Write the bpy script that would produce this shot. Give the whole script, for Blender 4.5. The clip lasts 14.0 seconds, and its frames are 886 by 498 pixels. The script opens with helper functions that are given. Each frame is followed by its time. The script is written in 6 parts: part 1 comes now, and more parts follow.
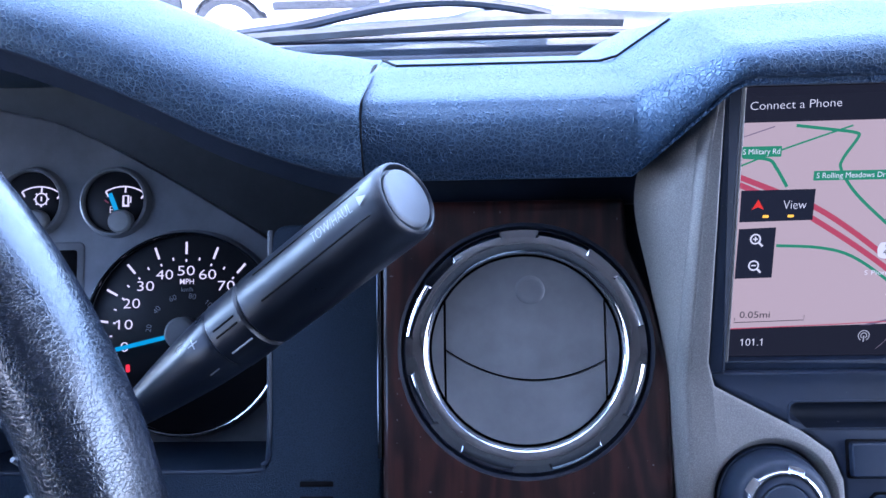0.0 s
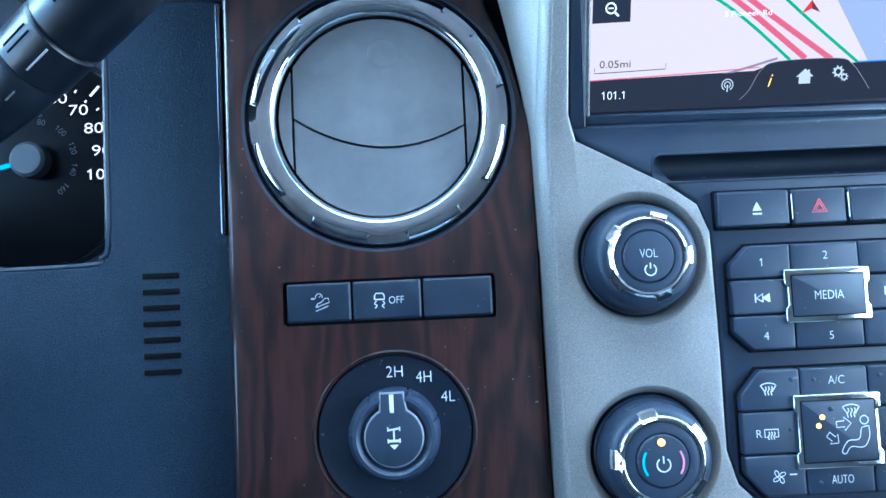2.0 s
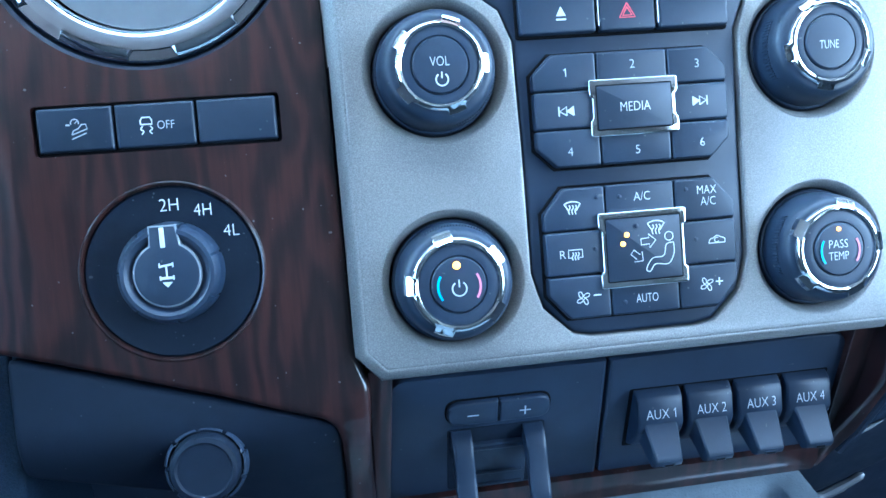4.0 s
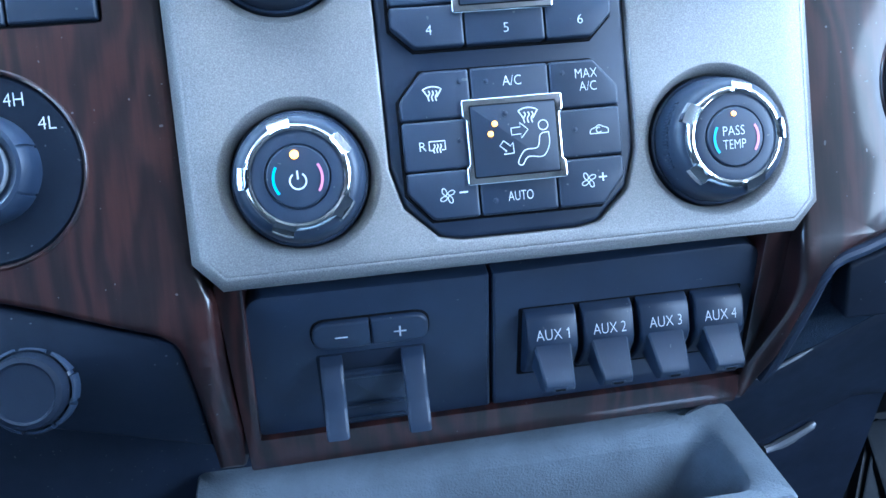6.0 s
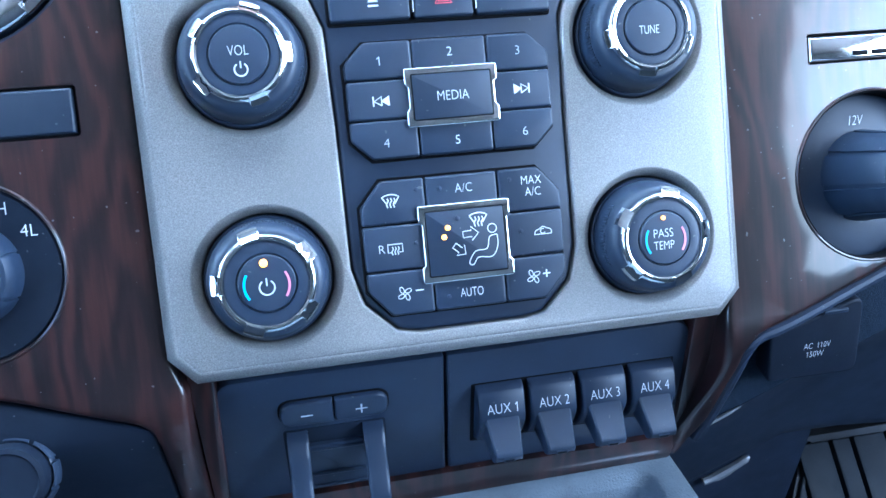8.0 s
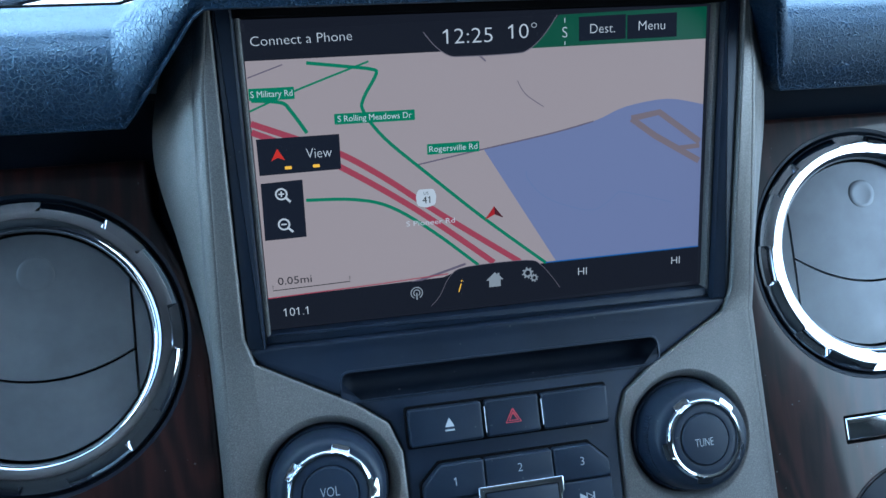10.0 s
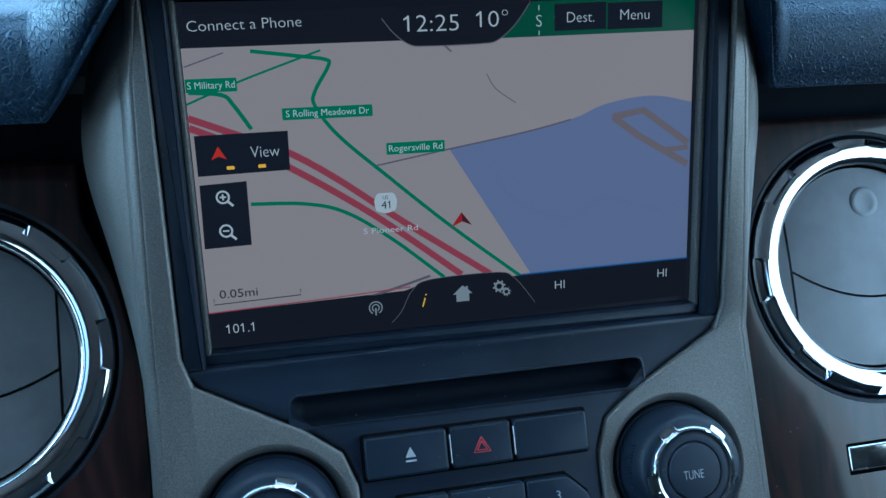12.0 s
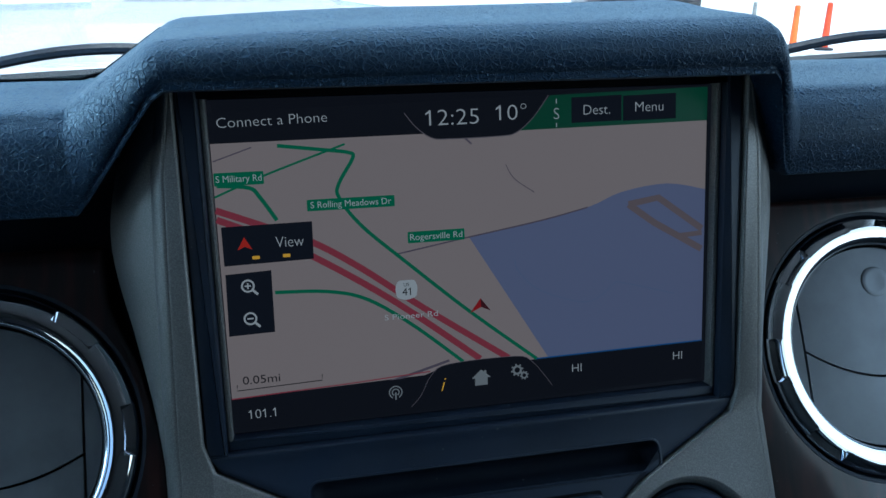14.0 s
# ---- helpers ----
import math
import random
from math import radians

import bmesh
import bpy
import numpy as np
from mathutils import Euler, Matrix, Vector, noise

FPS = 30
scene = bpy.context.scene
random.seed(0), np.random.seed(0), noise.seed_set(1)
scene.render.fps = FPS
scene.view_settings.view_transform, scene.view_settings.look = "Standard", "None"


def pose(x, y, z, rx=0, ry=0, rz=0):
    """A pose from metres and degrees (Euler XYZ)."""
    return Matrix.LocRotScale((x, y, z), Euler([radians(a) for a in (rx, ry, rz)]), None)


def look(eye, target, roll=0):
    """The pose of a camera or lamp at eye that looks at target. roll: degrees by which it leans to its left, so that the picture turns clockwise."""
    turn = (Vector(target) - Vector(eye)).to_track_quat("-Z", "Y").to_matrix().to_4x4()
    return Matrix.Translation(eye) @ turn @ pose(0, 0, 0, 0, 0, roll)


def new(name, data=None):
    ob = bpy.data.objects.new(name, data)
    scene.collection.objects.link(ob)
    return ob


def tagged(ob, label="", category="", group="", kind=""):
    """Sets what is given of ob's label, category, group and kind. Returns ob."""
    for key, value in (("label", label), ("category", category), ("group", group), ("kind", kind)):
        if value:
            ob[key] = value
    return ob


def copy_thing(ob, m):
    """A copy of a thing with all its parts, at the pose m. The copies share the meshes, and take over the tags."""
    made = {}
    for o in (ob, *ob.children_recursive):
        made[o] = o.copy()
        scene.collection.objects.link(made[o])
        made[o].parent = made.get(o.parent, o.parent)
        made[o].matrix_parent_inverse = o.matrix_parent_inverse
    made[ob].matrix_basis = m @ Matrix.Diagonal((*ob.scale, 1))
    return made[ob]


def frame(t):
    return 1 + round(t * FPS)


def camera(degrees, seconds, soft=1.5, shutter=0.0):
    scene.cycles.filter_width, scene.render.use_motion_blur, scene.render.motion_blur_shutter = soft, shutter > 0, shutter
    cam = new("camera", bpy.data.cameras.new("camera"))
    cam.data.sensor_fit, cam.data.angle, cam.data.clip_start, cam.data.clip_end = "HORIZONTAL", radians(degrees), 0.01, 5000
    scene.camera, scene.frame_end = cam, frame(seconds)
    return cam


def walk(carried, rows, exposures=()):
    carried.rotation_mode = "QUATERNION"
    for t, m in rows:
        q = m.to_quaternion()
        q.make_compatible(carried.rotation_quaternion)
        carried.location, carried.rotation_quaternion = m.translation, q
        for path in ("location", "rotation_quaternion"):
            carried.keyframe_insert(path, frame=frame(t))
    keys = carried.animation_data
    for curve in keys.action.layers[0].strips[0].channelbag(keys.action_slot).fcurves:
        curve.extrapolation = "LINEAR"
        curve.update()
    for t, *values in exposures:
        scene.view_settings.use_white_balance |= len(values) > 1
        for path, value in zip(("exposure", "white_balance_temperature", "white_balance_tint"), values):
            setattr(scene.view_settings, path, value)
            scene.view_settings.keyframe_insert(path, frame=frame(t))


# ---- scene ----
cam = camera(58.4, 14.0)
METRES, EYE, TILT, LEAN, TURN = 0.544, 1.45, -24.0, 1.8, 1.7
X0, Y0 = -0.191, 0.0
ROWS = [
    (0.0, 0.0, 0.0, 0.0, 0.0, 0.0, -0.0),
    (0.2, 0.0051, 0.0204, 0.0048, -0.42, 0.53, 0.12),
    (0.5, -0.0037, 0.0385, -0.0106, -1.34, 0.57, 0.36),
    (1.0, 0.0079, 0.0413, -0.0283, -1.69, 1.01, 0.77),
    (1.5, 0.0244, -0.0042, -0.0835, -1.16, 0.69, 1.06),
    (2.0, 0.0712, 0.0373, -0.1715, -3.76, -0.74, 1.62),
    (2.5, 0.1155, 0.0605, -0.21, -8.71, -4.66, 2.62),
    (3.0, 0.136, 0.069, -0.2199, -10.25, -7.45, 2.76),
    (5.5, 0.2195, 0.0918, -0.2844, -9.52, -8.19, 3.58),
    (6.0, 0.2547, 0.1047, -0.3067, -9.86, -8.28, 4.0),
    (6.5, 0.2715, 0.105, -0.3024, -12.14, -9.43, 3.91),
    (7.0, 0.2723, 0.1019, -0.2899, -12.45, -9.97, 3.89),
    (7.5, 0.2611, 0.0866, -0.2625, -12.9, -9.36, 3.81),
    (8.0, 0.2556, 0.0709, -0.2347, -12.74, -9.15, 3.74),
    (8.5, 0.2213, 0.0349, -0.1415, -12.33, -8.71, 3.42),
    (9.0, 0.1982, 0.0126, -0.0474, -12.77, -4.18, 4.17),
    (11.5, 0.2395, 0.1011, -0.0445, -13.66, 1.64, 4.27),
    (12.0, 0.2429, 0.1028, -0.0447, -13.67, 1.51, 4.18),
    (12.5, 0.2484, 0.1161, -0.0553, -13.49, 1.63, 4.28),
    (13.0, 0.2409, 0.1078, -0.0506, -13.36, 1.97, 4.34),
    (13.5, 0.2335, 0.0889, -0.0181, -13.47, 3.95, 4.18),
    (14.0, 0.2328, 0.0941, -0.014, -13.4, 4.26, 3.99),
]
EXPOSURES = [(t, 3.1 + s, k, tint) for t, s, k, tint in (
    (0.0, -0.35, 5400, 26), (0.2, -0.95, 5350, 24), (0.5, -1.9, 5350, 19), (1.0, -1.85, 5300, 17), (1.5, -0.9, 5000, 4), (2.0, 0.6, 5000, -1), (2.5, 0.75, 5000, -4), (3.0, 0.82, 4950, -4),
    (5.5, 0.75, 5050, 6), (6.5, 1.03, 5200, 7), (7.5, 1.05, 5200, 7), (8.5, 0.55, 5200, 8), (9.0, 0.05, 5300, 6), (9.3, -0.3, 5300, 4), (11.3, -1.5, 5100, -5), (12.5, -1.5, 5000, -9), (13.0, -1.15, 5100, -9), (13.5, -1.65, 5250, -5), (14.0, -2.35, 5400, -3))]
walk(cam, [(t, pose(X0, Y0, EYE, TILT, LEAN, TURN) @ pose(METRES * x, METRES * y, METRES * z, 90 + pitch, roll, yaw)) for t, x, y, z, yaw, pitch, roll in ROWS], EXPOSURES)

# ---- daylight ----
SUN_EL, SUN_AZ = 64.0, 172.0     # the sun stands high behind the truck
world = bpy.data.worlds.new("sky")
scene.world = world
world.use_nodes = True
wn = world.node_tree.nodes
sky = wn.new("ShaderNodeTexSky")
sky.sky_type, sky.sun_disc = "NISHITA", False
sky.sun_elevation, sky.sun_rotation = radians(SUN_EL), radians(SUN_AZ)
world.node_tree.links.new(sky.outputs[0], wn["Background"].inputs[0])
wn["Background"].inputs[1].default_value = 0.15
sun = new("sun", bpy.data.lights.new("sun", "SUN"))
sun.data.energy, sun.data.angle, sun.data.color = 5.0, radians(0.5), (1.0, 0.95, 0.87)
a, e = radians(SUN_AZ), radians(SUN_EL)
sun.matrix_basis = look((0, 0, 0), (-math.sin(a) * math.cos(e), -math.cos(a) * math.cos(e), -math.sin(e)))


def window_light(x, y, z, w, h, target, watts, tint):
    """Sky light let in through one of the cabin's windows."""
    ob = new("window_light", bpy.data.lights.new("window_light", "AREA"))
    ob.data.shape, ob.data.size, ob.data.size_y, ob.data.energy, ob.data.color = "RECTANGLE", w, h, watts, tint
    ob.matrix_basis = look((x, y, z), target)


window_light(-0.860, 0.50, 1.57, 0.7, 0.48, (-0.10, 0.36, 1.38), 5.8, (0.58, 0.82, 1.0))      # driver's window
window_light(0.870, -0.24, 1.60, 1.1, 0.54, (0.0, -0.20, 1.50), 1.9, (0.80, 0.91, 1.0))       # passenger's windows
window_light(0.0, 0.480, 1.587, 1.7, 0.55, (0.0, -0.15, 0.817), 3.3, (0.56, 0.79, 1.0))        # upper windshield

# ---- materials ----
def nodes_of(name):
    m = bpy.data.materials.new(name)
    m.use_nodes = True
    nt = m.node_tree
    return m, nt, nt.nodes["Principled BSDF"]


def ramp(nt, fac, stops):
    r = nt.nodes.new("ShaderNodeValToRGB")
    while len(r.color_ramp.elements) < len(stops):
        r.color_ramp.elements.new(0.5)
    for el, (pos, col) in zip(r.color_ramp.elements, stops):
        el.position, el.color = pos, (*col, 1)
    nt.links.new(fac, r.inputs[0])
    return r.outputs[0]


def coords(nt, scale=(1, 1, 1), rot=(0, 0, 0)):
    tc, mp = nt.nodes.new("ShaderNodeTexCoord"), nt.nodes.new("ShaderNodeMapping")
    nt.links.new(tc.outputs["Object"], mp.inputs[0])
    mp.inputs["Scale"].default_value = scale
    mp.inputs["Rotation"].default_value = [radians(v) for v in rot]
    return mp.outputs[0]


def noise_tex(nt, vec, scale, detail=4, rough=0.55):
    n = nt.nodes.new("ShaderNodeTexNoise")
    n.inputs["Scale"].default_value, n.inputs["Detail"].default_value, n.inputs["Roughness"].default_value = scale, detail, rough
    nt.links.new(vec, n.inputs["Vector"])
    return n.outputs[0]


def bump(nt, b, height, strength, dist, before=None):
    n = nt.nodes.new("ShaderNodeBump")
    n.inputs["Strength"].default_value, n.inputs["Distance"].default_value = strength, dist
    nt.links.new(height, n.inputs["Height"])
    if before:
        nt.links.new(before, n.inputs["Normal"])
    nt.links.new(n.outputs[0], b.inputs["Normal"])
    return n.outputs[0]


def shade(col, f):
    return tuple(min(1.0, c * f) for c in col)


def dusted(nt, b, col, v, pale=0.06):
    """Sparse pale specks of dust over a colour."""
    mix = nt.nodes.new("ShaderNodeMix")
    mix.data_type = "RGBA"
    fac = ramp(nt, noise_tex(nt, v, 620, 0), [(0.835, (0, 0, 0)), (0.86, (1, 1, 1))])
    nt.links.new(fac, mix.inputs[0])
    nt.links.new(col, mix.inputs[6])
    mix.inputs[7].default_value = (pale, pale * 1.05, pale * 1.1, 1)
    nt.links.new(mix.outputs[2], b.inputs["Base Color"])


def plastic(name, col, rough=0.45, grain=2500, depth=0.00005, strength=0.4, metal=0.0, wear=0.25, coat=0.0, spec=0.5, dust=False):
    """Moulded plastic or paint: fine grain in relief, with a broad unevenness of colour and gloss."""
    m, nt, b = nodes_of(name)
    v = coords(nt)
    fine, broad = noise_tex(nt, v, grain, 3), noise_tex(nt, v, 22, 5, 0.65)
    nt.links.new(ramp(nt, broad, [(0.3, shade(col, 1 - wear)), (0.7, shade(col, 1 + wear))]), b.inputs["Base Color"])
    if dust:
        dusted(nt, b, b.inputs["Base Color"].links[0].from_socket, v)
    r = nt.nodes.new("ShaderNodeMapRange")
    r.inputs["From Min"].default_value, r.inputs["From Max"].default_value = 0.3, 0.7
    r.inputs["To Min"].default_value, r.inputs["To Max"].default_value = max(0.03, rough - 0.07), rough + 0.07
    nt.links.new(noise_tex(nt, v, 60, 4), r.inputs["Value"])
    nt.links.new(r.outputs[0], b.inputs["Roughness"])
    b.inputs["Metallic"].default_value, b.inputs["Coat Weight"].default_value = metal, coat
    b.inputs["Specular IOR Level"].default_value = spec
    bump(nt, b, fine, strength, depth)
    return m


def silver(name, col):
    """Silver lacquer with visible metal flake."""
    m, nt, b = nodes_of(name)
    v = coords(nt)
    flake, broad = noise_tex(nt, v, 2300, 1, 0.5), noise_tex(nt, v, 25, 4)
    mix = nt.nodes.new("ShaderNodeMix")
    mix.inputs[0].default_value = 0.12
    nt.links.new(flake, mix.inputs[2])
    nt.links.new(broad, mix.inputs[3])
    nt.links.new(ramp(nt, mix.outputs[0], [(0.32, shade(col, 0.76)), (0.5, col), (0.68, shade(col, 1.34))]), b.inputs["Base Color"])
    b.inputs["Roughness"].default_value, b.inputs["Metallic"].default_value = 0.46, 0.35
    bump(nt, b, flake, 0.3, 0.0001)
    return m


def leather(name, col, rough=0.5, relief=0.75, coat=0.0, scale=800, depth=0.0007, spec=0.5):
    """Soft grained skin: polygonal pebbles with creases between them."""
    m, nt, b = nodes_of(name)
    v = coords(nt)
    warp = nt.nodes.new("ShaderNodeVectorMath")
    warp.operation = "MULTIPLY_ADD"
    wn2 = nt.nodes.new("ShaderNodeTexNoise")
    wn2.inputs["Scale"].default_value = scale * 0.75
    nt.links.new(v, wn2.inputs["Vector"])
    nt.links.new(wn2.outputs["Color"], warp.inputs[0])
    warp.inputs[1].default_value = (0.6 / scale,) * 3
    nt.links.new(v, warp.inputs[2])
    vo = nt.nodes.new("ShaderNodeTexVoronoi")
    vo.feature = "DISTANCE_TO_EDGE"
    vo.inputs["Scale"].default_value = scale
    nt.links.new(warp.outputs[0], vo.inputs["Vector"])
    fine = nt.nodes.new("ShaderNodeTexVoronoi")
    fine.feature = "DISTANCE_TO_EDGE"
    fine.inputs["Scale"].default_value = scale * 1.75
    nt.links.new(warp.outputs[0], fine.inputs["Vector"])

    def product(a, socket, low, high):
        """Lines that swell and fade along their way."""
        gain, mul = nt.nodes.new("ShaderNodeMapRange"), nt.nodes.new("ShaderNodeMath")
        gain.inputs["From Min"].default_value, gain.inputs["From Max"].default_value = 0.35, 0.65
        gain.inputs["To Min"].default_value, gain.inputs["To Max"].default_value = low, high
        nt.links.new(socket, gain.inputs["Value"])
        mul.operation = "MULTIPLY"
        nt.links.new(a, mul.inputs[0])
        nt.links.new(gain.outputs[0], mul.inputs[1])
        return mul.outputs[0]

    lines = nt.nodes.new("ShaderNodeMath")
    lines.operation = "MINIMUM"
    nt.links.new(product(vo.outputs["Distance"], noise_tex(nt, v, scale * 0.45, 2), 0.6, 1.9), lines.inputs[0])
    nt.links.new(product(fine.outputs["Distance"], noise_tex(nt, v, scale * 0.6, 2), 1.2, 4.5), lines.inputs[1])
    mr = nt.nodes.new("ShaderNodeMapRange")
    mr.inputs["From Max"].default_value = 0.13
    nt.links.new(lines.outputs[0], mr.inputs["Value"])
    broad = noise_tex(nt, v, 14, 4)
    skin = ramp(nt, broad, [(0.3, shade(col, 0.8)), (0.7, shade(col, 1.25))])
    mx = nt.nodes.new("ShaderNodeMix")
    mx.data_type = "RGBA"
    nt.links.new(mr.outputs[0], mx.inputs[0])
    mx.inputs[6].default_value = (*shade(col, 1.8), 1)          # paler creases
    nt.links.new(skin, mx.inputs[7])
    nt.links.new(mx.outputs[2], b.inputs["Base Color"])
    b.inputs["Roughness"].default_value = rough
    b.inputs["Coat Weight"].default_value, b.inputs["Coat Roughness"].default_value = coat, 0.16
    b.inputs["Coat IOR"].default_value = 1.8
    b.inputs["Specular IOR Level"].default_value = spec
    b.inputs["Specular Tint"].default_value = (0.70, 0.87, 1.0, 1)
    first = bump(nt, b, mr.outputs[0], relief, depth)
    first.node.invert = True                                 # the creases stand proud as fine ridges
    skin_relief = bump(nt, b, noise_tex(nt, v, 1600, 3), 0.25, 0.0001, first)
    nt.links.new(skin_relief, b.inputs["Coat Normal"])
    return m


def wood(name):
    """Dark glossy walnut-look trim: grain lines along the panel under a clear coat."""
    m, nt, b = nodes_of(name)
    v = coords(nt, (1, 0.30, 0.26), (0, 9, 0))
    w = nt.nodes.new("ShaderNodeTexWave")
    w.wave_type, w.bands_direction = "BANDS", "X"
    w.inputs["Scale"].default_value, w.inputs["Distortion"].default_value = 22, 23
    w.inputs["Detail"].default_value, w.inputs["Detail Scale"].default_value = 3, 1.3
    nt.links.new(v, w.inputs["Vector"])
    streak = noise_tex(nt, coords(nt, (1, 0.06, 0.06)), 520, 4, 0.6)
    mix = nt.nodes.new("ShaderNodeMix")
    mix.inputs[0].default_value = 0.62
    nt.links.new(w.outputs["Fac"], mix.inputs[2])
    nt.links.new(streak, mix.inputs[3])
    col = ramp(nt, mix.outputs[0], [(0.30, (0.006, 0.0022, 0.0024)), (0.48, (0.014, 0.0044, 0.0042)), (0.72, (0.027, 0.0082, 0.0066))])
    dusted(nt, b, col, coords(nt), 0.08)
    b.inputs["Roughness"].default_value, b.inputs["Specular IOR Level"].default_value = 0.45, 0.25
    b.inputs["Coat Weight"].default_value, b.inputs["Coat Roughness"].default_value = 0.6, 0.09
    bump(nt, b, streak, 0.06, 0.0001)
    return m


def chrome_metal(name, col=(0.82, 0.84, 0.86), rough=0.07):
    m, nt, b = nodes_of(name)
    b.inputs["Base Color"].default_value = (*col, 1)
    b.inputs["Metallic"].default_value = 1
    v = coords(nt)
    r = nt.nodes.new("ShaderNodeMapRange")
    r.inputs["To Min"].default_value, r.inputs["To Max"].default_value = rough * 0.6, rough * 1.8
    nt.links.new(noise_tex(nt, v, 90, 4), r.inputs["Value"])
    nt.links.new(r.outputs[0], b.inputs["Roughness"])
    return m


def lit(name, col, power, rough=0.3):
    """A surface that gives off light of its own: a lamp, a back-lit dial or a screen."""
    m, nt, b = nodes_of(name)
    b.inputs["Base Color"].default_value = (*shade(col, 0.05), 1)
    b.inputs["Emission Color"].default_value = (*col, 1)
    b.inputs["Emission Strength"].default_value = power
    b.inputs["Roughness"].default_value = rough
    b.inputs["Specular IOR Level"].default_value = 0.3
    return m


def ink(name, col, rough=0.5, spec=0.5):
    m, nt, b = nodes_of(name)
    b.inputs["Base Color"].default_value = (*col, 1)
    b.inputs["Roughness"].default_value, b.inputs["Specular IOR Level"].default_value = rough, spec
    return m


LEATHER = leather("grained_skin", (0.0078, 0.025, 0.058), 0.52, 1.0, scale=500, depth=0.0010, spec=0.5)
RIM = leather("wheel_leather", (0.005, 0.007, 0.012), 0.20, 0.35, 0.8, scale=700, depth=0.00010, spec=0.4)
SILVER = silver("satin_silver", (0.178, 0.171, 0.163))
WOOD = wood("walnut_trim")
BLACK = plastic("black_plastic", (0.010, 0.015, 0.026), 0.5, spec=0.3)
BLACK2 = plastic("dark_panel", (0.012, 0.018, 0.033), 0.55, 900, 0.00015, 0.7, spec=0.3, dust=True)
PANEL = leather("panel_grain", (0.004, 0.008, 0.017), 0.55, 0.45, spec=0.25)
KEY = plastic("key_plastic", (0.011, 0.018, 0.033), 0.47, spec=0.4, dust=True)
FASCIA = plastic("fascia_plastic", (0.011, 0.018, 0.034), 0.48, spec=0.4, dust=True)
FLAP = plastic("vent_grey", (0.13, 0.135, 0.145), 0.38, 1800, 0.00003, 0.2, 0.35)
CHROME = chrome_metal("chrome", (0.70, 0.72, 0.75), 0.07)
SMOKE = chrome_metal("dark_chrome", (0.16, 0.17, 0.19), 0.12)
TRAY = plastic("console_grey", (0.132, 0.152, 0.168), 0.62, 900, 0.0006, 1.0, spec=0.2)
HUB = plastic("hub_grey", (0.17, 0.18, 0.19), 0.4)
COVER = plastic("cover_black", (0.005, 0.008, 0.015), 0.62, 900, 0.0001, 0.5, spec=0.15, dust=True)
LEVER = plastic("lever_black", (0.005, 0.007, 0.012), 0.34, spec=0.4)
NOTCH = chrome_metal("notch_chrome", (0.54, 0.56, 0.60), 0.06)
RING = chrome_metal("ring_chrome", (0.66, 0.68, 0.72), 0.03)
CAP = plastic("cap_grey", (0.05, 0.057, 0.068), 0.4, 1500, 0.0001, 0.3)
GAP = ink("gap", (0.003, 0.003, 0.004), 0.8, 0.08)
WHITE = ink("white_print", (0.47, 0.48, 0.50))
GREY = ink("grey_print", (0.3, 0.31, 0.33))
DIM = ink("worn_print", (0.13, 0.14, 0.155))
RED = ink("red_print", (0.55, 0.06, 0.08))
BLUE = ink("blue_print", (0.03, 0.32, 0.5))
PINK = ink("pink_print", (0.5, 0.16, 0.24))
AMBER = lit("amber_lamp", (1.0, 0.36, 0.04), 0.8)
GLOWN = lit("dial_white", (0.85, 0.78, 0.88), 0.15)
NEEDLE = lit("needle_blue", (0.02, 0.5, 0.85), 0.10)
RUBBER = plastic("rubber", (0.019, 0.024, 0.032), 0.6, 700, 0.0002, 0.5)
MATTE = plastic("mat_rubber", (0.008, 0.013, 0.019), 0.62, 500, 0.0003, 0.5, spec=0.25)
DIALFACE = plastic("dial_black", (0.004, 0.004, 0.006), 0.5, spec=0.2)
CLUSTER = plastic("cluster_grey", (0.19, 0.20, 0.22), 0.4, 2200, 0.00005, 0.3, 0.4)

# ---- the dashboard's faces ----
# The centre stack leans back by 28.5 degrees; above VB it bends up to the screen's 9.5 degrees.
LEANS, LEANU, FACE, VB = radians(28.5), radians(9.5), 0.358, 1.242
U, N = Vector((0, math.sin(LEANS), math.cos(LEANS))), Vector((0, -math.cos(LEANS), math.sin(LEANS)))
SU, SN = Vector((0, math.sin(LEANU), math.cos(LEANU))), Vector((0, -math.cos(LEANU), math.sin(LEANU)))
BEND = U * VB + N * FACE


def flat(p):
    """Across, up along the stack's lower face, out of it."""
    return Vector((p[0], 0, 0)) + U * p[1] + N * (FACE + p[2])


def fold(p):
    if p[1] <= VB:
        return flat(p)
    return Vector((p[0], 0, 0)) + BEND + SU * (p[1] - VB) + SN * p[2]


def low(p):
    """The upright panel below the stack: across, height, out of it."""
    return Vector((p[0], 0.219 - p[2], p[1]))


KNEE, BOW = 1.068, 0.014        # where the walnut turns down, and half the length of the bend


def knee(p):
    """The walnut's face, which turns down to upright below KNEE."""
    s, down = KNEE + BOW - p[1], Vector((0, 0.20, -0.98))
    if s <= 0:
        return flat(p)
    q, t = flat((p[0], KNEE + BOW, p[2])), min(s, 2 * BOW)
    return q - U * (t - t * t / (4 * BOW)) + down * (t * t / (4 * BOW) + s - t)


CUTS = {fold: [VB], knee: [KNEE + BOW * k / 8 for k in range(-8, 9)]}


def dial(p):
    """The gauges' face, 106 mm behind the stack."""
    return flat((p[0], p[1], p[2] - 0.106))


def plain(p):
    return Vector(p)


# ---- building blocks ----
def thing(name, at=(0, 0, 0), label="", category="", group="", kind=""):
    ob = new(name)
    ob.empty_display_size = 0.02
    ob.location = at
    return tagged(ob, label, category, group, kind)


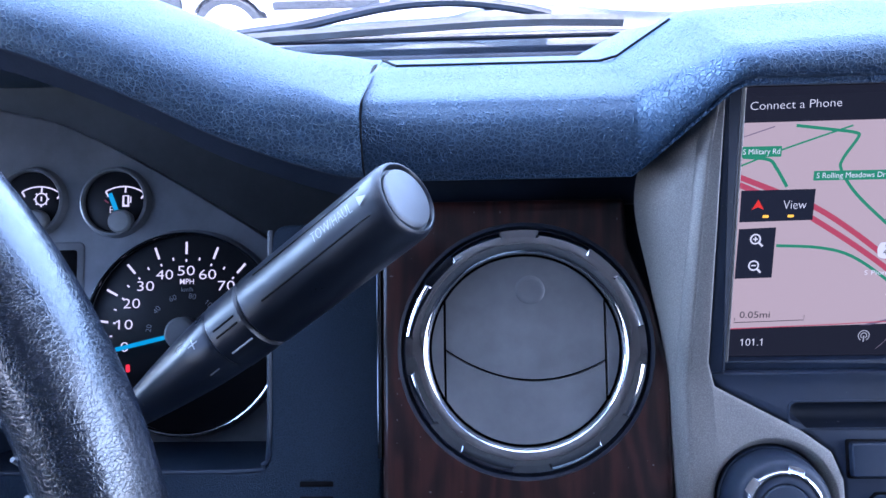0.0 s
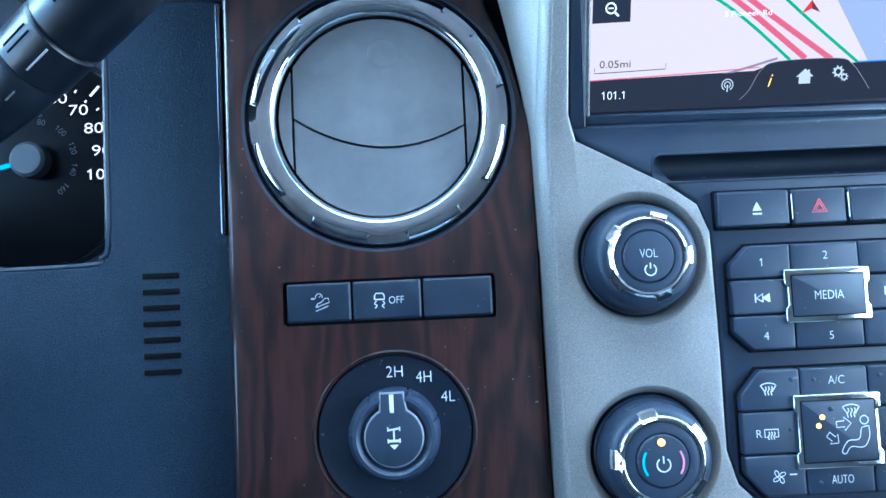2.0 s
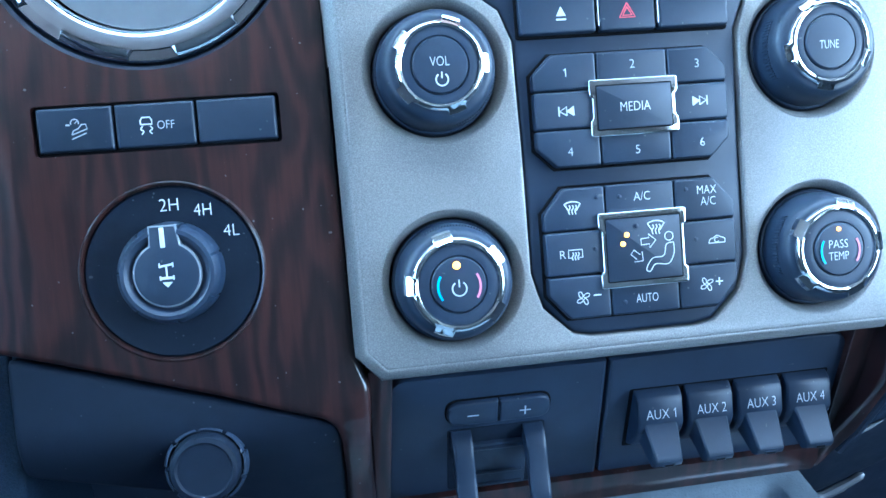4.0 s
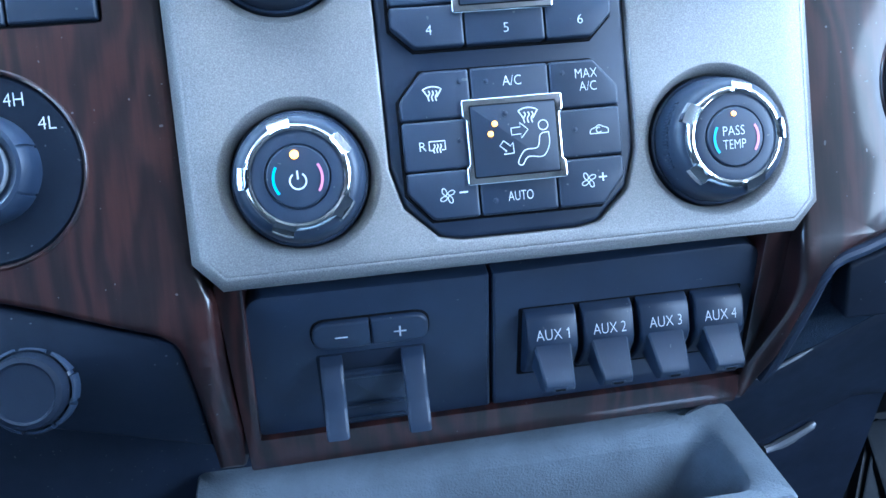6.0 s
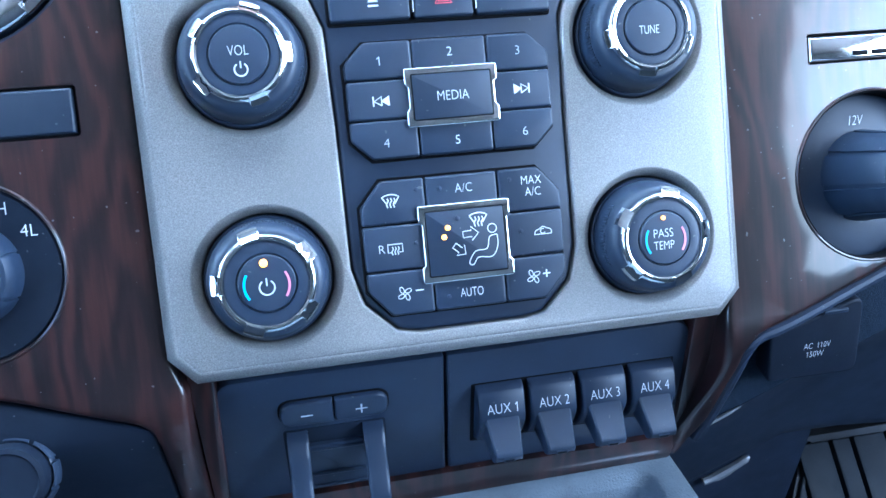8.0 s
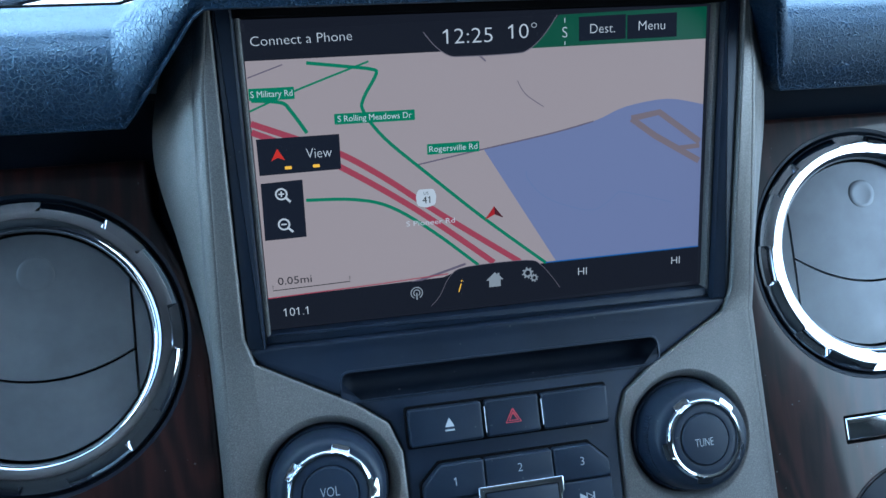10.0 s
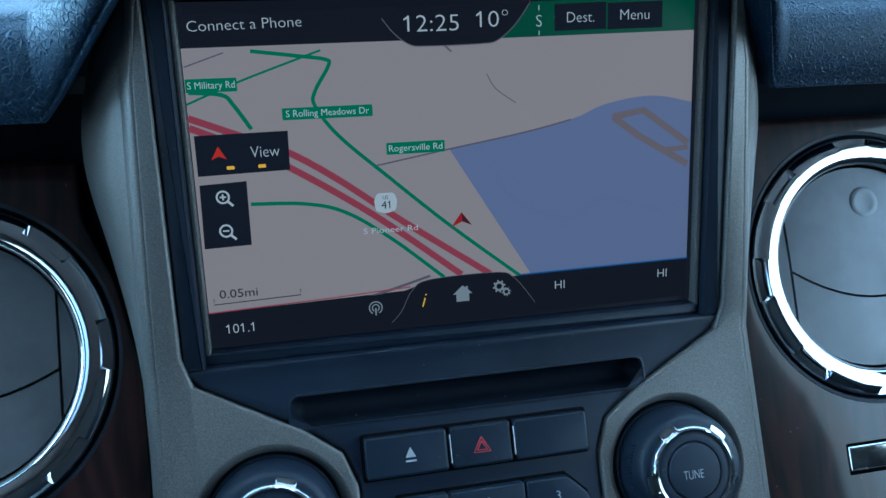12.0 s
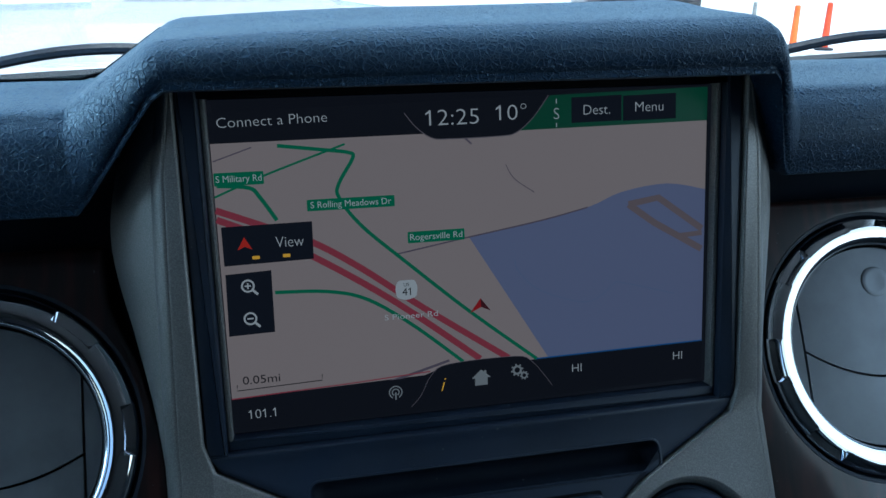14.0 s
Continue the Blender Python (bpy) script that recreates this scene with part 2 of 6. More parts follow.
def world_place(ob):
    m = ob.matrix_basis.copy()
    while ob.parent:
        m = ob.parent.matrix_basis @ ob.matrix_parent_inverse @ m
        ob = ob.parent
    return m


def mesh_of(name, bm, material, mp=plain, angle=35):
    if mp in CUTS:
        lo, hi = min(v.co.y for v in bm.verts), max(v.co.y for v in bm.verts)
        for at in [a for a in CUTS[mp] if lo < a - 1e-5 and hi > a + 1e-5]:
            bmesh.ops.bisect_plane(bm, geom=bm.verts[:] + bm.edges[:] + bm.faces[:], plane_co=(0, at, 0), plane_no=(0, 1, 0))
    bent = set()
    if mp is knee:
        bent = {f for f in bm.faces if f.material_index and all(abs(v.co.y - KNEE) < BOW + 1e-4 for v in f.verts)}
    for v in bm.verts:
        v.co = mp(v.co)
    bmesh.ops.recalc_face_normals(bm, faces=bm.faces[:])
    for f in bm.faces:
        f.smooth = f in bent or len(f.verts) <= 4 and f.material_index == 0
        f.material_index = 0
    me = bpy.data.meshes.new(name)
    bm.to_mesh(me)
    bm.free()
    me.set_sharp_from_angle(angle=radians(angle))
    me.materials.append(material)
    return me


def part(name, bm, material, parent, label="", mp=plain, angle=35):
    ob = new(name, mesh_of(name, bm, material, mp, angle))
    ob.parent = parent
    ob.matrix_parent_inverse = Matrix.Translation(-Vector(world_place(parent).translation))
    return tagged(ob, label)


def whole(name, bm, material, label, category, mp=plain, group="", kind="", angle=35):
    return tagged(new(name, mesh_of(name, bm, material, mp, angle)), label, category, group, kind)


def rrect(x0, y0, x1, y1, r=0.001, n=4):
    return rounded([(x0, y0), (x1, y0), (x1, y1), (x0, y1)], r, n)


def rounded(pts, r, n=4):
    """A polygon with its corners rounded."""
    out, k = [], len(pts)
    for i in range(k):
        p, a, b = Vector(pts[i]), Vector(pts[i - 1]), Vector(pts[(i + 1) % k])
        da, db = (a - p), (b - p)
        rr = min(r, da.length * 0.45, db.length * 0.45)
        s, e = p + da.normalized() * rr, p + db.normalized() * rr
        for j in range(n + 1):
            t = j / n
            out.append(tuple(s * (1 - t) ** 2 + p * 2 * t * (1 - t) + e * t * t))
    return out


def cornered(pts):
    """A polygon whose corners (x, y, radius) are each rounded by their own radius."""
    out, k = [], len(pts)
    for i in range(k):
        p, a, b = (Vector(pts[j % k][:2]) for j in (i, i - 1, i + 1))
        r = min(pts[i][2], (a - p).length * 0.48, (b - p).length * 0.48)
        s, e = p + (a - p).normalized() * r, p + (b - p).normalized() * r
        n = 7 if pts[i][2] > 0.002 else 3
        out += [tuple(s * (1 - j / n) ** 2 + p * 2 * (j / n) * (1 - j / n) + e * (j / n) ** 2) for j in range(n + 1)]
    return out


def area(pts):
    return sum(a[0] * b[1] - b[0] * a[1] for a, b in zip(pts, pts[1:] + pts[:1])) / 2


def inset(pts, e):
    """The polygon drawn in by e on every side."""
    if area(pts) < 0:
        pts = pts[::-1]
    out, k = [], len(pts)
    for i in range(k):
        p, a, b = Vector(pts[i]), Vector(pts[i - 1]), Vector(pts[(i + 1) % k])
        d1, d2 = (p - a), (b - p)
        if d1.length < 1e-7 or d2.length < 1e-7:
            out.append(tuple(p))
            continue
        d1, d2 = d1.normalized(), d2.normalized()
        n1, n2 = Vector((-d1.y, d1.x)), Vector((-d2.y, d2.x))
        m = n1 + n2
        out.append(tuple(p + m * (e / max(0.35, m.dot(m) / 2))))
    # where corners are tighter than the inset, the crossed points fall together
    k = len(out)
    bad = [(Vector(out[(i + 1) % k]) - Vector(out[i])).dot(Vector(pts[(i + 1) % k]) - Vector(pts[i])) <= 0 for i in range(k)]
    i = 0
    if any(bad) and not all(bad):
        while bad[i]:
            i += 1
        for o in range(k):
            s = (i + o) % k
            if bad[s] and not bad[s - 1]:
                run = [s]
                while bad[run[-1] % k]:
                    run.append((run[-1] + 1) % k)
                m = sum((Vector(out[q]) for q in run), Vector((0, 0))) / len(run)
                for q in run:
                    out[q] = tuple(m)
    return out


def prism(pts, d0, d1, bev=0.0006, bm=None, steps=2, holes=()):
    """A plate of that outline from depth d0 to d1, with its front edge rounded and holes cut through it."""
    bm = bm or bmesh.new()
    if area(pts) < 0:
        pts = pts[::-1]
    clean = [p for i, p in enumerate(pts) if (Vector(p) - Vector(pts[i - 1])).length > 1e-6]
    loops = [(clean, d0)]
    for i in range(steps + 1):
        t = i / steps * math.pi / 2
        loops.append((inset(clean, bev * (1 - math.cos(t))) if i else clean, d1 - bev + bev * math.sin(t)))
    rings = [[bm.verts.new((x, y, d)) for x, y in pp] for pp, d in loops]
    for r0, r1 in zip(rings, rings[1:]):
        for i in range(len(r0)):
            j = (i + 1) % len(r0)
            bm.faces.new((r0[i], r0[j], r1[j], r1[i]))
    if not holes:
        bm.faces.new(rings[-1])
        bm.faces.new(rings[0][::-1])
        bmesh.ops.remove_doubles(bm, verts=rings[-1] + rings[-2], dist=2e-6)
        return bm
    edges = [bm.edges.get((rings[-1][i], rings[-1][i - 1])) for i in range(len(rings[-1]))]
    for h in holes:
        top, foot = ([bm.verts.new((x, y, d)) for x, y in h] for d in (d1, d0))
        for i in range(len(h)):
            bm.faces.new((top[i], top[i - 1], foot[i - 1], foot[i]))
            edges.append(bm.edges.get((top[i], top[i - 1])))
    made = bmesh.ops.triangle_fill(bm, use_beauty=True, use_dissolve=False, edges=edges)
    for f in made["geom"]:
        if isinstance(f, bmesh.types.BMFace):
            f.material_index = 1
    return bm


def ring_pts(c, r, n=48):
    return [(c[0] + r * math.cos(2 * math.pi * i / n), c[1] + r * math.sin(2 * math.pi * i / n)) for i in range(n)]


def lathe(c, profile, n=48, bm=None, shape=None, a0=0.0, closed=False):
    """Turns a profile of (radius, depth) about the point c of a face. shape(angle, radius, depth) may alter it."""
    bm = bm or bmesh.new()
    angs = shape.angles if shape else [a0 + 2 * math.pi * i / n for i in range(n)]
    cols = []
    for a in angs:
        col = []
        for r, d in profile:
            rr, dd = shape(a, r, d) if shape else (r, d)
            col.append(bm.verts.new((c[0] + rr * math.cos(a), c[1] + rr * math.sin(a), d if not shape else dd)))
        cols.append(col)
    m = len(profile)
    for i in range(len(cols)):
        p, q = cols[i], cols[(i + 1) % len(cols)]
        for j in range(m - 1 + closed):
            k = (j + 1) % m
            bm.faces.new((p[j], q[j], q[k], p[k]))
    if not closed:
        bm.faces.new([col[-1] for col in cols])
        bm.faces.new([col[0] for col in cols][::-1])
    return bm


class Notched:
    """Cuts notches into the outer rim of a turned ring."""

    def __init__(self, count, width, start, edge, cut, drop, steps=4):
        self.edge, self.cut, self.drop = edge, cut, drop
        self.angles, self.low = [], {}
        period = 2 * math.pi / count
        for i in range(count):
            s = start + i * period
            for f, lowered in ((-0.5, False), (-0.42, True), (-0.15, True), (0.15, True), (0.42, True), (0.5, False)):
                self.put(s + f * width, lowered)
            rest = period - width
            for k in range(1, steps):
                self.put(s + width / 2 + rest * k / steps, False)

    def put(self, a, lowered):
        self.angles.append(a)
        self.low[a] = lowered

    def __call__(self, a, r, d):
        if self.low[a] and r > self.edge:
            return r - self.cut * min(1, (r - self.edge) / 0.001), d - self.drop
        return r, d


def tube(path, r, n=8, bm=None, cap=True):
    """A round bar along a list of points; r is one radius or one for each point."""
    bm = bm or bmesh.new()
    rings = []
    for i, p in enumerate(path):
        p = Vector(p)
        d = (Vector(path[min(i + 1, len(path) - 1)]) - Vector(path[max(i - 1, 0)])).normalized()
        s = d.cross(Vector((0.13, 0.3, 1))).normalized()
        t = d.cross(s)
        rr = r[i] if isinstance(r, (list, tuple)) else r
        rings.append([bm.verts.new(p + (s * math.cos(2 * math.pi * k / n) + t * math.sin(2 * math.pi * k / n)) * rr) for k in range(n)])
    for a, b in zip(rings, rings[1:]):
        for k in range(n):
            bm.faces.new((a[k], a[(k + 1) % n], b[(k + 1) % n], b[k]))
    if cap:
        bm.faces.new(rings[0][::-1])
        bm.faces.new(rings[-1])
    return bm


def stroke(bm, pts, w, d, thick=0.00008):
    """A printed line of that width along points of a face."""
    pts = [Vector(p) for p in pts]
    lr = []
    for i, p in enumerate(pts):
        d1 = (pts[min(i + 1, len(pts) - 1)] - pts[max(i - 1, 0)]).normalized()
        nrm = Vector((-d1.y, d1.x)) * w / 2
        lr.append((bm.verts.new((*(p + nrm), d)), bm.verts.new((*(p - nrm), d))))
    for (a, b), (c, e) in zip(lr, lr[1:]):
        bm.faces.new((a, c, e, b))
    return bm


def curve_pts(pts, n=6):
    """A smooth line through the points."""
    out, k = [], len(pts)
    for i in range(k - 1):
        p0, p1, p2, p3 = (Vector(pts[max(0, min(k - 1, i + o))]) for o in (-1, 0, 1, 2))
        for j in range(n):
            t = j / n
            out.append(tuple(0.5 * (2 * p1 + (p2 - p0) * t + (2 * p0 - 5 * p1 + 4 * p2 - p3) * t * t + (3 * p1 - p0 - 3 * p2 + p3) * t ** 3)))
    out.append(tuple(pts[-1]))
    return out


def arc(c, r, a0, a1, n=16):
    return [(c[0] + r * math.cos(radians(a0 + (a1 - a0) * i / n)), c[1] + r * math.sin(radians(a0 + (a1 - a0) * i / n))) for i in range(n + 1)]


def sheet(bm, pts, d):
    bm.faces.new([bm.verts.new((x, y, d)) for x, y in (pts if area(pts) > 0 else pts[::-1])])
    return bm


def text_bm(body, at, height, d, width=None, align="CENTER", turn=0.0, bold=0.0, slant=0.0):
    """Lettering in the built-in font: capitals of that height, centred upon the point, drawn out to a width where one is given."""
    cu = bpy.data.curves.new("lettering", "FONT")
    cu.body, cu.size, cu.align_x, cu.align_y = body, height / 0.69, "LEFT", "BOTTOM_BASELINE"
    cu.resolution_u, cu.offset, cu.shear = 3, bold - (0.02 * height if height > 0.0028 else 0.0), slant
    ob = bpy.data.objects.new("lettering", cu)
    me = bpy.data.meshes.new_from_object(ob)
    bm = bmesh.new()
    bm.from_mesh(me)
    # the built-in figure one is a plain bar: it gets its flag
    for i in (i for i, ch in enumerate(body) if ch == "1" and not slant):
        spans = []
        for piece in (body[:i + 1], "1"):
            cu.body = piece
            ob.data.update_tag()
            probe = bpy.data.meshes.new_from_object(ob)
            spans.append((min(v.co.x for v in probe.vertices), max(v.co.x for v in probe.vertices), max(v.co.y for v in probe.vertices)))
            bpy.data.meshes.remove(probe)
        stem, top = spans[1][1] - spans[1][0], spans[0][2] if body == "1" else spans[1][2]
        x = spans[0][1] - stem * 0.5
        bm.faces.new([bm.verts.new((x + dx * top, dy * top, 0)) for dx, dy in ((0.0, 1.0), (-0.26, 0.80), (-0.26, 0.70), (0.0, 0.84))])
    bpy.data.objects.remove(ob)
    bpy.data.curves.remove(cu)
    bpy.data.meshes.remove(me)
    lo, hi = min(v.co.x for v in bm.verts), max(v.co.x for v in bm.verts)
    k = width / (hi - lo) if width else 1
    x0 = {"CENTER": (lo + hi) / 2, "LEFT": lo, "RIGHT": hi}[align]
    c, s = math.cos(radians(turn)), math.sin(radians(turn))
    for v in bm.verts:
        x, y = (v.co.x - x0) * k, v.co.y - height / 2
        v.co = (at[0] + x * c - y * s, at[1] + x * s + y * c, d)
    return bm


def text(name, body, at, height, d, material, parent, mp, **more):
    return part(name, text_bm(body, at, height, d, **more), material, parent, mp=mp)


def clip(pts, x0, y0, x1, y1):
    """The part of a convex polygon inside a rectangle."""
    for axis, lim, sign in ((0, x0, 1), (0, x1, -1), (1, y0, 1), (1, y1, -1)):
        out = []
        for a, b in zip(pts, pts[1:] + pts[:1]):
            fa, fb = sign * (a[axis] - lim), sign * (b[axis] - lim)
            if fa >= 0:
                out.append(a)
            if fa * fb < 0:
                t = fa / (fa - fb)
                out.append((a[0] + (b[0] - a[0]) * t, a[1] + (b[1] - a[1]) * t))
        pts = out
    return pts


def box(bm, lo, hi):
    vs = [bm.verts.new((x, y, z)) for x in (lo[0], hi[0]) for y in (lo[1], hi[1]) for z in (lo[2], hi[2])]
    for f in ((0, 1, 3, 2), (4, 6, 7, 5), (0, 4, 5, 1), (2, 3, 7, 6), (0, 2, 6, 4), (1, 5, 7, 3)):
        bm.faces.new([vs[i] for i in f])
    return bm


def soft_box(lo, hi, r=0.003, bm=None, seg=2):
    bm = bm or bmesh.new()
    before = set(bm.edges)
    box(bm, lo, hi)
    bmesh.ops.bevel(bm, geom=[e for e in bm.edges if e not in before], offset=r, segments=seg, affect="EDGES", profile=0.5)
    return bm


def grid(rows, bm=None):
    """A skin over rows of points."""
    bm = bm or bmesh.new()
    vs = [[bm.verts.new(p) for p in row] for row in rows]
    for a, b in zip(vs, vs[1:]):
        for i in range(len(a) - 1):
            bm.faces.new((a[i], a[i + 1], b[i + 1], b[i]))
    return bm


def mirrored(pts):
    """Closes a left half outline with its mirror image."""
    return list(pts) + [(-x, y) for x, y in reversed(pts)]

# ---- the setting: ground, cabin shell, hood ----
def smooth(a, b, x):
    t = max(0.0, min(1.0, (x - a) / (b - a)))
    return t * t * (3 - 2 * t)


SNOW = plastic("trodden_snow", (0.85, 0.86, 0.88), 0.7, 6, 0.02, 0.4, 0, 0.12)
PAINT = plastic("white_paint", (0.84, 0.84, 0.85), 0.3, 300, 0.00002, 0.1, 0, 0.03, 0.6)
LINER = plastic("grey_headliner", (0.045, 0.045, 0.048), 0.85, 900, 0.0004, 0.5, 0, 0.08)
TRIM = plastic("grey_door_trim", (0.04, 0.04, 0.045), 0.6, 900, 0.0003, 0.5)
CARPET = plastic("grey_carpet", (0.022, 0.025, 0.032), 0.9, 700, 0.001, 0.9)
REAR_CLOTH = plastic("black_cloth", (0.010, 0.011, 0.013), 0.85, 900, 0.0004, 0.6)

bm = bmesh.new()
sheet(bm, [(-400, -400), (400, -400), (400, 400), (-400, 400)], -0.30)
whole("ground", bm, SNOW, "snow-covered bright parking lot ground", "ground", kind="structure")

bm = bmesh.new()
box(bm, (-0.98, -2.2, 0.30), (0.98, 0.98, 0.35))
whole("floor", bm, CARPET, "grey carpeted cabin floor", "floor", kind="structure")
bm = bmesh.new()
box(bm, (-0.98, -2.2, 1.94), (0.98, 0.14, 1.98))
whole("ceiling", bm, LINER, "dark grey cloth headliner", "ceiling", kind="structure")


def side_wall(name, sx):
    bm = bmesh.new()
    # the unseen pillar behind -0.80 is widened to keep sky reflections off the walnut
    for lo, hi in (((0.90, -2.2, 0.30), (0.98, 0.98, 1.27)), ((0.90, -2.2, 1.27), (0.98, -2.05, 1.94)),
                   ((0.90, -1.20, 1.27), (0.98, -0.80, 1.94)), ((0.90, -2.05, 1.87), (0.98, 0.18, 1.94))):
        box(bm, (min(sx * lo[0], sx * hi[0]), lo[1], lo[2]), (max(sx * lo[0], sx * hi[0]), hi[1], hi[2]))
    tube([(sx * 0.93, 0.14, 1.92), (sx * 0.93, 0.98, 1.27)], 0.045, 8, bm)
    whole(name, bm, TRIM, "grey door trim with open window band", "wall", kind="structure")


side_wall("wall_driver_side", -1)
side_wall("wall_passenger_side", 1)
# unseen wall, kept black so that the chrome vent rings reflect a dark cabin
bm = bmesh.new()
box(bm, (-0.90, -1.25, 0.35), (0.90, -1.15, 1.94))
whole("wall_rear", bm, REAR_CLOTH, "unseen black cloth wall closing the cabin's rear", "wall", kind="structure")
bm = bmesh.new()
box(bm, (-0.90, 0.90, 0.35), (0.90, 0.98, 1.27))
whole("wall_front", bm, TRIM, "dark firewall below the windshield", "wall", kind="structure")

# windshield: one slightly tinted pane, leaning back over the dash
GLASS, gnt, gb = nodes_of("windshield_glass")
gb.inputs["Transmission Weight"].default_value, gb.inputs["Roughness"].default_value, gb.inputs["IOR"].default_value = 1.0, 0.0, 1.0
gb.inputs["Base Color"].default_value = (0.96, 0.98, 0.98, 1)
bm = bmesh.new()
grid([[(-0.88 + 1.76 * i / 8, 0.93 - 0.78 * j / 6 - 0.04 * abs(i / 4 - 1) ** 2, 1.262 + 0.67 * j / 6) for i in range(9)] for j in range(7)], bm)
bmesh.ops.solidify(bm, geom=bm.faces[:], thickness=0.005)
glass = whole("windshield", bm, GLASS, "clear slightly tinted windshield glass", "windshield", kind="structure")
glass.visible_shadow = False

# the truck's hood and the cowl at the windshield's foot
def hood_edge(x):
    x = abs(x)
    return 1.298 + 0.014 * (1 - smooth(0.36, 0.50, x)) + 0.012 * (1 - smooth(0.15, 0.22, x)) - 0.006 * smooth(0.5, 0.92, x) + 0.010 * smooth(0.62, 0.72, x)


rows = []
for i in range(-23, 24):
    x = 0.04 * i
    t = hood_edge(x)
    rows.append([(x, 1.022, 1.262), (x, 1.026, t - 0.006), (x, 1.034, t)] + [(x, 1.034 + 1.3 * j / 8, t - 0.08 * j / 8 - 0.12 * (j / 8) ** 2) for j in range(1, 9)])
bm = grid(rows)
bmesh.ops.solidify(bm, geom=bm.faces[:], thickness=0.015)
whole("truck_hood", bm, PAINT, "white painted truck hood in sunlight", "hood")

cowl = thing("cowl", (0, 0.95, 1.25), "dark plastic cowl grille below the windshield", "cowl")
COWL = [(-0.9, 1.280), (-0.52, 1.293), (-0.46, 1.300), (-0.42, 1.3045), (-0.325, 1.3105), (-0.225, 1.3140), (-0.193, 1.320), (-0.145, 1.3262), (-0.075, 1.3238), (0.0, 1.3155), (0.10, 1.312), (0.35, 1.312), (0.5, 1.306), (0.62, 1.302), (0.9, 1.292)]
rows = []
for x, t in curve_pts(COWL, 5):
    rows.append([(x, 0.975, 1.270), (x, 0.978, 1.292), (x, 0.980, 1.2985), (x, 0.990, 0.35 * 1.2985 + 0.65 * t), (x, 1.000, t), (x, 1.020, t - 0.001)])
part("cover", grid(rows), plastic("cowl_grey", (0.045, 0.055, 0.080), 0.5), cowl, "grey plastic cowl cover")
part("lip", tube([(x, 0.976, 1.2950) for x in (-0.86, -0.4, 0.0, 0.4, 0.86)], 0.0035, 8), BLACK, cowl)
part("panel", soft_box((-0.88, 0.905, 1.235), (0.88, 1.02, 1.268), 0.004), BLACK2, cowl)
# the last, highest slat is painted pale grey for the daylight it catches
for i in range(4):
    part("slat", soft_box((-0.86, 0.912 + 0.015 * i, 1.262), (0.86, 0.920 + 0.015 * i, 1.277 + 0.005 * i), 0.002), (BLACK, BLACK, BLACK, CLUSTER)[i], cowl)
part("fold_line", tube(curve_pts([(-0.205, 0.986, 1.3125), (-0.18, 0.986, 1.3090), (-0.12, 0.985, 1.3085), (-0.085, 0.986, 1.3105), (-0.055, 0.992, 1.3145)], 4), 0.0012, 6), GAP, cowl)
part("clip", soft_box((-0.175, 0.996, 1.322), (-0.150, 1.004, 1.332), 0.002), BLACK, cowl)


def wiper(x0, x1):
    w = thing("wiper", (x0, 0.95, 1.28), "black windshield wiper resting at the cowl", "wiper", "wipers")
    part("arm", tube(curve_pts([(x0 + (x1 - x0) * f, 0.94, z) for f, z in ((0, 1.305), (0.12, 1.311), (0.28, 1.318), (0.42, 1.3285), (0.52, 1.3355), (0.62, 1.3395), (0.72, 1.3400), (0.82, 1.3365), (0.92, 1.330), (1.0, 1.322))], 4), 0.006, 8), BLACK, w)
    part("blade", tube(curve_pts([(x0 + (x1 - x0) * f, 0.925, z) for f, z in ((0.02, 1.304), (0.5, 1.313), (0.9, 1.319), (1.2, 1.316))], 4), 0.007, 6), RUBBER, w)
    part("pivot", tube([(x0, 0.945, 1.262), (x0, 0.945, 1.306)], [0.016, 0.010], 10), BLACK, w)


wiper(-0.50, -0.10)
wiper(0.40, 0.84)

# ---- dash pad ----
def ease(a, b, x):
    t = max(0.0, min(1.0, (x - a) / (b - a)))
    return 1.1 * t if t < 0.8 else 1 - 3 * (1 - t) ** 2


def pad_section(x):
    """The soft pad's section at x, from its lower lip up over the crest to the windshield."""
    h = ease(-0.129, -0.096, x) * ease(-0.1155, -0.0885, -x)       # 1 over the screen's hood
    hl = ease(-0.1275, -0.0945, x) * ease(-0.1175, -0.0922, -x)
    yl, zl = 0.300 - 0.021 * hl, 1.3465 + 0.0402 * hl
    lift = 0.0236 - 0.0035 * min(1.0, (x / 0.1) ** 2) if x < 0 else 0.0236 + 0.0014 * min(1.0, x / 0.09)
    zc, yc = 1.379 + h * (lift + 0.0008), 0.318 - 0.017 * h
    face = [(x, yl + o, zl + 0.002 + (zc - zl - 0.002) * f) for o, f in ((-0.0020, 0.12), (-0.0030, 0.30), (-0.0028 + 0.0002 * h, 0.52), (-0.0010 + 0.0002 * h, 0.72), (0.0030 + 0.0003 * h, 0.86 + 0.01 * h), (0.0090 + 0.0015 * h, 0.96))]
    return [(x, 0.332, zl + 0.002), (x, yl + 0.004, zl - 0.001), (x, yl, zl + 0.002)] + face + [(x, yc + 0.014, zc), (x, 0.362, zc + 0.001),
            (x, 0.42, zc - 0.007 - 0.006 * h), (x, 0.52, 1.350 + 0.016 * h), (x, 0.66, 1.318), (x, 0.80, 1.286), (x, 0.90, 1.262)]


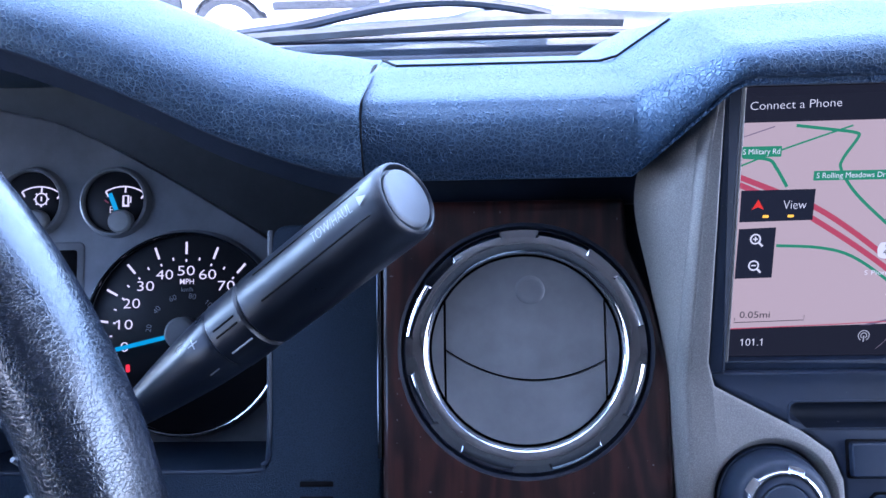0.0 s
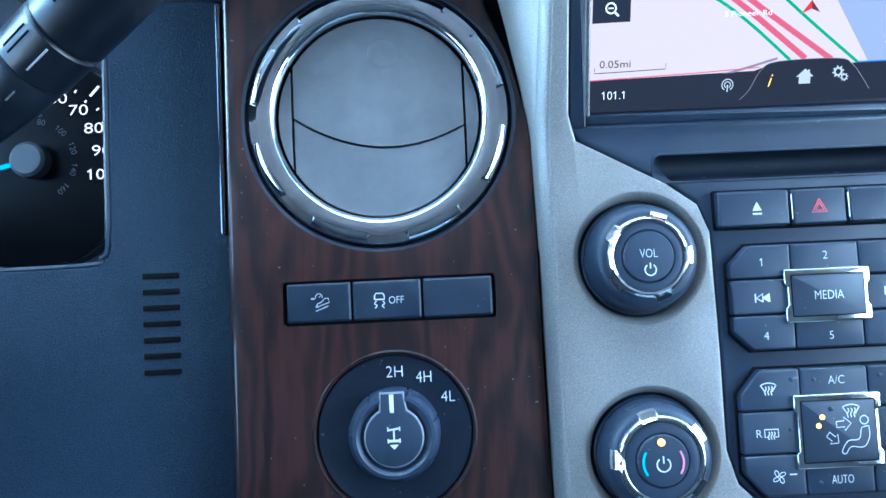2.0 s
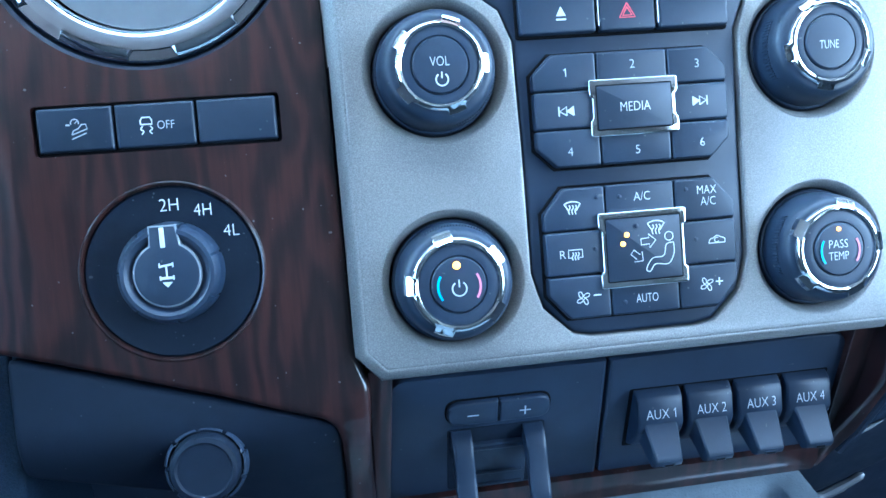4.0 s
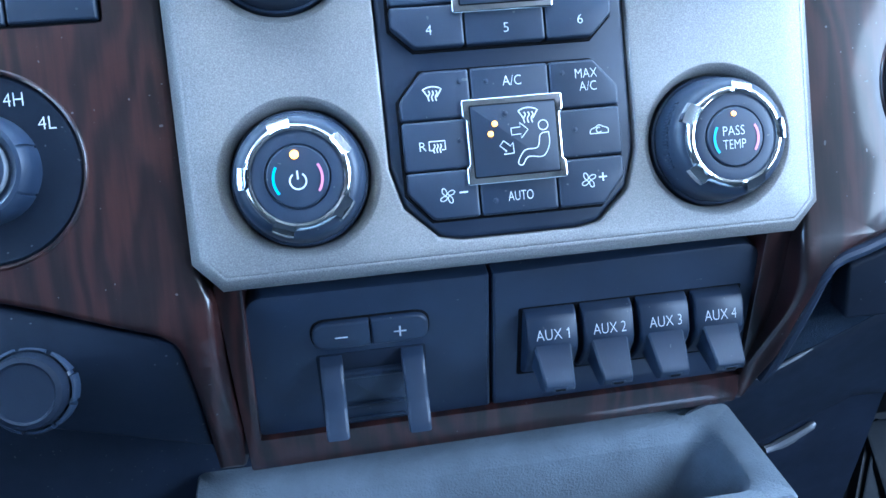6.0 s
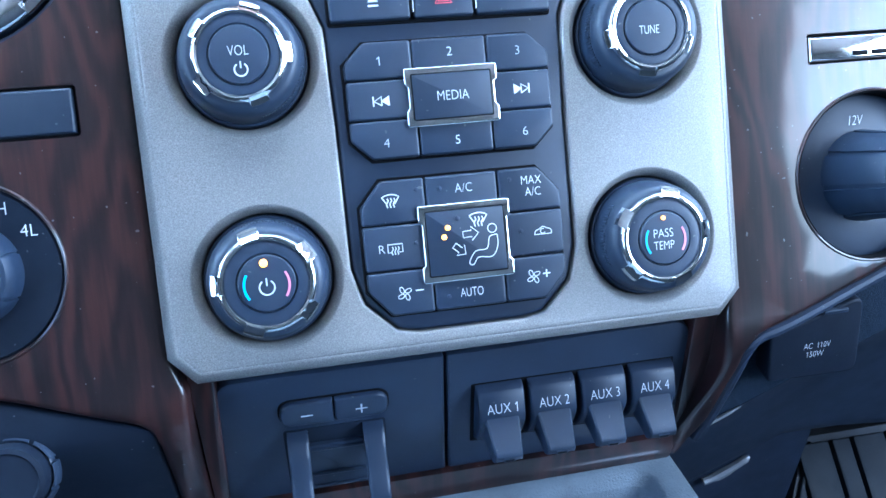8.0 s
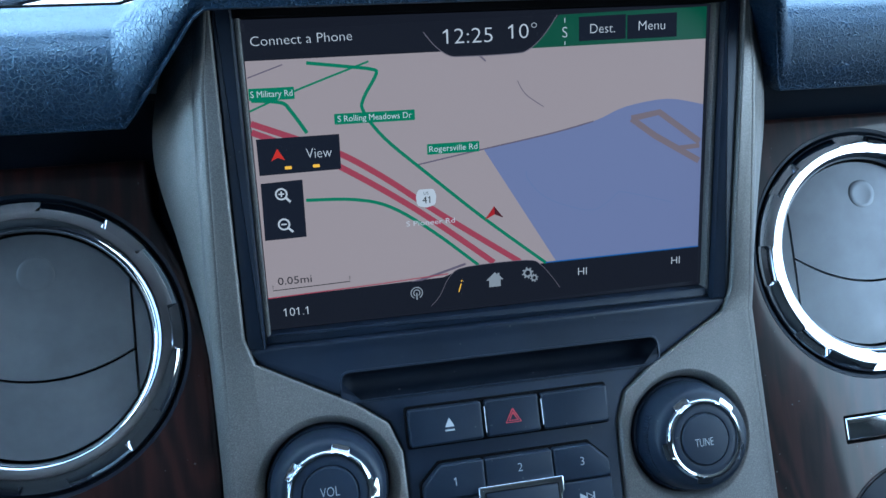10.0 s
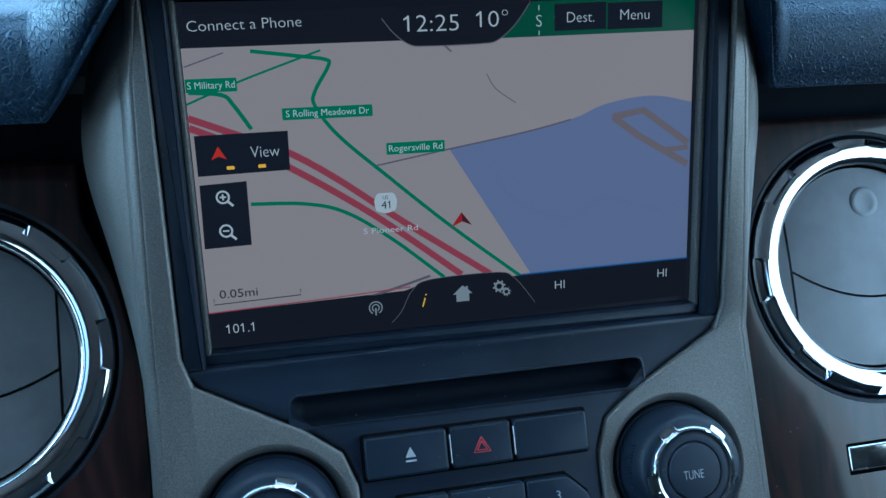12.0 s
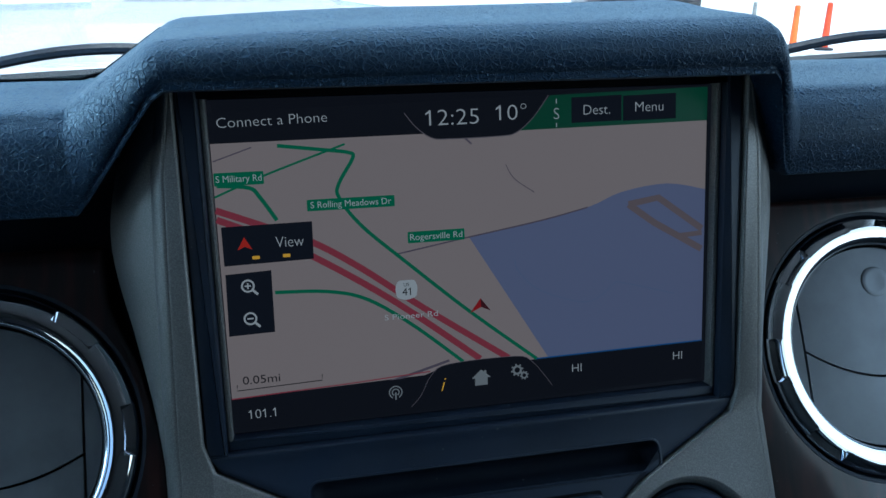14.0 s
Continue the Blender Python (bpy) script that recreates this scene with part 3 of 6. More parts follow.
xs = [-0.2340, -0.2328, -0.22, -0.19, -0.16] + [-0.14 + 0.004 * i for i in range(13)] + [-0.088, -0.08, -0.07, -0.06, -0.04, -0.02, 0, 0.02, 0.04, 0.06, 0.07, 0.08, 0.086] + [0.0865 + 0.0032 * i for i in range(14)] + [0.16, 0.2, 0.3, 0.45, 0.6, 0.75, 0.9]
pad = thing("dash_pad", (0, 0.35, 1.35), "black soft-touch grained dashboard pad with a hood over the screen", "dashboard")
part("cover", grid([curve_pts(pad_section(x), 5) for x in xs]), LEATHER, pad, angle=28)
part("underside", grid([[(x, 0.334, 1.3480 + (0.036 if abs(x) < 0.09 else 0.0)), (x, 0.345, 1.318), (x, 0.50, 1.290), (x, 0.90, 1.235)] for x in (-0.2340, -0.12, -0.095, 0.095, 0.12, 0.9)]), BLACK, pad)
# seam of the centre lid, a dark recessed line
part("seam", tube([(-0.2325, 0.375, 1.3805)] + [(x, 0.3605, pad_section(x)[10][2] + 0.0004) for x in (-0.225, -0.2, -0.16, -0.14, -0.134, -0.126, -0.118, -0.110, -0.104)], 0.0007, 6), GAP, pad)
part("joint", tube([Vector(p) + Vector((-0.0016, 0, 0)) for p in pad_section(-0.2335)[1:12]], 0.0009, 6), GAP, pad)

ARCH = [(-0.2335, 0.0), (-0.2432, 0.0010), (-0.2655, 0.0085), (-0.2908, 0.0195), (-0.3149, 0.0330), (-0.3400, 0.0455), (-0.361, 0.054), (-0.40, 0.066), (-0.46, 0.075), (-0.53, 0.072), (-0.60, 0.055), (-0.70, 0.02), (-0.9, 0.0)]
def arch_section(x, h):
    """The gauge hood at x: a rounded brow that rolls over and falls away behind."""
    r, q = min(1.0, h / 0.05), min(1.0, h / 0.012)
    yl, zl, zc = 0.292 - 0.006 * r, 1.350 + h, 1.380 + 0.0025 * min(1.0, h / 0.004) + 0.81 * h
    up = zc - zl
    front = [(yl + a + q * (c - a), zl + up * (b + q * (d - b))) for a, b, c, d in (
        (-0.0030, 0.20, -0.0028, 0.20), (-0.0030, 0.50, -0.0028, 0.46), (-0.0022, 0.78, -0.0004, 0.70), (0.0010, 0.93, 0.0052, 0.86), (0.0070, 0.99, 0.0150, 0.955), (0.0330, 1.0, 0.0350, 1.0))]
    return [(x, yl + 0.12, zl - 0.026), (x, yl + 0.03, zl - 0.017), (x, yl + 0.0085, zl - 0.0105), (x, yl + 0.0060, zl - 0.0022), (x, yl, zl + 0.001)] + [(x, y, z) for y, z in front] + [
            (x, 0.355, zc - 0.0022 * q), (x, 0.395, zc - 0.003 - 0.010 * q), (x, 0.45, zc - 0.018 - 0.016 * q), (x, 0.55, 1.342 + 0.3 * h), (x, 0.66, 1.318 + 0.1 * h), (x, 0.80, 1.286), (x, 0.90, 1.262)]


binnacle = thing("instrument_hood", (-0.48, 0.35, 1.35), "black grained hood arching over the gauges", "instrument hood")
part("cover", grid([curve_pts(arch_section(x, h)[4:], 4) for x, h in curve_pts(ARCH, 5)]), LEATHER, binnacle, angle=70)
part("underside", grid([arch_section(x, h)[:5] for x, h in curve_pts(ARCH, 5)]), BLACK2, binnacle, "smooth dark underside", angle=70)

# ---- dashboard body behind the trim ----
body = thing("dashboard_body", (0, 0.5, 0.9), "dark moulded plastic lower dashboard", "dashboard")
part("backing", prism([(-0.2335, 1.100), (0.5, 1.100), (0.5, 1.322), (-0.2335, 1.322)], -0.17, -0.026, 0.002), BLACK2, body, mp=flat)
part("column_panel", prism(rounded([(-0.80, 0.98), (-0.2335, 0.98), (-0.2335, 1.3150), (-0.2848, 1.3150), (-0.2848, 1.2035), (-0.80, 1.2035)], 0.009, 5), -0.13, -0.026, 0.0022, steps=3), PANEL, body, "grained dark panel", mp=flat)
part("gauge_rim", tube(curve_pts([flat((x, v, -0.027)) for x, v in ((-0.2853, 1.3125), (-0.2853, 1.25), (-0.2855, 1.2125), (-0.2885, 1.2062), (-0.2945, 1.2035), (-0.36, 1.2030), (-0.5, 1.2030))], 4), 0.0012, 6), KEY, body)
for i in range(7):
    part("louvre", prism(rrect(-0.2712, 1.1966 - 0.0066 * i, -0.2560, 1.1990 - 0.0066 * i, 0.0006), -0.034, -0.0257, 0.0002), GAP, body, mp=flat)
part("lower_fill", soft_box((-0.60, 0.262, 0.72), (0.125, 0.5, 1.06), 0.008), BLACK2, body)

# ---- walnut trim ----
trimL = thing("walnut_trim", flat((-0.17, 1.2, 0)), "dark glossy walnut trim panel around the round vent", "trim panel")
WL = [(-0.2315, 1.322), (-0.126, 1.322), (-0.1253, 1.3014), (-0.1165, 1.2797), (-0.1095, 1.2498), (-0.1090, 1.195), (-0.1090, 1.1515), (-0.1080, 1.0967), (-0.1035, 1.083), (-0.1046, 1.060), (-0.1048, 1.0375), (-0.1044, 1.018),
      (-0.1060, 0.994), (-0.1165, 0.994), (-0.1158, 1.009), (-0.1152, 1.0385), (-0.1156, 1.0610), (-0.1172, 1.0680), (-0.1215, 1.0722), (-0.1560, 1.0850), (-0.2129, 1.1030), (-0.2315, 1.1085)]
VENT_L, VENT_R, SEL = (-0.1700, 1.2573), (0.1698, 1.2602), (-0.1687, 1.1318)
part("panel", prism(rounded(WL, 0.002, 3), -0.028, -0.0075, 0.0025, steps=3, holes=[ring_pts(VENT_L, 0.0548), ring_pts(SEL, 0.0306), rrect(-0.2105, 1.1748, -0.1268, 1.1922, 0.0018)]), WOOD, trimL, mp=knee)
part("hole_edge", lathe(SEL, [(0.0305, -0.013), (0.0305, -0.0080), (0.0309, -0.0071), (0.0315, -0.0069), (0.0321, -0.0074), (0.0324, -0.0085)], 64, closed=True), WOOD, trimL, mp=flat)
part("edge_strip", prism(rrect(-0.2338, 1.212, -0.2318, 1.305, 0.0008), -0.03, -0.0075, 0.0006), SMOKE, trimL, mp=flat)
trimR = thing("walnut_trim", flat((0.2, 1.2, 0)), "dark glossy walnut trim panel beside the passenger vent", "trim panel")
WR = [(0.1055, 1.322), (0.42, 1.322), (0.42, 1.190), (0.30, 1.1425), (0.170, 1.0930), (0.1343, 1.0795), (0.1195, 1.0745), (0.1136, 1.0665), (0.1111, 1.048), (0.1092, 1.0215), (0.1048, 1.009), (0.101, 0.9945),
      (0.0965, 0.9966), (0.0964, 1.018), (0.1020, 1.0395), (0.1040, 1.048), (0.1051, 1.0615), (0.1042, 1.0825), (0.1056, 1.094), (0.1062, 1.19)]
SOCK = (0.1730, 1.1338)
part("panel", prism(rounded(WR, 0.003, 3), -0.028, -0.0085, 0.0025, steps=3, holes=[ring_pts(VENT_R, 0.0548), ring_pts(SOCK, 0.0340), rrect(0.1462, 1.1798, 0.2300, 1.1918, 0.001)]), WOOD, trimR, mp=knee)
part("hole_edge", lathe(SOCK, [(0.0338, -0.013), (0.0338, -0.0088), (0.0342, -0.0080), (0.0348, -0.0078), (0.0353, -0.0084), (0.0355, -0.0092)], 64, closed=True), WOOD, trimR, mp=flat)
trimB = thing("walnut_trim", low((0, 1.04, 0)), "dark walnut surround of the lower switch panel", "trim panel")
part("panel", prism(rounded([(-0.1040, 1.120), (-0.1040, 1.031), (0.0965, 1.034), (0.1005, 1.0524), (0.1080, 1.080), (0.1055, 1.120), (0.0945, 1.120), (0.0965, 1.0485), (-0.0985, 1.0465), (-0.0945, 1.120)], 0.001, 2), -0.03, 0.0030, 0.0005, steps=2), WOOD, trimB, mp=low)

# ---- silver stack bezel and dark fascia ----
INNER = [(-0.0958, 1.366), (-0.0960, 1.252), (-0.0930, 1.2420), (-0.0586, 1.2236), (-0.0470, 1.2150), (-0.0428, 1.2040), (-0.0420, 1.169), (-0.0418, 1.1199), (-0.0382, 1.1070), (-0.0275, 1.0965), (-0.0200, 1.0950)]
OUTER = [(-0.1005, 1.366), (-0.1050, 1.340), (-0.1062, 1.314), (-0.1075, 1.28), (-0.1085, 1.25), (-0.1080, 1.0955), (-0.0990, 1.0858)]
stack = thing("center_stack", flat((0, 1.1, 0)), "satin silver and dark grey centre stack of the dashboard", "center stack")
CHAMFER = 0.0042
RIM_OUT = mirrored(OUTER)
RIM_IN = [(x, y) if v[1] < 1.36 else (x, 1.366) for v, (x, y) in zip(RIM_OUT, inset(RIM_OUT, CHAMFER))]
part("frame", prism(RIM_IN + [(-x, y) for x, y in INNER] + [p for p in reversed(INNER)], -0.012, 0.0, 0.0011, steps=3, holes=[ring_pts(q, 0.0258, 64) for q in ((-0.0710, 1.1950), (0.0712, 1.1950), (-0.0705, 1.1200), (0.0708, 1.1200))]), SILVER, stack, "satin silver frame", mp=fold)
rows = []
for (xi, yi), (xo, yo) in zip(RIM_IN, RIM_OUT):
    rows.append([(xi + (xo - xi) * f, yi + (yo - yi) * f, d) for f, d in ((-0.15, -0.0003), (0.0, -0.0001), (0.2, -0.0004), (0.55, -0.0017), (0.85, -0.0032), (1.0, -0.0046), (1.0, -0.012))])
part("chamfer", grid(rows), SILVER, stack, "bevelled silver edge", mp=fold, angle=50)
for sx in (-1, 1):
    ctrl = curve_pts([(0.1000, 1.366, 0.1075, -0.020), (0.1044, 1.340, 0.1185, -0.0265), (0.1056, 1.314, 0.1230, -0.0288), (0.1069, 1.28, 0.1165, -0.022), (0.1079, 1.25, 0.1112, -0.014), (0.1075, 1.20, 0.1090, -0.012)], 6)
    rows = [[(sx * (a + (b - a) * f), v, -0.0040 + (dd + 0.0040) * g) for f, g in ((-0.06, -0.05), (0.0, 0.0), (0.15, 0.06), (0.4, 0.22), (0.7, 0.52), (0.9, 0.80), (1.0, 1.0))] for a, v, b, dd in ctrl]
    part("flank", grid(rows), SILVER, stack, mp=fold, angle=60)
fascia = stack
FI = [p for p in INNER if p[1] < 1.25]
part("plate", prism(mirrored([(-0.0957, 1.2470)] + [(x + 0.0004, y + 0.0003) for x, y in FI]), -0.014, -0.0015, 0.0018, steps=3, holes=[rrect(-0.0628, 1.2246, 0.0630, 1.2350, 0.0034, 5)]), FASCIA, fascia, mp=fold)
for sx in (-1, 1):
    part("side_wall", prism(rrect(min(sx * 0.0888, sx * 0.0955), 1.2465, max(sx * 0.0888, sx * 0.0955), 1.366, 0.0008), -0.016, -0.0015, 0.0012), FASCIA, fascia, mp=fold)
    part("inner_edge", prism(rrect(min(sx * 0.0868, sx * 0.0886), 1.2475, max(sx * 0.0868, sx * 0.0886), 1.3635, 0.0006), -0.016, -0.0046, 0.0006), SILVER, fascia, mp=fold)
part("top_wall", prism(rrect(-0.0955, 1.3625, 0.0955, 1.372, 0.0005), -0.016, -0.002, 0.0005), GAP, fascia, mp=fold)
part("sill", prism(rrect(-0.0886, 1.2470, 0.0886, 1.2512, 0.0005), -0.016, -0.0045, 0.0008), FASCIA, fascia, mp=fold)

slot = thing("disc_slot", fold((0, 1.23, 0)), "black disc slot below the screen", "disc slot")
part("rim", prism(rrect(-0.0637, 1.2237, 0.0639, 1.2359, 0.0043, 5), -0.005, -0.0011, 0.0004, holes=[rrect(-0.0629, 1.2245, 0.0631, 1.2351, 0.0035, 5)]), KEY, slot, mp=fold)
rows = [[(x, 1.2298 + (v - 1.2298) * (1 - 0.45 * e), -0.0016 + (d + 0.0016) * (1 - e)) for v, d in ((1.2351, -0.0016), (1.2348, -0.0050), (1.2330, -0.0082), (1.2300, -0.0092), (1.2270, -0.0080), (1.2252, -0.0050), (1.2245, -0.0016))] for x, e in ((-0.0629, 1.0), (-0.0622, 0.45), (-0.0605, 0.10), (-0.0580, 0.0), (0.0, 0.0), (0.0582, 0.0), (0.0607, 0.10), (0.0624, 0.45), (0.0631, 1.0))]
part("scoop", grid(rows), COVER, slot, mp=fold, angle=60)

# ---- round vents ----
def air_vent(c):
    ob = thing("air_vent", flat((c[0], c[1], -0.012)), "round grey air vent with notched chrome ring, closed", "air vent", "round vents")
    part("surround", lathe(c, [(0.0524, -0.016), (0.0553, -0.016), (0.0556, -0.0094), (0.0549, -0.0082), (0.0535, -0.0088), (0.0524, -0.012)], 64, closed=True), BLACK, ob, mp=flat)
    ring = Notched(8, radians(19), radians(92), 0.0484, 0.0036, 0.0004, 6)
    part("chrome_ring", lathe(c, [(0.0412, -0.016), (0.0412, -0.0088), (0.0414, -0.0079), (0.0420, -0.0070), (0.0430, -0.0063), (0.0446, -0.0058), (0.0464, -0.0056), (0.0482, -0.0057), (0.0498, -0.0061), (0.0510, -0.0068), (0.0518, -0.0077), (0.0522, -0.0088), (0.0523, -0.016)], shape=ring, closed=True), RING, ob, "notched chrome ring", mp=flat, angle=40)
    part("notch_ring", lathe(c, [(0.0464, -0.017), (0.0522, -0.017), (0.0522, -0.0088), (0.0516, -0.0080), (0.0464, -0.0076)], 64, closed=True), NOTCH, ob, mp=flat)
    part("throat", lathe(c, [(0.0415, -0.030), (0.0415, -0.0150), (0.0410, -0.0148)], 48), GAP, ob, mp=flat)
    R, S, G = 0.0402, 0.0345, 0.0005

    def dome(x, y):
        return -0.0110 + 0.0016 * (1 - (x * x + y * y) / R ** 2)

    def cut(x):
        return -0.0105 + 9.0 * (x - 0.004) ** 2 - 0.0025

    def flap(name, lo, hi, x0, x1):
        n, k = 18, 10
        bm = bmesh.new()
        rows = []
        for i in range(n + 1):
            x = x0 + (x1 - x0) * i / n
            a, b = lo(x), hi(x)
            rows.append([(c[0] + x, c[1] + a + (b - a) * j / k, dome(x, a + (b - a) * j / k)) for j in range(k + 1)])
        grid(rows, bm)
        for r in (rows[0], rows[-1], [q[0] for q in rows], [q[-1] for q in rows]):
            grid([r, [(p[0], p[1], p[2] - 0.003) for p in r]], bm)
        part(name, bm, FLAP, ob, mp=flat, angle=50)

    rim = lambda x: math.sqrt(max(1e-9, R * R - x * x))
    flap("upper_flap", lambda x: cut(x) + G, rim, -S + G, S - G)
    flap("lower_flap", lambda x: -rim(x), lambda x: cut(x) - G, -S + G, S - G)
    flap("side_piece", lambda x: -rim(x), rim, -R * 0.9995, -S - G)
    flap("side_piece", lambda x: -rim(x), rim, S + G, R * 0.9995)
    dc = (c[0] + 0.0025, c[1] + 0.0255)
    dh = dome(0.0025, 0.0255)
    part("dimple", lathe(dc, [(0.0064, dh - 0.002), (0.0064, dh + 0.0001), (0.0058, dh + 0.0004), (0.004, dh + 0.0002), (0.001, dh + 0.0001)], 32), FLAP, ob, mp=flat)
    return ob


vent = air_vent(VENT_L)
copy_thing(vent, Matrix.Translation(flat((*VENT_R, -0.012))))

# ---- knobs ----
def knob(c, name, label, a0, phase, g=1.0):
    ob = thing(name, flat((c[0], c[1], 0)), label, "control knob", "stack knobs")
    part("dish", lathe(c, [(0.0261, 0.0001), (0.0253, -0.0003), (0.0245, -0.0011), (0.0237, -0.0025), (0.0230, -0.0046), (0.0227, -0.0105), (0.0259, -0.0105)], 64, closed=True), SILVER, ob, "sunken silver dish", mp=flat)
    part("skirt", lathe(c, [(0.0226, -0.0106), (0.0224, -0.0052), (0.0220, -0.0038), (0.0214, -0.0034), (0.0205, -0.0036)], 64), FASCIA, ob, mp=flat)
    part("grip", lathe(c, [(0.0212, -0.010), (0.0211, -0.0020), (0.0207, 0.0020), (0.0200, 0.0066), (0.0192, 0.0090), (0.0180, 0.0105), (0.0165, 0.0110), (0.0130, 0.0110)], 64), KEY, ob, mp=flat)
    for i in range(22):
        a = radians(a0 + 3.0 * i)
        q = (c[0] + 0.0204 * math.cos(a), c[1] + 0.0204 * math.sin(a))
        part("rib", prism(rrect(q[0] - 0.00028, q[1] - 0.00028, q[0] + 0.00028, q[1] + 0.00028, 0.0001, 1), -0.001, 0.0056, 0.0002, steps=1), KEY, ob, mp=flat)
    ring = Notched(5, radians(25), radians(phase), 0.0147 * g, -0.0024, 0.0009, 6)
    part("chrome_ring", lathe(c, [(r * g, z) for r, z in ((0.0130, 0.0100), (0.0130, 0.0120), (0.0133, 0.0127), (0.0141, 0.0130), (0.0149, 0.0127), (0.0154, 0.0120), (0.0156, 0.0100))], shape=ring, closed=True), CHROME, ob, "notched chrome ring", mp=flat, angle=40)
    part("collar", lathe(c, [(0.0099, 0.009), (0.0130 * g, 0.009), (0.0130 * g, 0.0120), (0.0126 * g, 0.0122), (0.0102, 0.0120), (0.0099, 0.0117)], 48, closed=True), KEY, ob, mp=flat)
    cap = part("cap", lathe(c, [(0.0096, 0.008), (0.0096, 0.0122), (0.0092, 0.0127), (0.006, 0.0130), (0.001, 0.0130)], 48), KEY, ob, mp=flat)
    return ob, cap


def power_sign(bm, c, s, d, w):
    stroke(bm, arc(c, s, 125, 415), w, d)
    stroke(bm, [(c[0], c[1] + s * 0.2), (c[0], c[1] + s * 1.25)], w, d)
    return bm


DK = 0.0132
kv, cap = knob((-0.0710, 1.1950), "volume_knob", "black volume knob with notched chrome ring", -75, 0)
text("lettering", "VOL", (-0.0712, 1.1962), 0.0033, DK, WHITE, cap, flat, width=0.0066)
part("power_sign", power_sign(bmesh.new(), (-0.0708, 1.1900), 0.0021, DK, 0.0005), WHITE, cap, mp=flat)
kt, cap = knob((0.0712, 1.1950), "tuning_knob", "black tuning knob with notched chrome ring", 150, 47)
text("lettering", "TUNE", (0.0702, 1.1941), 0.0030, DK, WHITE, cap, flat, width=0.0074)
kp, cap = knob((-0.0705, 1.1200), "temperature_knob", "black temperature knob with lit amber lamp", 55, 33, 1.07)
part("power_sign", power_sign(bmesh.new(), (-0.0705, 1.1187), 0.0025, DK, 0.0005), WHITE, cap, mp=flat)
part("lamp", lathe((-0.0709, 1.1268), [(0.0014, DK - 0.001), (0.0013, DK + 0.0002), (0.0005, DK + 0.0006)], 16), AMBER, cap, "lit amber lamp", mp=flat)
part("cold_mark", stroke(bmesh.new(), arc((-0.0705, 1.1195), 0.0074, 148, 216), 0.0008, DK), BLUE, cap, mp=flat)
part("warm_mark", stroke(bmesh.new(), arc((-0.0705, 1.1195), 0.0074, 32, -36), 0.0008, DK), PINK, cap, mp=flat)
kq, cap = knob((0.0708, 1.1200), "temperature_knob", "black passenger temperature knob with lit amber lamp", 140, 5, 1.07)
text("lettering", "PASS", (0.0700, 1.1220), 0.0031, DK, WHITE, cap, flat, width=0.0074)
text("lettering", "TEMP", (0.0700, 1.1176), 0.0031, DK, WHITE, cap, flat, width=0.0078)
part("lamp", lathe((0.0704, 1.1274), [(0.0008, DK - 0.001), (0.0007, DK + 0.0002), (0.0003, DK + 0.0004)], 16), AMBER, cap, "lit amber lamp", mp=flat)
part("cold_mark", stroke(bmesh.new(), arc((0.0708, 1.1195), 0.0075, 148, 216), 0.0008, DK), BLUE, cap, mp=flat)
part("warm_mark", stroke(bmesh.new(), arc((0.0708, 1.1195), 0.0075, 32, -36), 0.0008, DK), PINK, cap, mp=flat)

# ---- key pads ----
def pad_keys(name, label, outline, xs3, vs3, centre, d=0.0030):
    """A pad of eight keys round a large middle key with a chrome frame. Returns its keys by row and column."""
    ob = thing(name, flat((0, centre[1], 0)), label, "button panel")
    part("base", prism(inset(outline, -0.0010), -0.004, -0.0008, 0.0006), GAP, ob, mp=flat)
    keys = {}
    for r in range(3):
        for c in range(3):
            if (r, c) == (1, 1):
                continue
            x0, x1, v1, v0 = xs3[c], xs3[c + 1], vs3[r], vs3[r + 1]
            g = 0.00022
            cell = clip(outline, x0 + g, v0 + g, x1 - g, v1 - g)
            keys[r, c] = part("key", prism(rounded(cell, 0.0011, 3), -0.003, d, 0.0009, steps=3), KEY, ob, mp=flat)
    x0, v0, x1, v1 = centre
    frame_o = rounded([(x0, v0), (x1, v0), (x1, v0 + 0.0052), (x1 - 0.0011, v0 + 0.0060), (x1 - 0.0011, v1 - 0.0060), (x1, v1 - 0.0052), (x1, v1),
                       (x0, v1), (x0, v1 - 0.0052), (x0 + 0.0011, v1 - 0.0060), (x0 + 0.0011, v0 + 0.0060), (x0, v0 + 0.0052)], 0.0006, 2)
    frame_o = inset(frame_o, -0.0004)
    part("chrome_frame", prism(frame_o, -0.002, d + 0.0014, 0.0007, steps=4), CHROME, ob, "polished chrome frame", mp=flat)
    part("gap", prism(rrect(x0 + 0.0020, v0 + 0.0018, x1 - 0.0020, v1 - 0.0018, 0.0007), -0.001, d + 0.0015, 0.0001), GAP, ob, mp=flat)
    keys[1, 1] = part("middle_key", prism(rrect(x0 + 0.0023, v0 + 0.0021, x1 - 0.0023, v1 - 0.0021, 0.0006), -0.001, d + 0.0016, 0.0004), KEY, ob, mp=flat)
    return ob, keys


def octagon(x0, v0, x1, v1, ch, cv):
    return [(x0 + ch, v0), (x1 - ch, v0), (x1, v0 + cv), (x1, v1 - cv), (x1 - ch, v1), (x0 + ch, v1), (x0, v1 - cv), (x0, v0 + cv)]


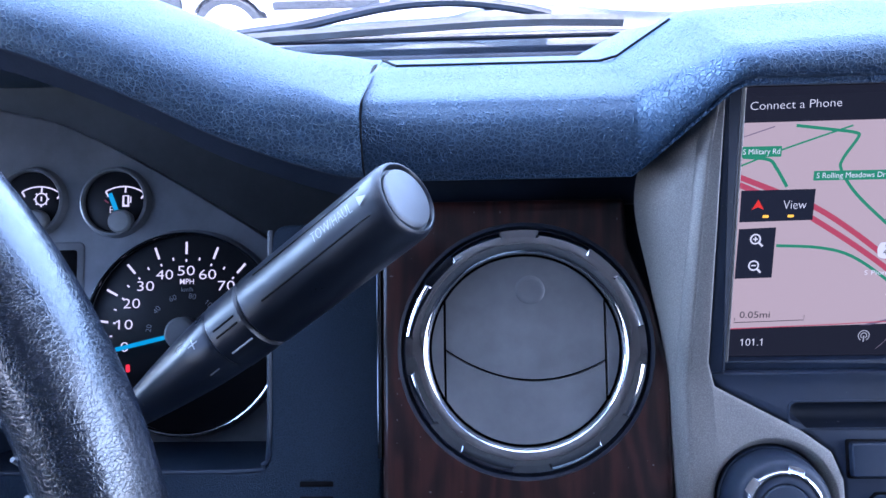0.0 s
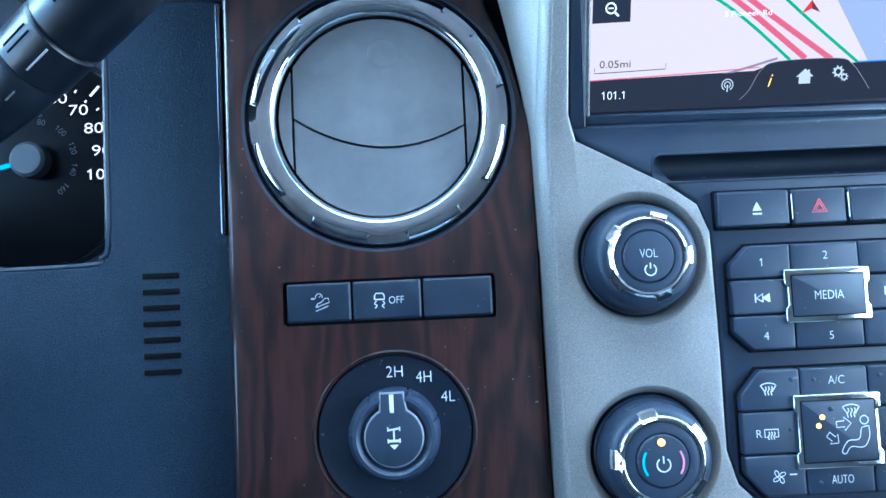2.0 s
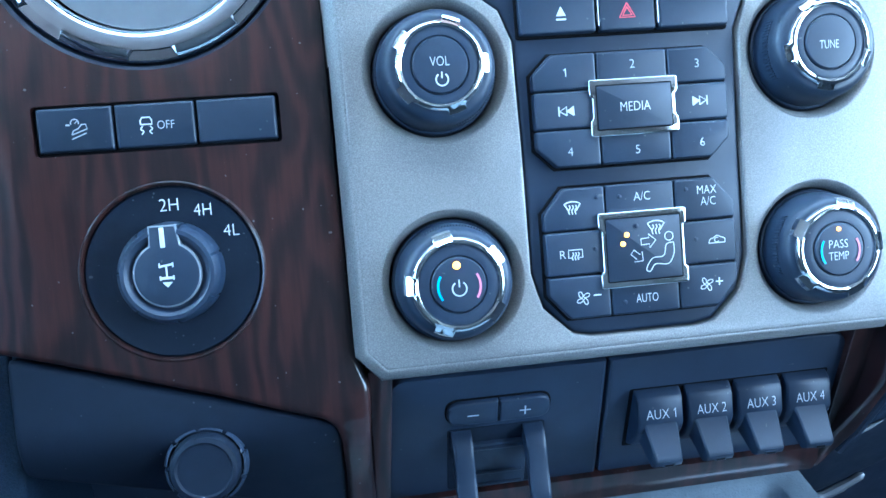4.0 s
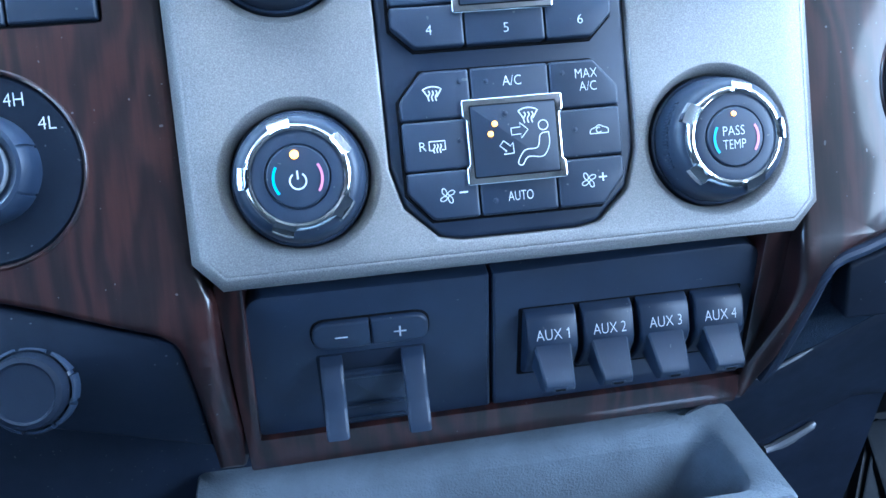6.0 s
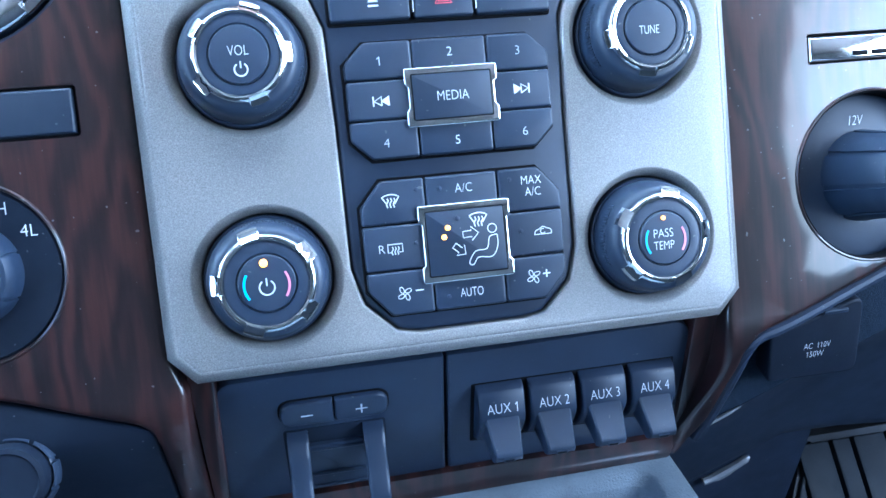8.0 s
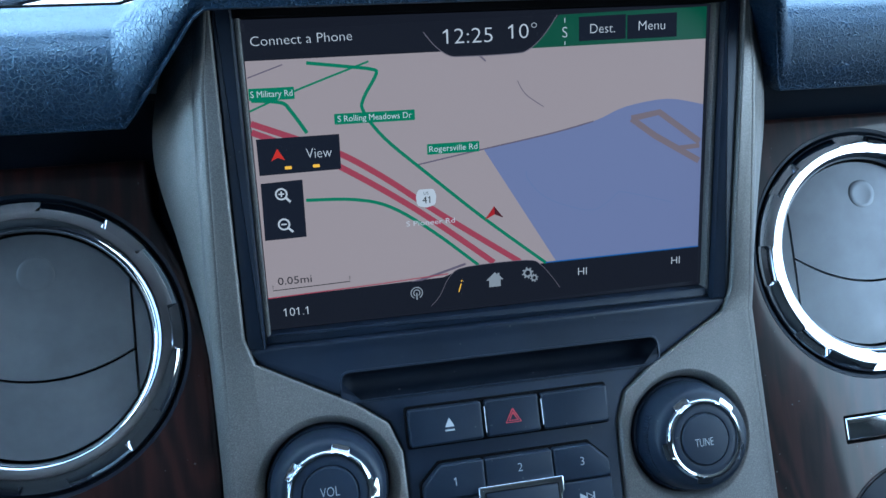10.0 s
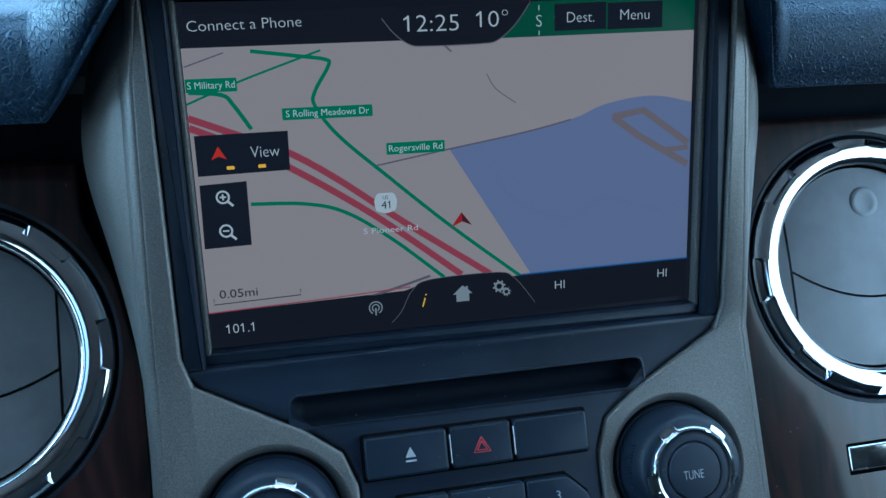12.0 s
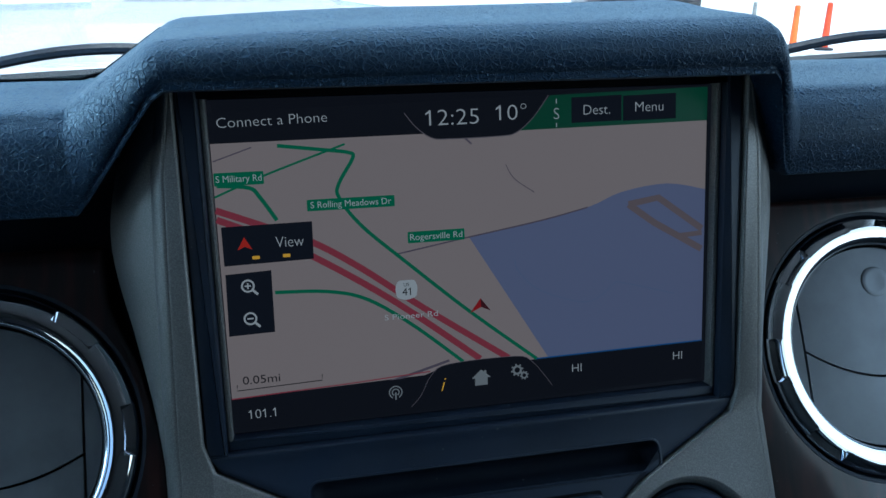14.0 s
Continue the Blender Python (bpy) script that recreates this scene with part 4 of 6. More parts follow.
TD, TM = 0.00315, 0.00475
media, K = pad_keys("media_pad", "black media key pad with chrome-framed middle key", octagon(-0.0372, 1.1575, 0.0358, 1.1978, 0.0072, 0.0070),
                    (-0.0380, -0.0134, 0.0133, 0.0370), (1.1990, 1.1848, 1.1710, 1.1560), (-0.0168, 1.1678, 0.0158, 1.1876))
for (r, c), s, x, v in (((0, 0), "1", -0.0252, 1.1912), ((0, 1), "2", 0.0, 1.1930), ((0, 2), "3", 0.0245, 1.1918), ((2, 0), "4", -0.0250, 1.1630), ((2, 1), "5", 0.0002, 1.1622), ((2, 2), "6", 0.0250, 1.1632)):
    text("numeral", s, (x, v), 0.0031, TD, WHITE, K[r, c], flat)
text("lettering", "MEDIA", (-0.0003, 1.1777), 0.0034, TM, WHITE, K[1, 1], flat, width=0.0112)


def skip_sign(c, s, sx):
    bm = bmesh.new()
    for o in (0, 1):
        stroke(bm, [(c[0] + sx * (o * s), c[1] - s * 0.6), (c[0] + sx * (s + o * s), c[1]), (c[0] + sx * (o * s), c[1] + s * 0.6), (c[0] + sx * (o * s), c[1] - s * 0.6)], 0.00045, TD)
    sheet(bm, [(c[0], c[1] - s * 0.6), (c[0] + sx * s, c[1]), (c[0], c[1] + s * 0.6)], TD + 0.00004)
    stroke(bm, [(c[0] + sx * 2.1 * s, c[1] - s * 0.65), (c[0] + sx * 2.1 * s, c[1] + s * 0.65)], 0.0005, TD)
    return bm


part("skip_sign", skip_sign((-0.0228, 1.1775), 0.0026, -1), WHITE, K[1, 0], mp=flat)
part("skip_sign", skip_sign((0.0222, 1.1782), 0.0026, 1), WHITE, K[1, 2], mp=flat)

climate, K = pad_keys("climate_pad", "black climate key pad with lit airflow key", octagon(-0.0366, 1.1022, 0.0360, 1.1500, 0.0078, 0.0090),
                      (-0.0380, -0.0133, 0.0130, 0.0370), (1.1510, 1.1344, 1.1181, 1.1010), (-0.0167, 1.1126, 0.0161, 1.1397))
text("lettering", "A/C", (0.0005, 1.1452), 0.0032, TD, WHITE, K[0, 1], flat, width=0.0062)
text("lettering", "MAX", (0.0255, 1.1456), 0.0031, TD, WHITE, K[0, 2], flat, width=0.0074)
text("lettering", "A/C", (0.0258, 1.1414), 0.0031, TD, WHITE, K[0, 2], flat, width=0.0058)
text("lettering", "AUTO", (0.0002, 1.1078), 0.0032, TD, WHITE, K[2, 1], flat, width=0.0084)
text("lettering", "R", (-0.0305, 1.1262), 0.0030, TD, WHITE, K[1, 0], flat)


def demist(bm, c, s, d, square=False):
    if square:
        stroke(bm, [(c[0] - s * 0.5, c[1] - s * 0.55), (c[0] - s, c[1] - s * 0.55), (c[0] - s, c[1] + s * 0.55), (c[0] + s, c[1] + s * 0.55), (c[0] + s, c[1] - s * 0.55), (c[0] + s * 0.5, c[1] - s * 0.55)], 0.0004, d)
    else:
        stroke(bm, [(c[0] - s * 0.45, c[1] - s * 0.5), (c[0] - s, c[1] + s * 0.35)] + arc((c[0], c[1] - s * 1.3), s * 1.93, 121, 59, 8) + [(c[0] + s * 0.45, c[1] - s * 0.5)], 0.0004, d)
    for i in (-0.4, 0, 0.4):
        stroke(bm, curve_pts([(c[0] + s * i, c[1] + s * 0.2), (c[0] + s * (i + 0.12), c[1] - s * 0.1), (c[0] + s * (i - 0.1), c[1] - s * 0.45), (c[0] + s * i, c[1] - s * 0.9)], 3), 0.0004, d)
    return bm


part("demist_sign", demist(bmesh.new(), (-0.0258, 1.1432), 0.0030, TD), WHITE, K[0, 0], mp=flat)
part("demist_sign", demist(bmesh.new(), (-0.0258, 1.1262), 0.0026, TD, True), WHITE, K[1, 0], mp=flat)


def fan_sign(c, s):
    bm = bmesh.new()
    for k in range(4):
        a = radians(20 + 90 * k)
        loop = [(0.58 + 0.46 * math.cos(b), 0.16 + 0.27 * math.sin(b)) for b in [2 * math.pi * i / 14 for i in range(15)]]
        stroke(bm, [(c[0] + s * (x * math.cos(a) - y * math.sin(a)), c[1] + s * (x * math.sin(a) + y * math.cos(a))) for x, y in loop], 0.00027, TD)
    return bm


part("fan_sign", fan_sign((-0.0240, 1.1098), 0.0026), WHITE, K[2, 0], mp=flat)
part("minus_sign", stroke(bmesh.new(), [(-0.0200, 1.1105), (-0.0172, 1.1105)], 0.0005, TD), WHITE, K[2, 0], mp=flat)
part("fan_sign", fan_sign((0.0235, 1.1105), 0.0026), WHITE, K[2, 2], mp=flat)
bm = stroke(bmesh.new(), [(0.0270, 1.1112), (0.0298, 1.1112)], 0.0005, TD)
part("plus_sign", stroke(bm, [(0.0284, 1.1098), (0.0284, 1.1126)], 0.0005, TD), WHITE, K[2, 2], mp=flat)
bm = stroke(bmesh.new(), curve_pts([(0.0252, 1.1256), (0.0256, 1.1269), (0.0272, 1.1276), (0.0284, 1.1283), (0.0298, 1.1277), (0.0314, 1.1270), (0.0314, 1.1256)], 4) + [(0.0252, 1.1256)], 0.0003, TD)
stroke(bm, arc((0.0283, 1.1267), 0.0009, 60, 330, 8), 0.0003, TD)
part("recirculation_sign", bm, WHITE, K[1, 2], mp=flat)
for key, x, v in (((0, 0), -0.0165, 1.1460), ((0, 1), -0.0080, 1.1455), ((0, 2), 0.0175, 1.1462), ((1, 0), -0.0182, 1.1272), ((1, 2), 0.0203, 1.1275), ((2, 1), -0.0082, 1.1068)):
    part("lamp", lathe((x, v), [(0.0009, TD - 0.001), (0.0008, TD + 0.0001), (0.0004, TD + 0.0002)], 14), FASCIA, K[key], mp=flat)
mk = K[1, 1]
part("demist_sign", demist(bmesh.new(), (0.0045, 1.1338), 0.0032, TM), WHITE, mk, mp=flat)


def arrow(bm, p, a, s):
    c, q = math.cos(a), math.sin(a)
    pts = [(0, 0.22), (0.6, 0.22), (0.6, 0.5), (1.1, 0), (0.6, -0.5), (0.6, -0.22), (0, -0.22), (0, 0.22)]
    return stroke(bm, [(p[0] + s * (x * c - y * q), p[1] + s * (x * q + y * c)) for x, y in pts], 0.0003, TM)


bm = arrow(bmesh.new(), (-0.0015, 1.1285), 0.05, 0.0051)
arrow(bm, (-0.0050, 1.1250), -0.72, 0.0047)
stroke(bm, arc((0.0092, 1.1298), 0.0016, 0, 360, 16), 0.00032, TM)
stroke(bm, curve_pts([(0.0108, 1.1275), (0.0080, 1.1268), (0.0068, 1.1228), (0.0025, 1.1222), (0.0000, 1.1185), (0.0014, 1.1175), (0.0035, 1.1200), (0.0085, 1.1198), (0.0108, 1.1235), (0.0108, 1.1275)], 4), 0.00032, TM)
part("airflow_sign", bm, WHITE, mk, mp=flat)
for x, v, on in ((-0.0067, 1.1315, True), (-0.0083, 1.1283, True), (-0.0030, 1.1345, False)):
    part("lamp", lathe((x, v), [(0.0010, TM - 0.001), (0.0009, TM + 0.0002), (0.0004, TM + 0.0004)], 14), AMBER if on else FASCIA, mk, "lit amber lamp" if on else "", mp=flat)

row = thing("hazard_button_row", flat((0, 1.212, 0)), "row of three dark buttons with red hazard triangle", "button row")
part("base", prism(rrect(-0.0412, 1.2042, 0.0390, 1.2200, 0.0014), -0.004, -0.0006, 0.0005), GAP, row, mp=flat)
for x0, x1, sign in ((-0.0402, -0.0122, "eject"), (-0.0108, 0.0104, "hazard"), (0.0114, 0.0380, "")):
    v0, v1 = 1.2052, 1.2190
    pts = [(x0, v0), (x1, v0), (x1, v1), (x0, v1)]
    b = part("button", prism(rounded(pts, 0.0012, 3), -0.003, 0.0026 if sign != "hazard" else 0.0022, 0.0009, steps=3), KEY, row, mp=flat)
    if sign == "eject":
        bm = sheet(bmesh.new(), [(-0.0268, 1.2112), (-0.0232, 1.2112), (-0.0250, 1.2146)], 0.0028)
        part("eject_sign", stroke(bm, [(-0.0268, 1.2100), (-0.0232, 1.2100)], 0.0006, 0.0028), WHITE, b, mp=flat)
    if sign == "hazard":
        bm = bmesh.new()
        for s in (0.0034, 0.0020):
            tri = [(-0.0003 + s * math.cos(radians(k)), 1.2114 + s * math.sin(radians(k))) for k in (90, 210, 330, 90)]
            stroke(bm, tri, 0.0005, 0.0024)
        part("hazard_sign", bm, RED, b, mp=flat)
for x in (-0.0115, 0.0109):
    part("divider", prism(rrect(x - 0.0006, 1.2070, x + 0.0006, 1.2172, 0.0004), -0.002, 0.0026, 0.0004), SMOKE, row, mp=flat)

# ---- switches in the walnut panel ----
bank = thing("switch_bank", flat((-0.168, 1.184, -0.01)), "bank of three dark push switches in the walnut trim", "switch bank")
part("recess", prism(rrect(-0.2105, 1.1748, -0.1268, 1.1922, 0.0018), -0.014, -0.0094, 0.0006), GAP, bank, mp=flat)
for i, (x0, x1) in enumerate(((-0.2088, -0.1838), (-0.1830, -0.1562), (-0.1554, -0.1282))):
    b = part("switch", prism(rrect(x0, 1.1760, x1, 1.1912, 0.0009), -0.013, -0.0068, 0.0010, steps=3), KEY, bank, mp=flat)
    if i == 1:
        text("lettering", "OFF", (-0.1660, 1.1834), 0.0029, -0.0066, WHITE, b, flat, width=0.0058)
        bm = stroke(bmesh.new(), [(-0.1745, 1.1838), (-0.1745, 1.1852), (-0.1739, 1.1862), (-0.1713, 1.1862), (-0.1707, 1.1852), (-0.1707, 1.1838), (-0.1745, 1.1838)], 0.0005, -0.0066)
        for sx in (-1, 1):
            stroke(bm, curve_pts([(-0.1726 + sx * 0.0012, 1.1832), (-0.1726 + sx * 0.0020, 1.1822), (-0.1726 + sx * 0.0010, 1.1814), (-0.1726 + sx * 0.0018, 1.1804)], 3), 0.0004, -0.0066)
        part("skid_sign", bm, WHITE, b, mp=flat)
    if i == 0:
        bm = stroke(bmesh.new(), arc((-0.1962, 1.1858), 0.0013, 200, -20, 12), 0.0004, -0.0066)
        stroke(bm, [(-0.1962, 1.1856), (-0.1954, 1.1864)], 0.0003, -0.0066)
        stroke(bm, [(-0.1992, 1.1852), (-0.1978, 1.1852)], 0.0006, -0.0066)
        stroke(bm, [(-0.1974, 1.1818), (-0.1968, 1.1832), (-0.1952, 1.1838), (-0.1940, 1.1852), (-0.1926, 1.1852), (-0.1922, 1.1836), (-0.1974, 1.1818)], 0.0004, -0.0066)
        stroke(bm, [(-0.1975, 1.1803), (-0.1926, 1.1822)], 0.0004, -0.0066)
        part("descent_sign", bm, GREY, b, mp=flat)

sel = thing("drive_selector", flat((-0.169, 1.132, -0.01)), "round black four-wheel-drive selector knob with white marks", "selector knob")
SC = SEL
part("plate", lathe(SC, [(0.0290, -0.014), (0.0306, -0.0105), (0.0306, -0.0090), (0.0296, -0.0079), (0.0282, -0.0083), (0.010, -0.0085)], 64), COVER, sel, mp=flat)
part("grip", lathe(SC, [(0.0178, -0.009), (0.0176, -0.0020), (0.0169, 0.0012), (0.0156, 0.0028), (0.0143, 0.0030), (0.0131, 0.0022), (0.0121, 0.0008)], shape=Notched(7, radians(3.5), 0.35, 0.0158, 0.0006, 0.0004, 7)), FASCIA, sel, mp=flat)
keyhole = arc(SC, 0.0113, 62, -242, 40) + [(SC[0] - 0.0050, SC[1] + 0.0168), (SC[0] + 0.0042, SC[1] + 0.0168)]
part("face_rim", prism(keyhole, -0.004, 0.0030, 0.0005), CLUSTER, sel, mp=flat)
face = part("face", prism(inset(keyhole, 0.0005), -0.002, 0.0032, 0.0004), KEY, sel, mp=flat)
part("pointer", prism(rrect(SC[0] - 0.0013, SC[1] + 0.0092, SC[0] + 0.0003, SC[1] + 0.0160, 0.0002), 0.001, 0.0034, 0.0001), WHITE, sel, mp=flat)
text("lettering", "2H", (-0.1680, 1.1555), 0.0044, -0.0074, WHITE, sel, flat, width=0.0064)
text("lettering", "4H", (-0.1567, 1.1530), 0.0044, -0.0074, WHITE, sel, flat, width=0.0060)
text("lettering", "4L", (-0.1475, 1.1450), 0.0042, -0.0074, WHITE, sel, flat, width=0.0054)
DS = 0.0034
bm = stroke(bmesh.new(), [(SC[0] - 0.0022, SC[1] + 0.0028), (SC[0] + 0.0022, SC[1] + 0.0034)], 0.0007, DS)
for sx in (-1, 1):
    stroke(bm, [(SC[0] + sx * 0.0022, SC[1] + 0.0024), (SC[0] + sx * 0.0022, SC[1] + 0.0040)], 0.0005, DS)
    stroke(bm, [(SC[0] + sx * 0.0022, SC[1] - 0.0020), (SC[0] + sx * 0.0022, SC[1] - 0.0004)], 0.0005, DS)
stroke(bm, [(SC[0], SC[1] + 0.0030), (SC[0], SC[1] - 0.0012)], 0.0006, DS)
stroke(bm, [(SC[0] - 0.0022, SC[1] - 0.0012), (SC[0] + 0.0022, SC[1] - 0.0012)], 0.0009, DS)
sheet(bm, [(SC[0] - 0.0017, SC[1] - 0.0026), (SC[0] + 0.0017, SC[1] - 0.0026), (SC[0], SC[1] - 0.0044)], DS)
part("axle_sign", bm, WHITE, face, mp=flat)

# ---- lower switch panel: trailer brake controller and four toggles ----
brake = thing("brake_controller", low((-0.05, 1.05, 0)), "dark trailer brake controller with plus and minus keys", "brake controller")
part("plate", prism(cornered([(-0.1002, 1.0452, 0.006), (-0.0078, 1.0440, 0.001), (-0.0086, 1.1104, 0.001), (-0.0958, 1.1108, 0.008)]), -0.02, 0.0, 0.0012), FASCIA, brake, mp=low)
part("key_recess", prism(rrect(-0.0745, 1.0856, -0.0309, 1.0987, 0.0060, 6), -0.004, 0.0004, 0.0004), GAP, brake, mp=low)
for x0, x1, s in ((-0.0738, -0.0530, "-"), (-0.0526, -0.0316, "+")):
    ra, rb = (0.0062, 0.0008) if s == "-" else (0.0008, 0.0062)
    k = part("key", prism(cornered([(x0, 1.0863, ra), (x1, 1.0863, rb), (x1, 1.0980, rb), (x0, 1.0980, ra)]), -0.003, 0.0026, 0.0012, steps=3), KEY, brake, mp=low)
    xc = (x0 + x1) / 2
    bm = stroke(bmesh.new(), [(xc - 0.0023, 1.0918), (xc + 0.0023, 1.0918)], 0.0006, 0.0028)
    if s == "+":
        stroke(bm, [(xc, 1.0895), (xc, 1.0941)], 0.0006, 0.0028)
    part("sign", bm, WHITE, k, mp=low)
part("slide_recess", prism(rrect(-0.0736, 1.0480, -0.0328, 1.0826, 0.0015), -0.004, 0.0003, 0.0002), COVER, brake, mp=low)
part("slide_block", prism(rrect(-0.0655, 1.0495, -0.0405, 1.0745, 0.0015), -0.003, 0.0022, 0.0008), KEY, brake, mp=low)
for v in (1.0508, 1.0578, 1.0720):
    part("slide_rib", prism(rrect(-0.0640, v, -0.0420, v + 0.0012, 0.0004), 0.0, 0.0034, 0.0005), KEY, brake, mp=low)
for x0, drop in ((-0.0722, 0.0), (-0.0422, 0.0008)):
    front = curve_pts([(0.0005, 1.0820), (0.0052, 1.0808), (0.0092, 1.0778), (0.0122, 1.0738), (0.0160, 1.0684), (0.0208, 1.0628), (0.0224, 1.0606 - drop)], 4)
    prof = front + [(0.0206, 1.0592 - drop), (0.0150, 1.0632), (0.0095, 1.0690), (0.0040, 1.0730), (0.0, 1.0735)]
    bm = bmesh.new()
    rows = [[(x0 + dx, v, o - e) for o, v in prof] for dx, e in ((0.0, 0.0010), (0.0006, 0.0002), (0.0014, 0.0), (0.0068, 0.0), (0.0076, 0.0002), (0.0082, 0.0010))]
    grid(rows, bm)
    for r in (rows[0], rows[-1]):
        bm.faces.new([bm.verts.new(p) for p in r])
    part("squeeze_lever", bm, KEY, brake, mp=low)

panel = thing("switch_console", low((0.045, 1.05, 0)), "dark console plate holding four auxiliary toggles", "switch console")
part("plate", prism(cornered([(-0.0066, 1.0440, 0.001), (0.1008, 1.0460, 0.004), (0.0952, 1.1118, 0.009), (-0.0074, 1.1104, 0.001)]), -0.02, 0.0, 0.0012), FASCIA, panel, mp=low)
part("recess", prism(rrect(0.0026, 1.0615, 0.0902, 1.0936, 0.001), -0.004, 0.0003, 0.0002), GAP, panel, mp=low)


def caption_face(p):
    """The sloping upper face of a rocker: across, height, out of it."""
    return low((p[0], p[1], 0.0064 + (1.0905 - p[1]) * 0.54 + p[2]))


def toggle(x0, caption):
    ob = thing("toggle_switch", low((x0 + 0.0098, 1.075, 0)), "dark grey toggle switch with white caption", "toggle switch", "auxiliary toggles")
    w = 0.0194
    prof = curve_pts([(-0.001, 1.0932), (0.0022, 1.0930), (0.0048, 1.0921)], 3) + [(0.0064, 1.0905), (0.0085, 1.0866), (0.0107, 1.0825), (0.0106, 1.0790), (0.0088, 1.0730), (0.0050, 1.0665), (-0.001, 1.0615)]
    bm = bmesh.new()
    rows = [[(x0 + dx, v, o - e) for o, v in prof] for dx, e in ((0.0, 0.0018), (0.0004, 0.0006), (0.0012, 0.0), (w - 0.0012, 0.0), (w - 0.0004, 0.0006), (w, 0.0018))]
    grid(rows, bm)
    for r in (rows[0], rows[-1]):
        bm.faces.new([bm.verts.new(p) for p in r])
    rock = part("rocker", bm, KEY, ob, mp=low)
    # the paddle sticks out and slightly down, with a blunt slotted end
    xc = x0 + 0.0092
    prof = [(0.0096, 1.0834), (0.0116, 1.0826), (0.0170, 1.0792), (0.0220, 1.0759), (0.0231, 1.0748), (0.0234, 1.0738), (0.0229, 1.0716), (0.0214, 1.0706), (0.0060, 1.0740)]
    bm = bmesh.new()
    rows = []
    for sx, e in ((-1.0, 0.0012), (-0.96, 0.0004), (-0.86, 0.0), (0.86, 0.0), (0.96, 0.0004), (1.0, 0.0012)):
        rows.append([(xc + sx * (0.0074 - 0.0016 * min(1.0, max(0.0, (o - 0.0100) / 0.0130))), v - e, o - e) for o, v in prof])
    grid(rows, bm)
    for r in (rows[0], rows[-1]):
        bm.faces.new([bm.verts.new(p) for p in r])
    bmesh.ops.remove_doubles(bm, verts=bm.verts[:], dist=1e-6)
    part("paddle", bm, KEY, ob, mp=low)
    slot_rim = part("slot_rim", prism(rrect(xc - 0.0026, 1.0716, xc + 0.0026, 1.0734, 0.0007), 0.018, 0.02355, 0.0003), KEY, ob, mp=low)
    part("end_slot", prism(rrect(xc - 0.0019, 1.0720, xc + 0.0019, 1.0730, 0.0004), 0.018, 0.02365, 0.0001), GAP, slot_rim, mp=low)
    text("lettering", caption, (x0 + 0.0096, 1.0866), 0.0036, 0.0002, WHITE, rock, caption_face, width=0.0126)


for i, x0 in enumerate((0.0041, 0.0259, 0.0477, 0.0695)):
    toggle(x0, "AUX %d" % (i + 1))

# ---- plain lower-left cover with a round socket ----
cover = thing("lower_cover", flat((-0.17, 1.06, -0.02)), "black lower dash cover with a round capped socket", "cover panel")
part("plate", prism(cornered([(-0.2290, 1.0600, 0.004), (-0.1367, 1.0190, 0.002), (-0.1162, 1.0095, 0.002), (-0.1156, 1.0385, 0.03), (-0.1160, 1.0690, 0.006), (-0.1240, 1.0720, 0.004), (-0.1560, 1.0835, 0.02), (-0.2290, 1.1065, 0.004)]), -0.040, -0.0100, 0.0022, steps=3), COVER, cover, mp=knee)
KC = (-0.1650, 1.0600)
part("socket_ring", lathe(KC, [(0.0150, -0.015), (0.0149, -0.0118), (0.0143, -0.0108), (0.0136, -0.0106), (0.0134, -0.015)], shape=Notched(9, radians(7), 0.3, 0.0130, 0.0010, 0.0010, 4), closed=True), KEY, cover, mp=flat)
part("socket_cap", lathe(KC, [(0.0128, -0.015), (0.0126, -0.0085), (0.0118, -0.0066), (0.0102, -0.0060), (0.0094, -0.0066), (0.002, -0.0066)], 40), COVER, cover, "round ribbed cap", mp=flat)

# ---- passenger side: 12 V socket, badge, mains outlet ----
sock = thing("power_socket", flat((0.171, 1.134, -0.012)), "round black power socket with capped plug", "power socket")
PC = SOCK
part("plate", lathe(PC, [(0.0335, -0.018), (0.0334, -0.0160), (0.0326, -0.0156), (0.010, -0.0156)], 64), KEY, sock, mp=flat)
part("cap", lathe(PC, [(0.0190, -0.0156), (0.0176, -0.004), (0.0168, 0.008), (0.0163, 0.0140), (0.0152, 0.0165), (0.0134, 0.0172), (0.0124, 0.0166), (0.0112, 0.0160), (0.0106, 0.0164), (0.002, 0.0166)], shape=Notched(8, radians(7), 0.2, 0.0148, 0.0009, 0.0, 4)), KEY, sock, mp=flat)
part("rim", lathe(PC, [(0.0334, -0.017), (0.0341, -0.017), (0.0341, -0.0086), (0.0338, -0.0080), (0.0334, -0.0088)], 64, closed=True), GAP, sock, mp=flat)
text("lettering", "12V", (0.1712, 1.1568), 0.0040, -0.0152, WHITE, sock, flat, width=0.0066, slant=0.2)
badge = thing("maker_badge", flat((0.19, 1.187, -0.012)), "polished metal badge bar with dark lettering bars", "badge")
part("rim", prism(rrect(0.1462, 1.1798, 0.2300, 1.1918, 0.001), -0.013, -0.0112, 0.0004), GAP, badge, mp=flat)
part("bar", prism(rrect(0.1472, 1.1806, 0.2292, 1.1910, 0.001), -0.012, -0.0085, 0.0018, steps=4), CHROME, badge, mp=flat)
for x in (0.166, 0.1745, 0.186):
    part("mark", prism(rrect(x, 1.1822, x + 0.007, 1.1842, 0.0004), -0.0088, -0.0083, 0.0001), GAP, badge, mp=flat)

rec = thing("passenger_dashboard", low((0.2, 1.05, 0)), "dark grained lower dashboard on the passenger side", "dashboard")
rows, lower = [], []


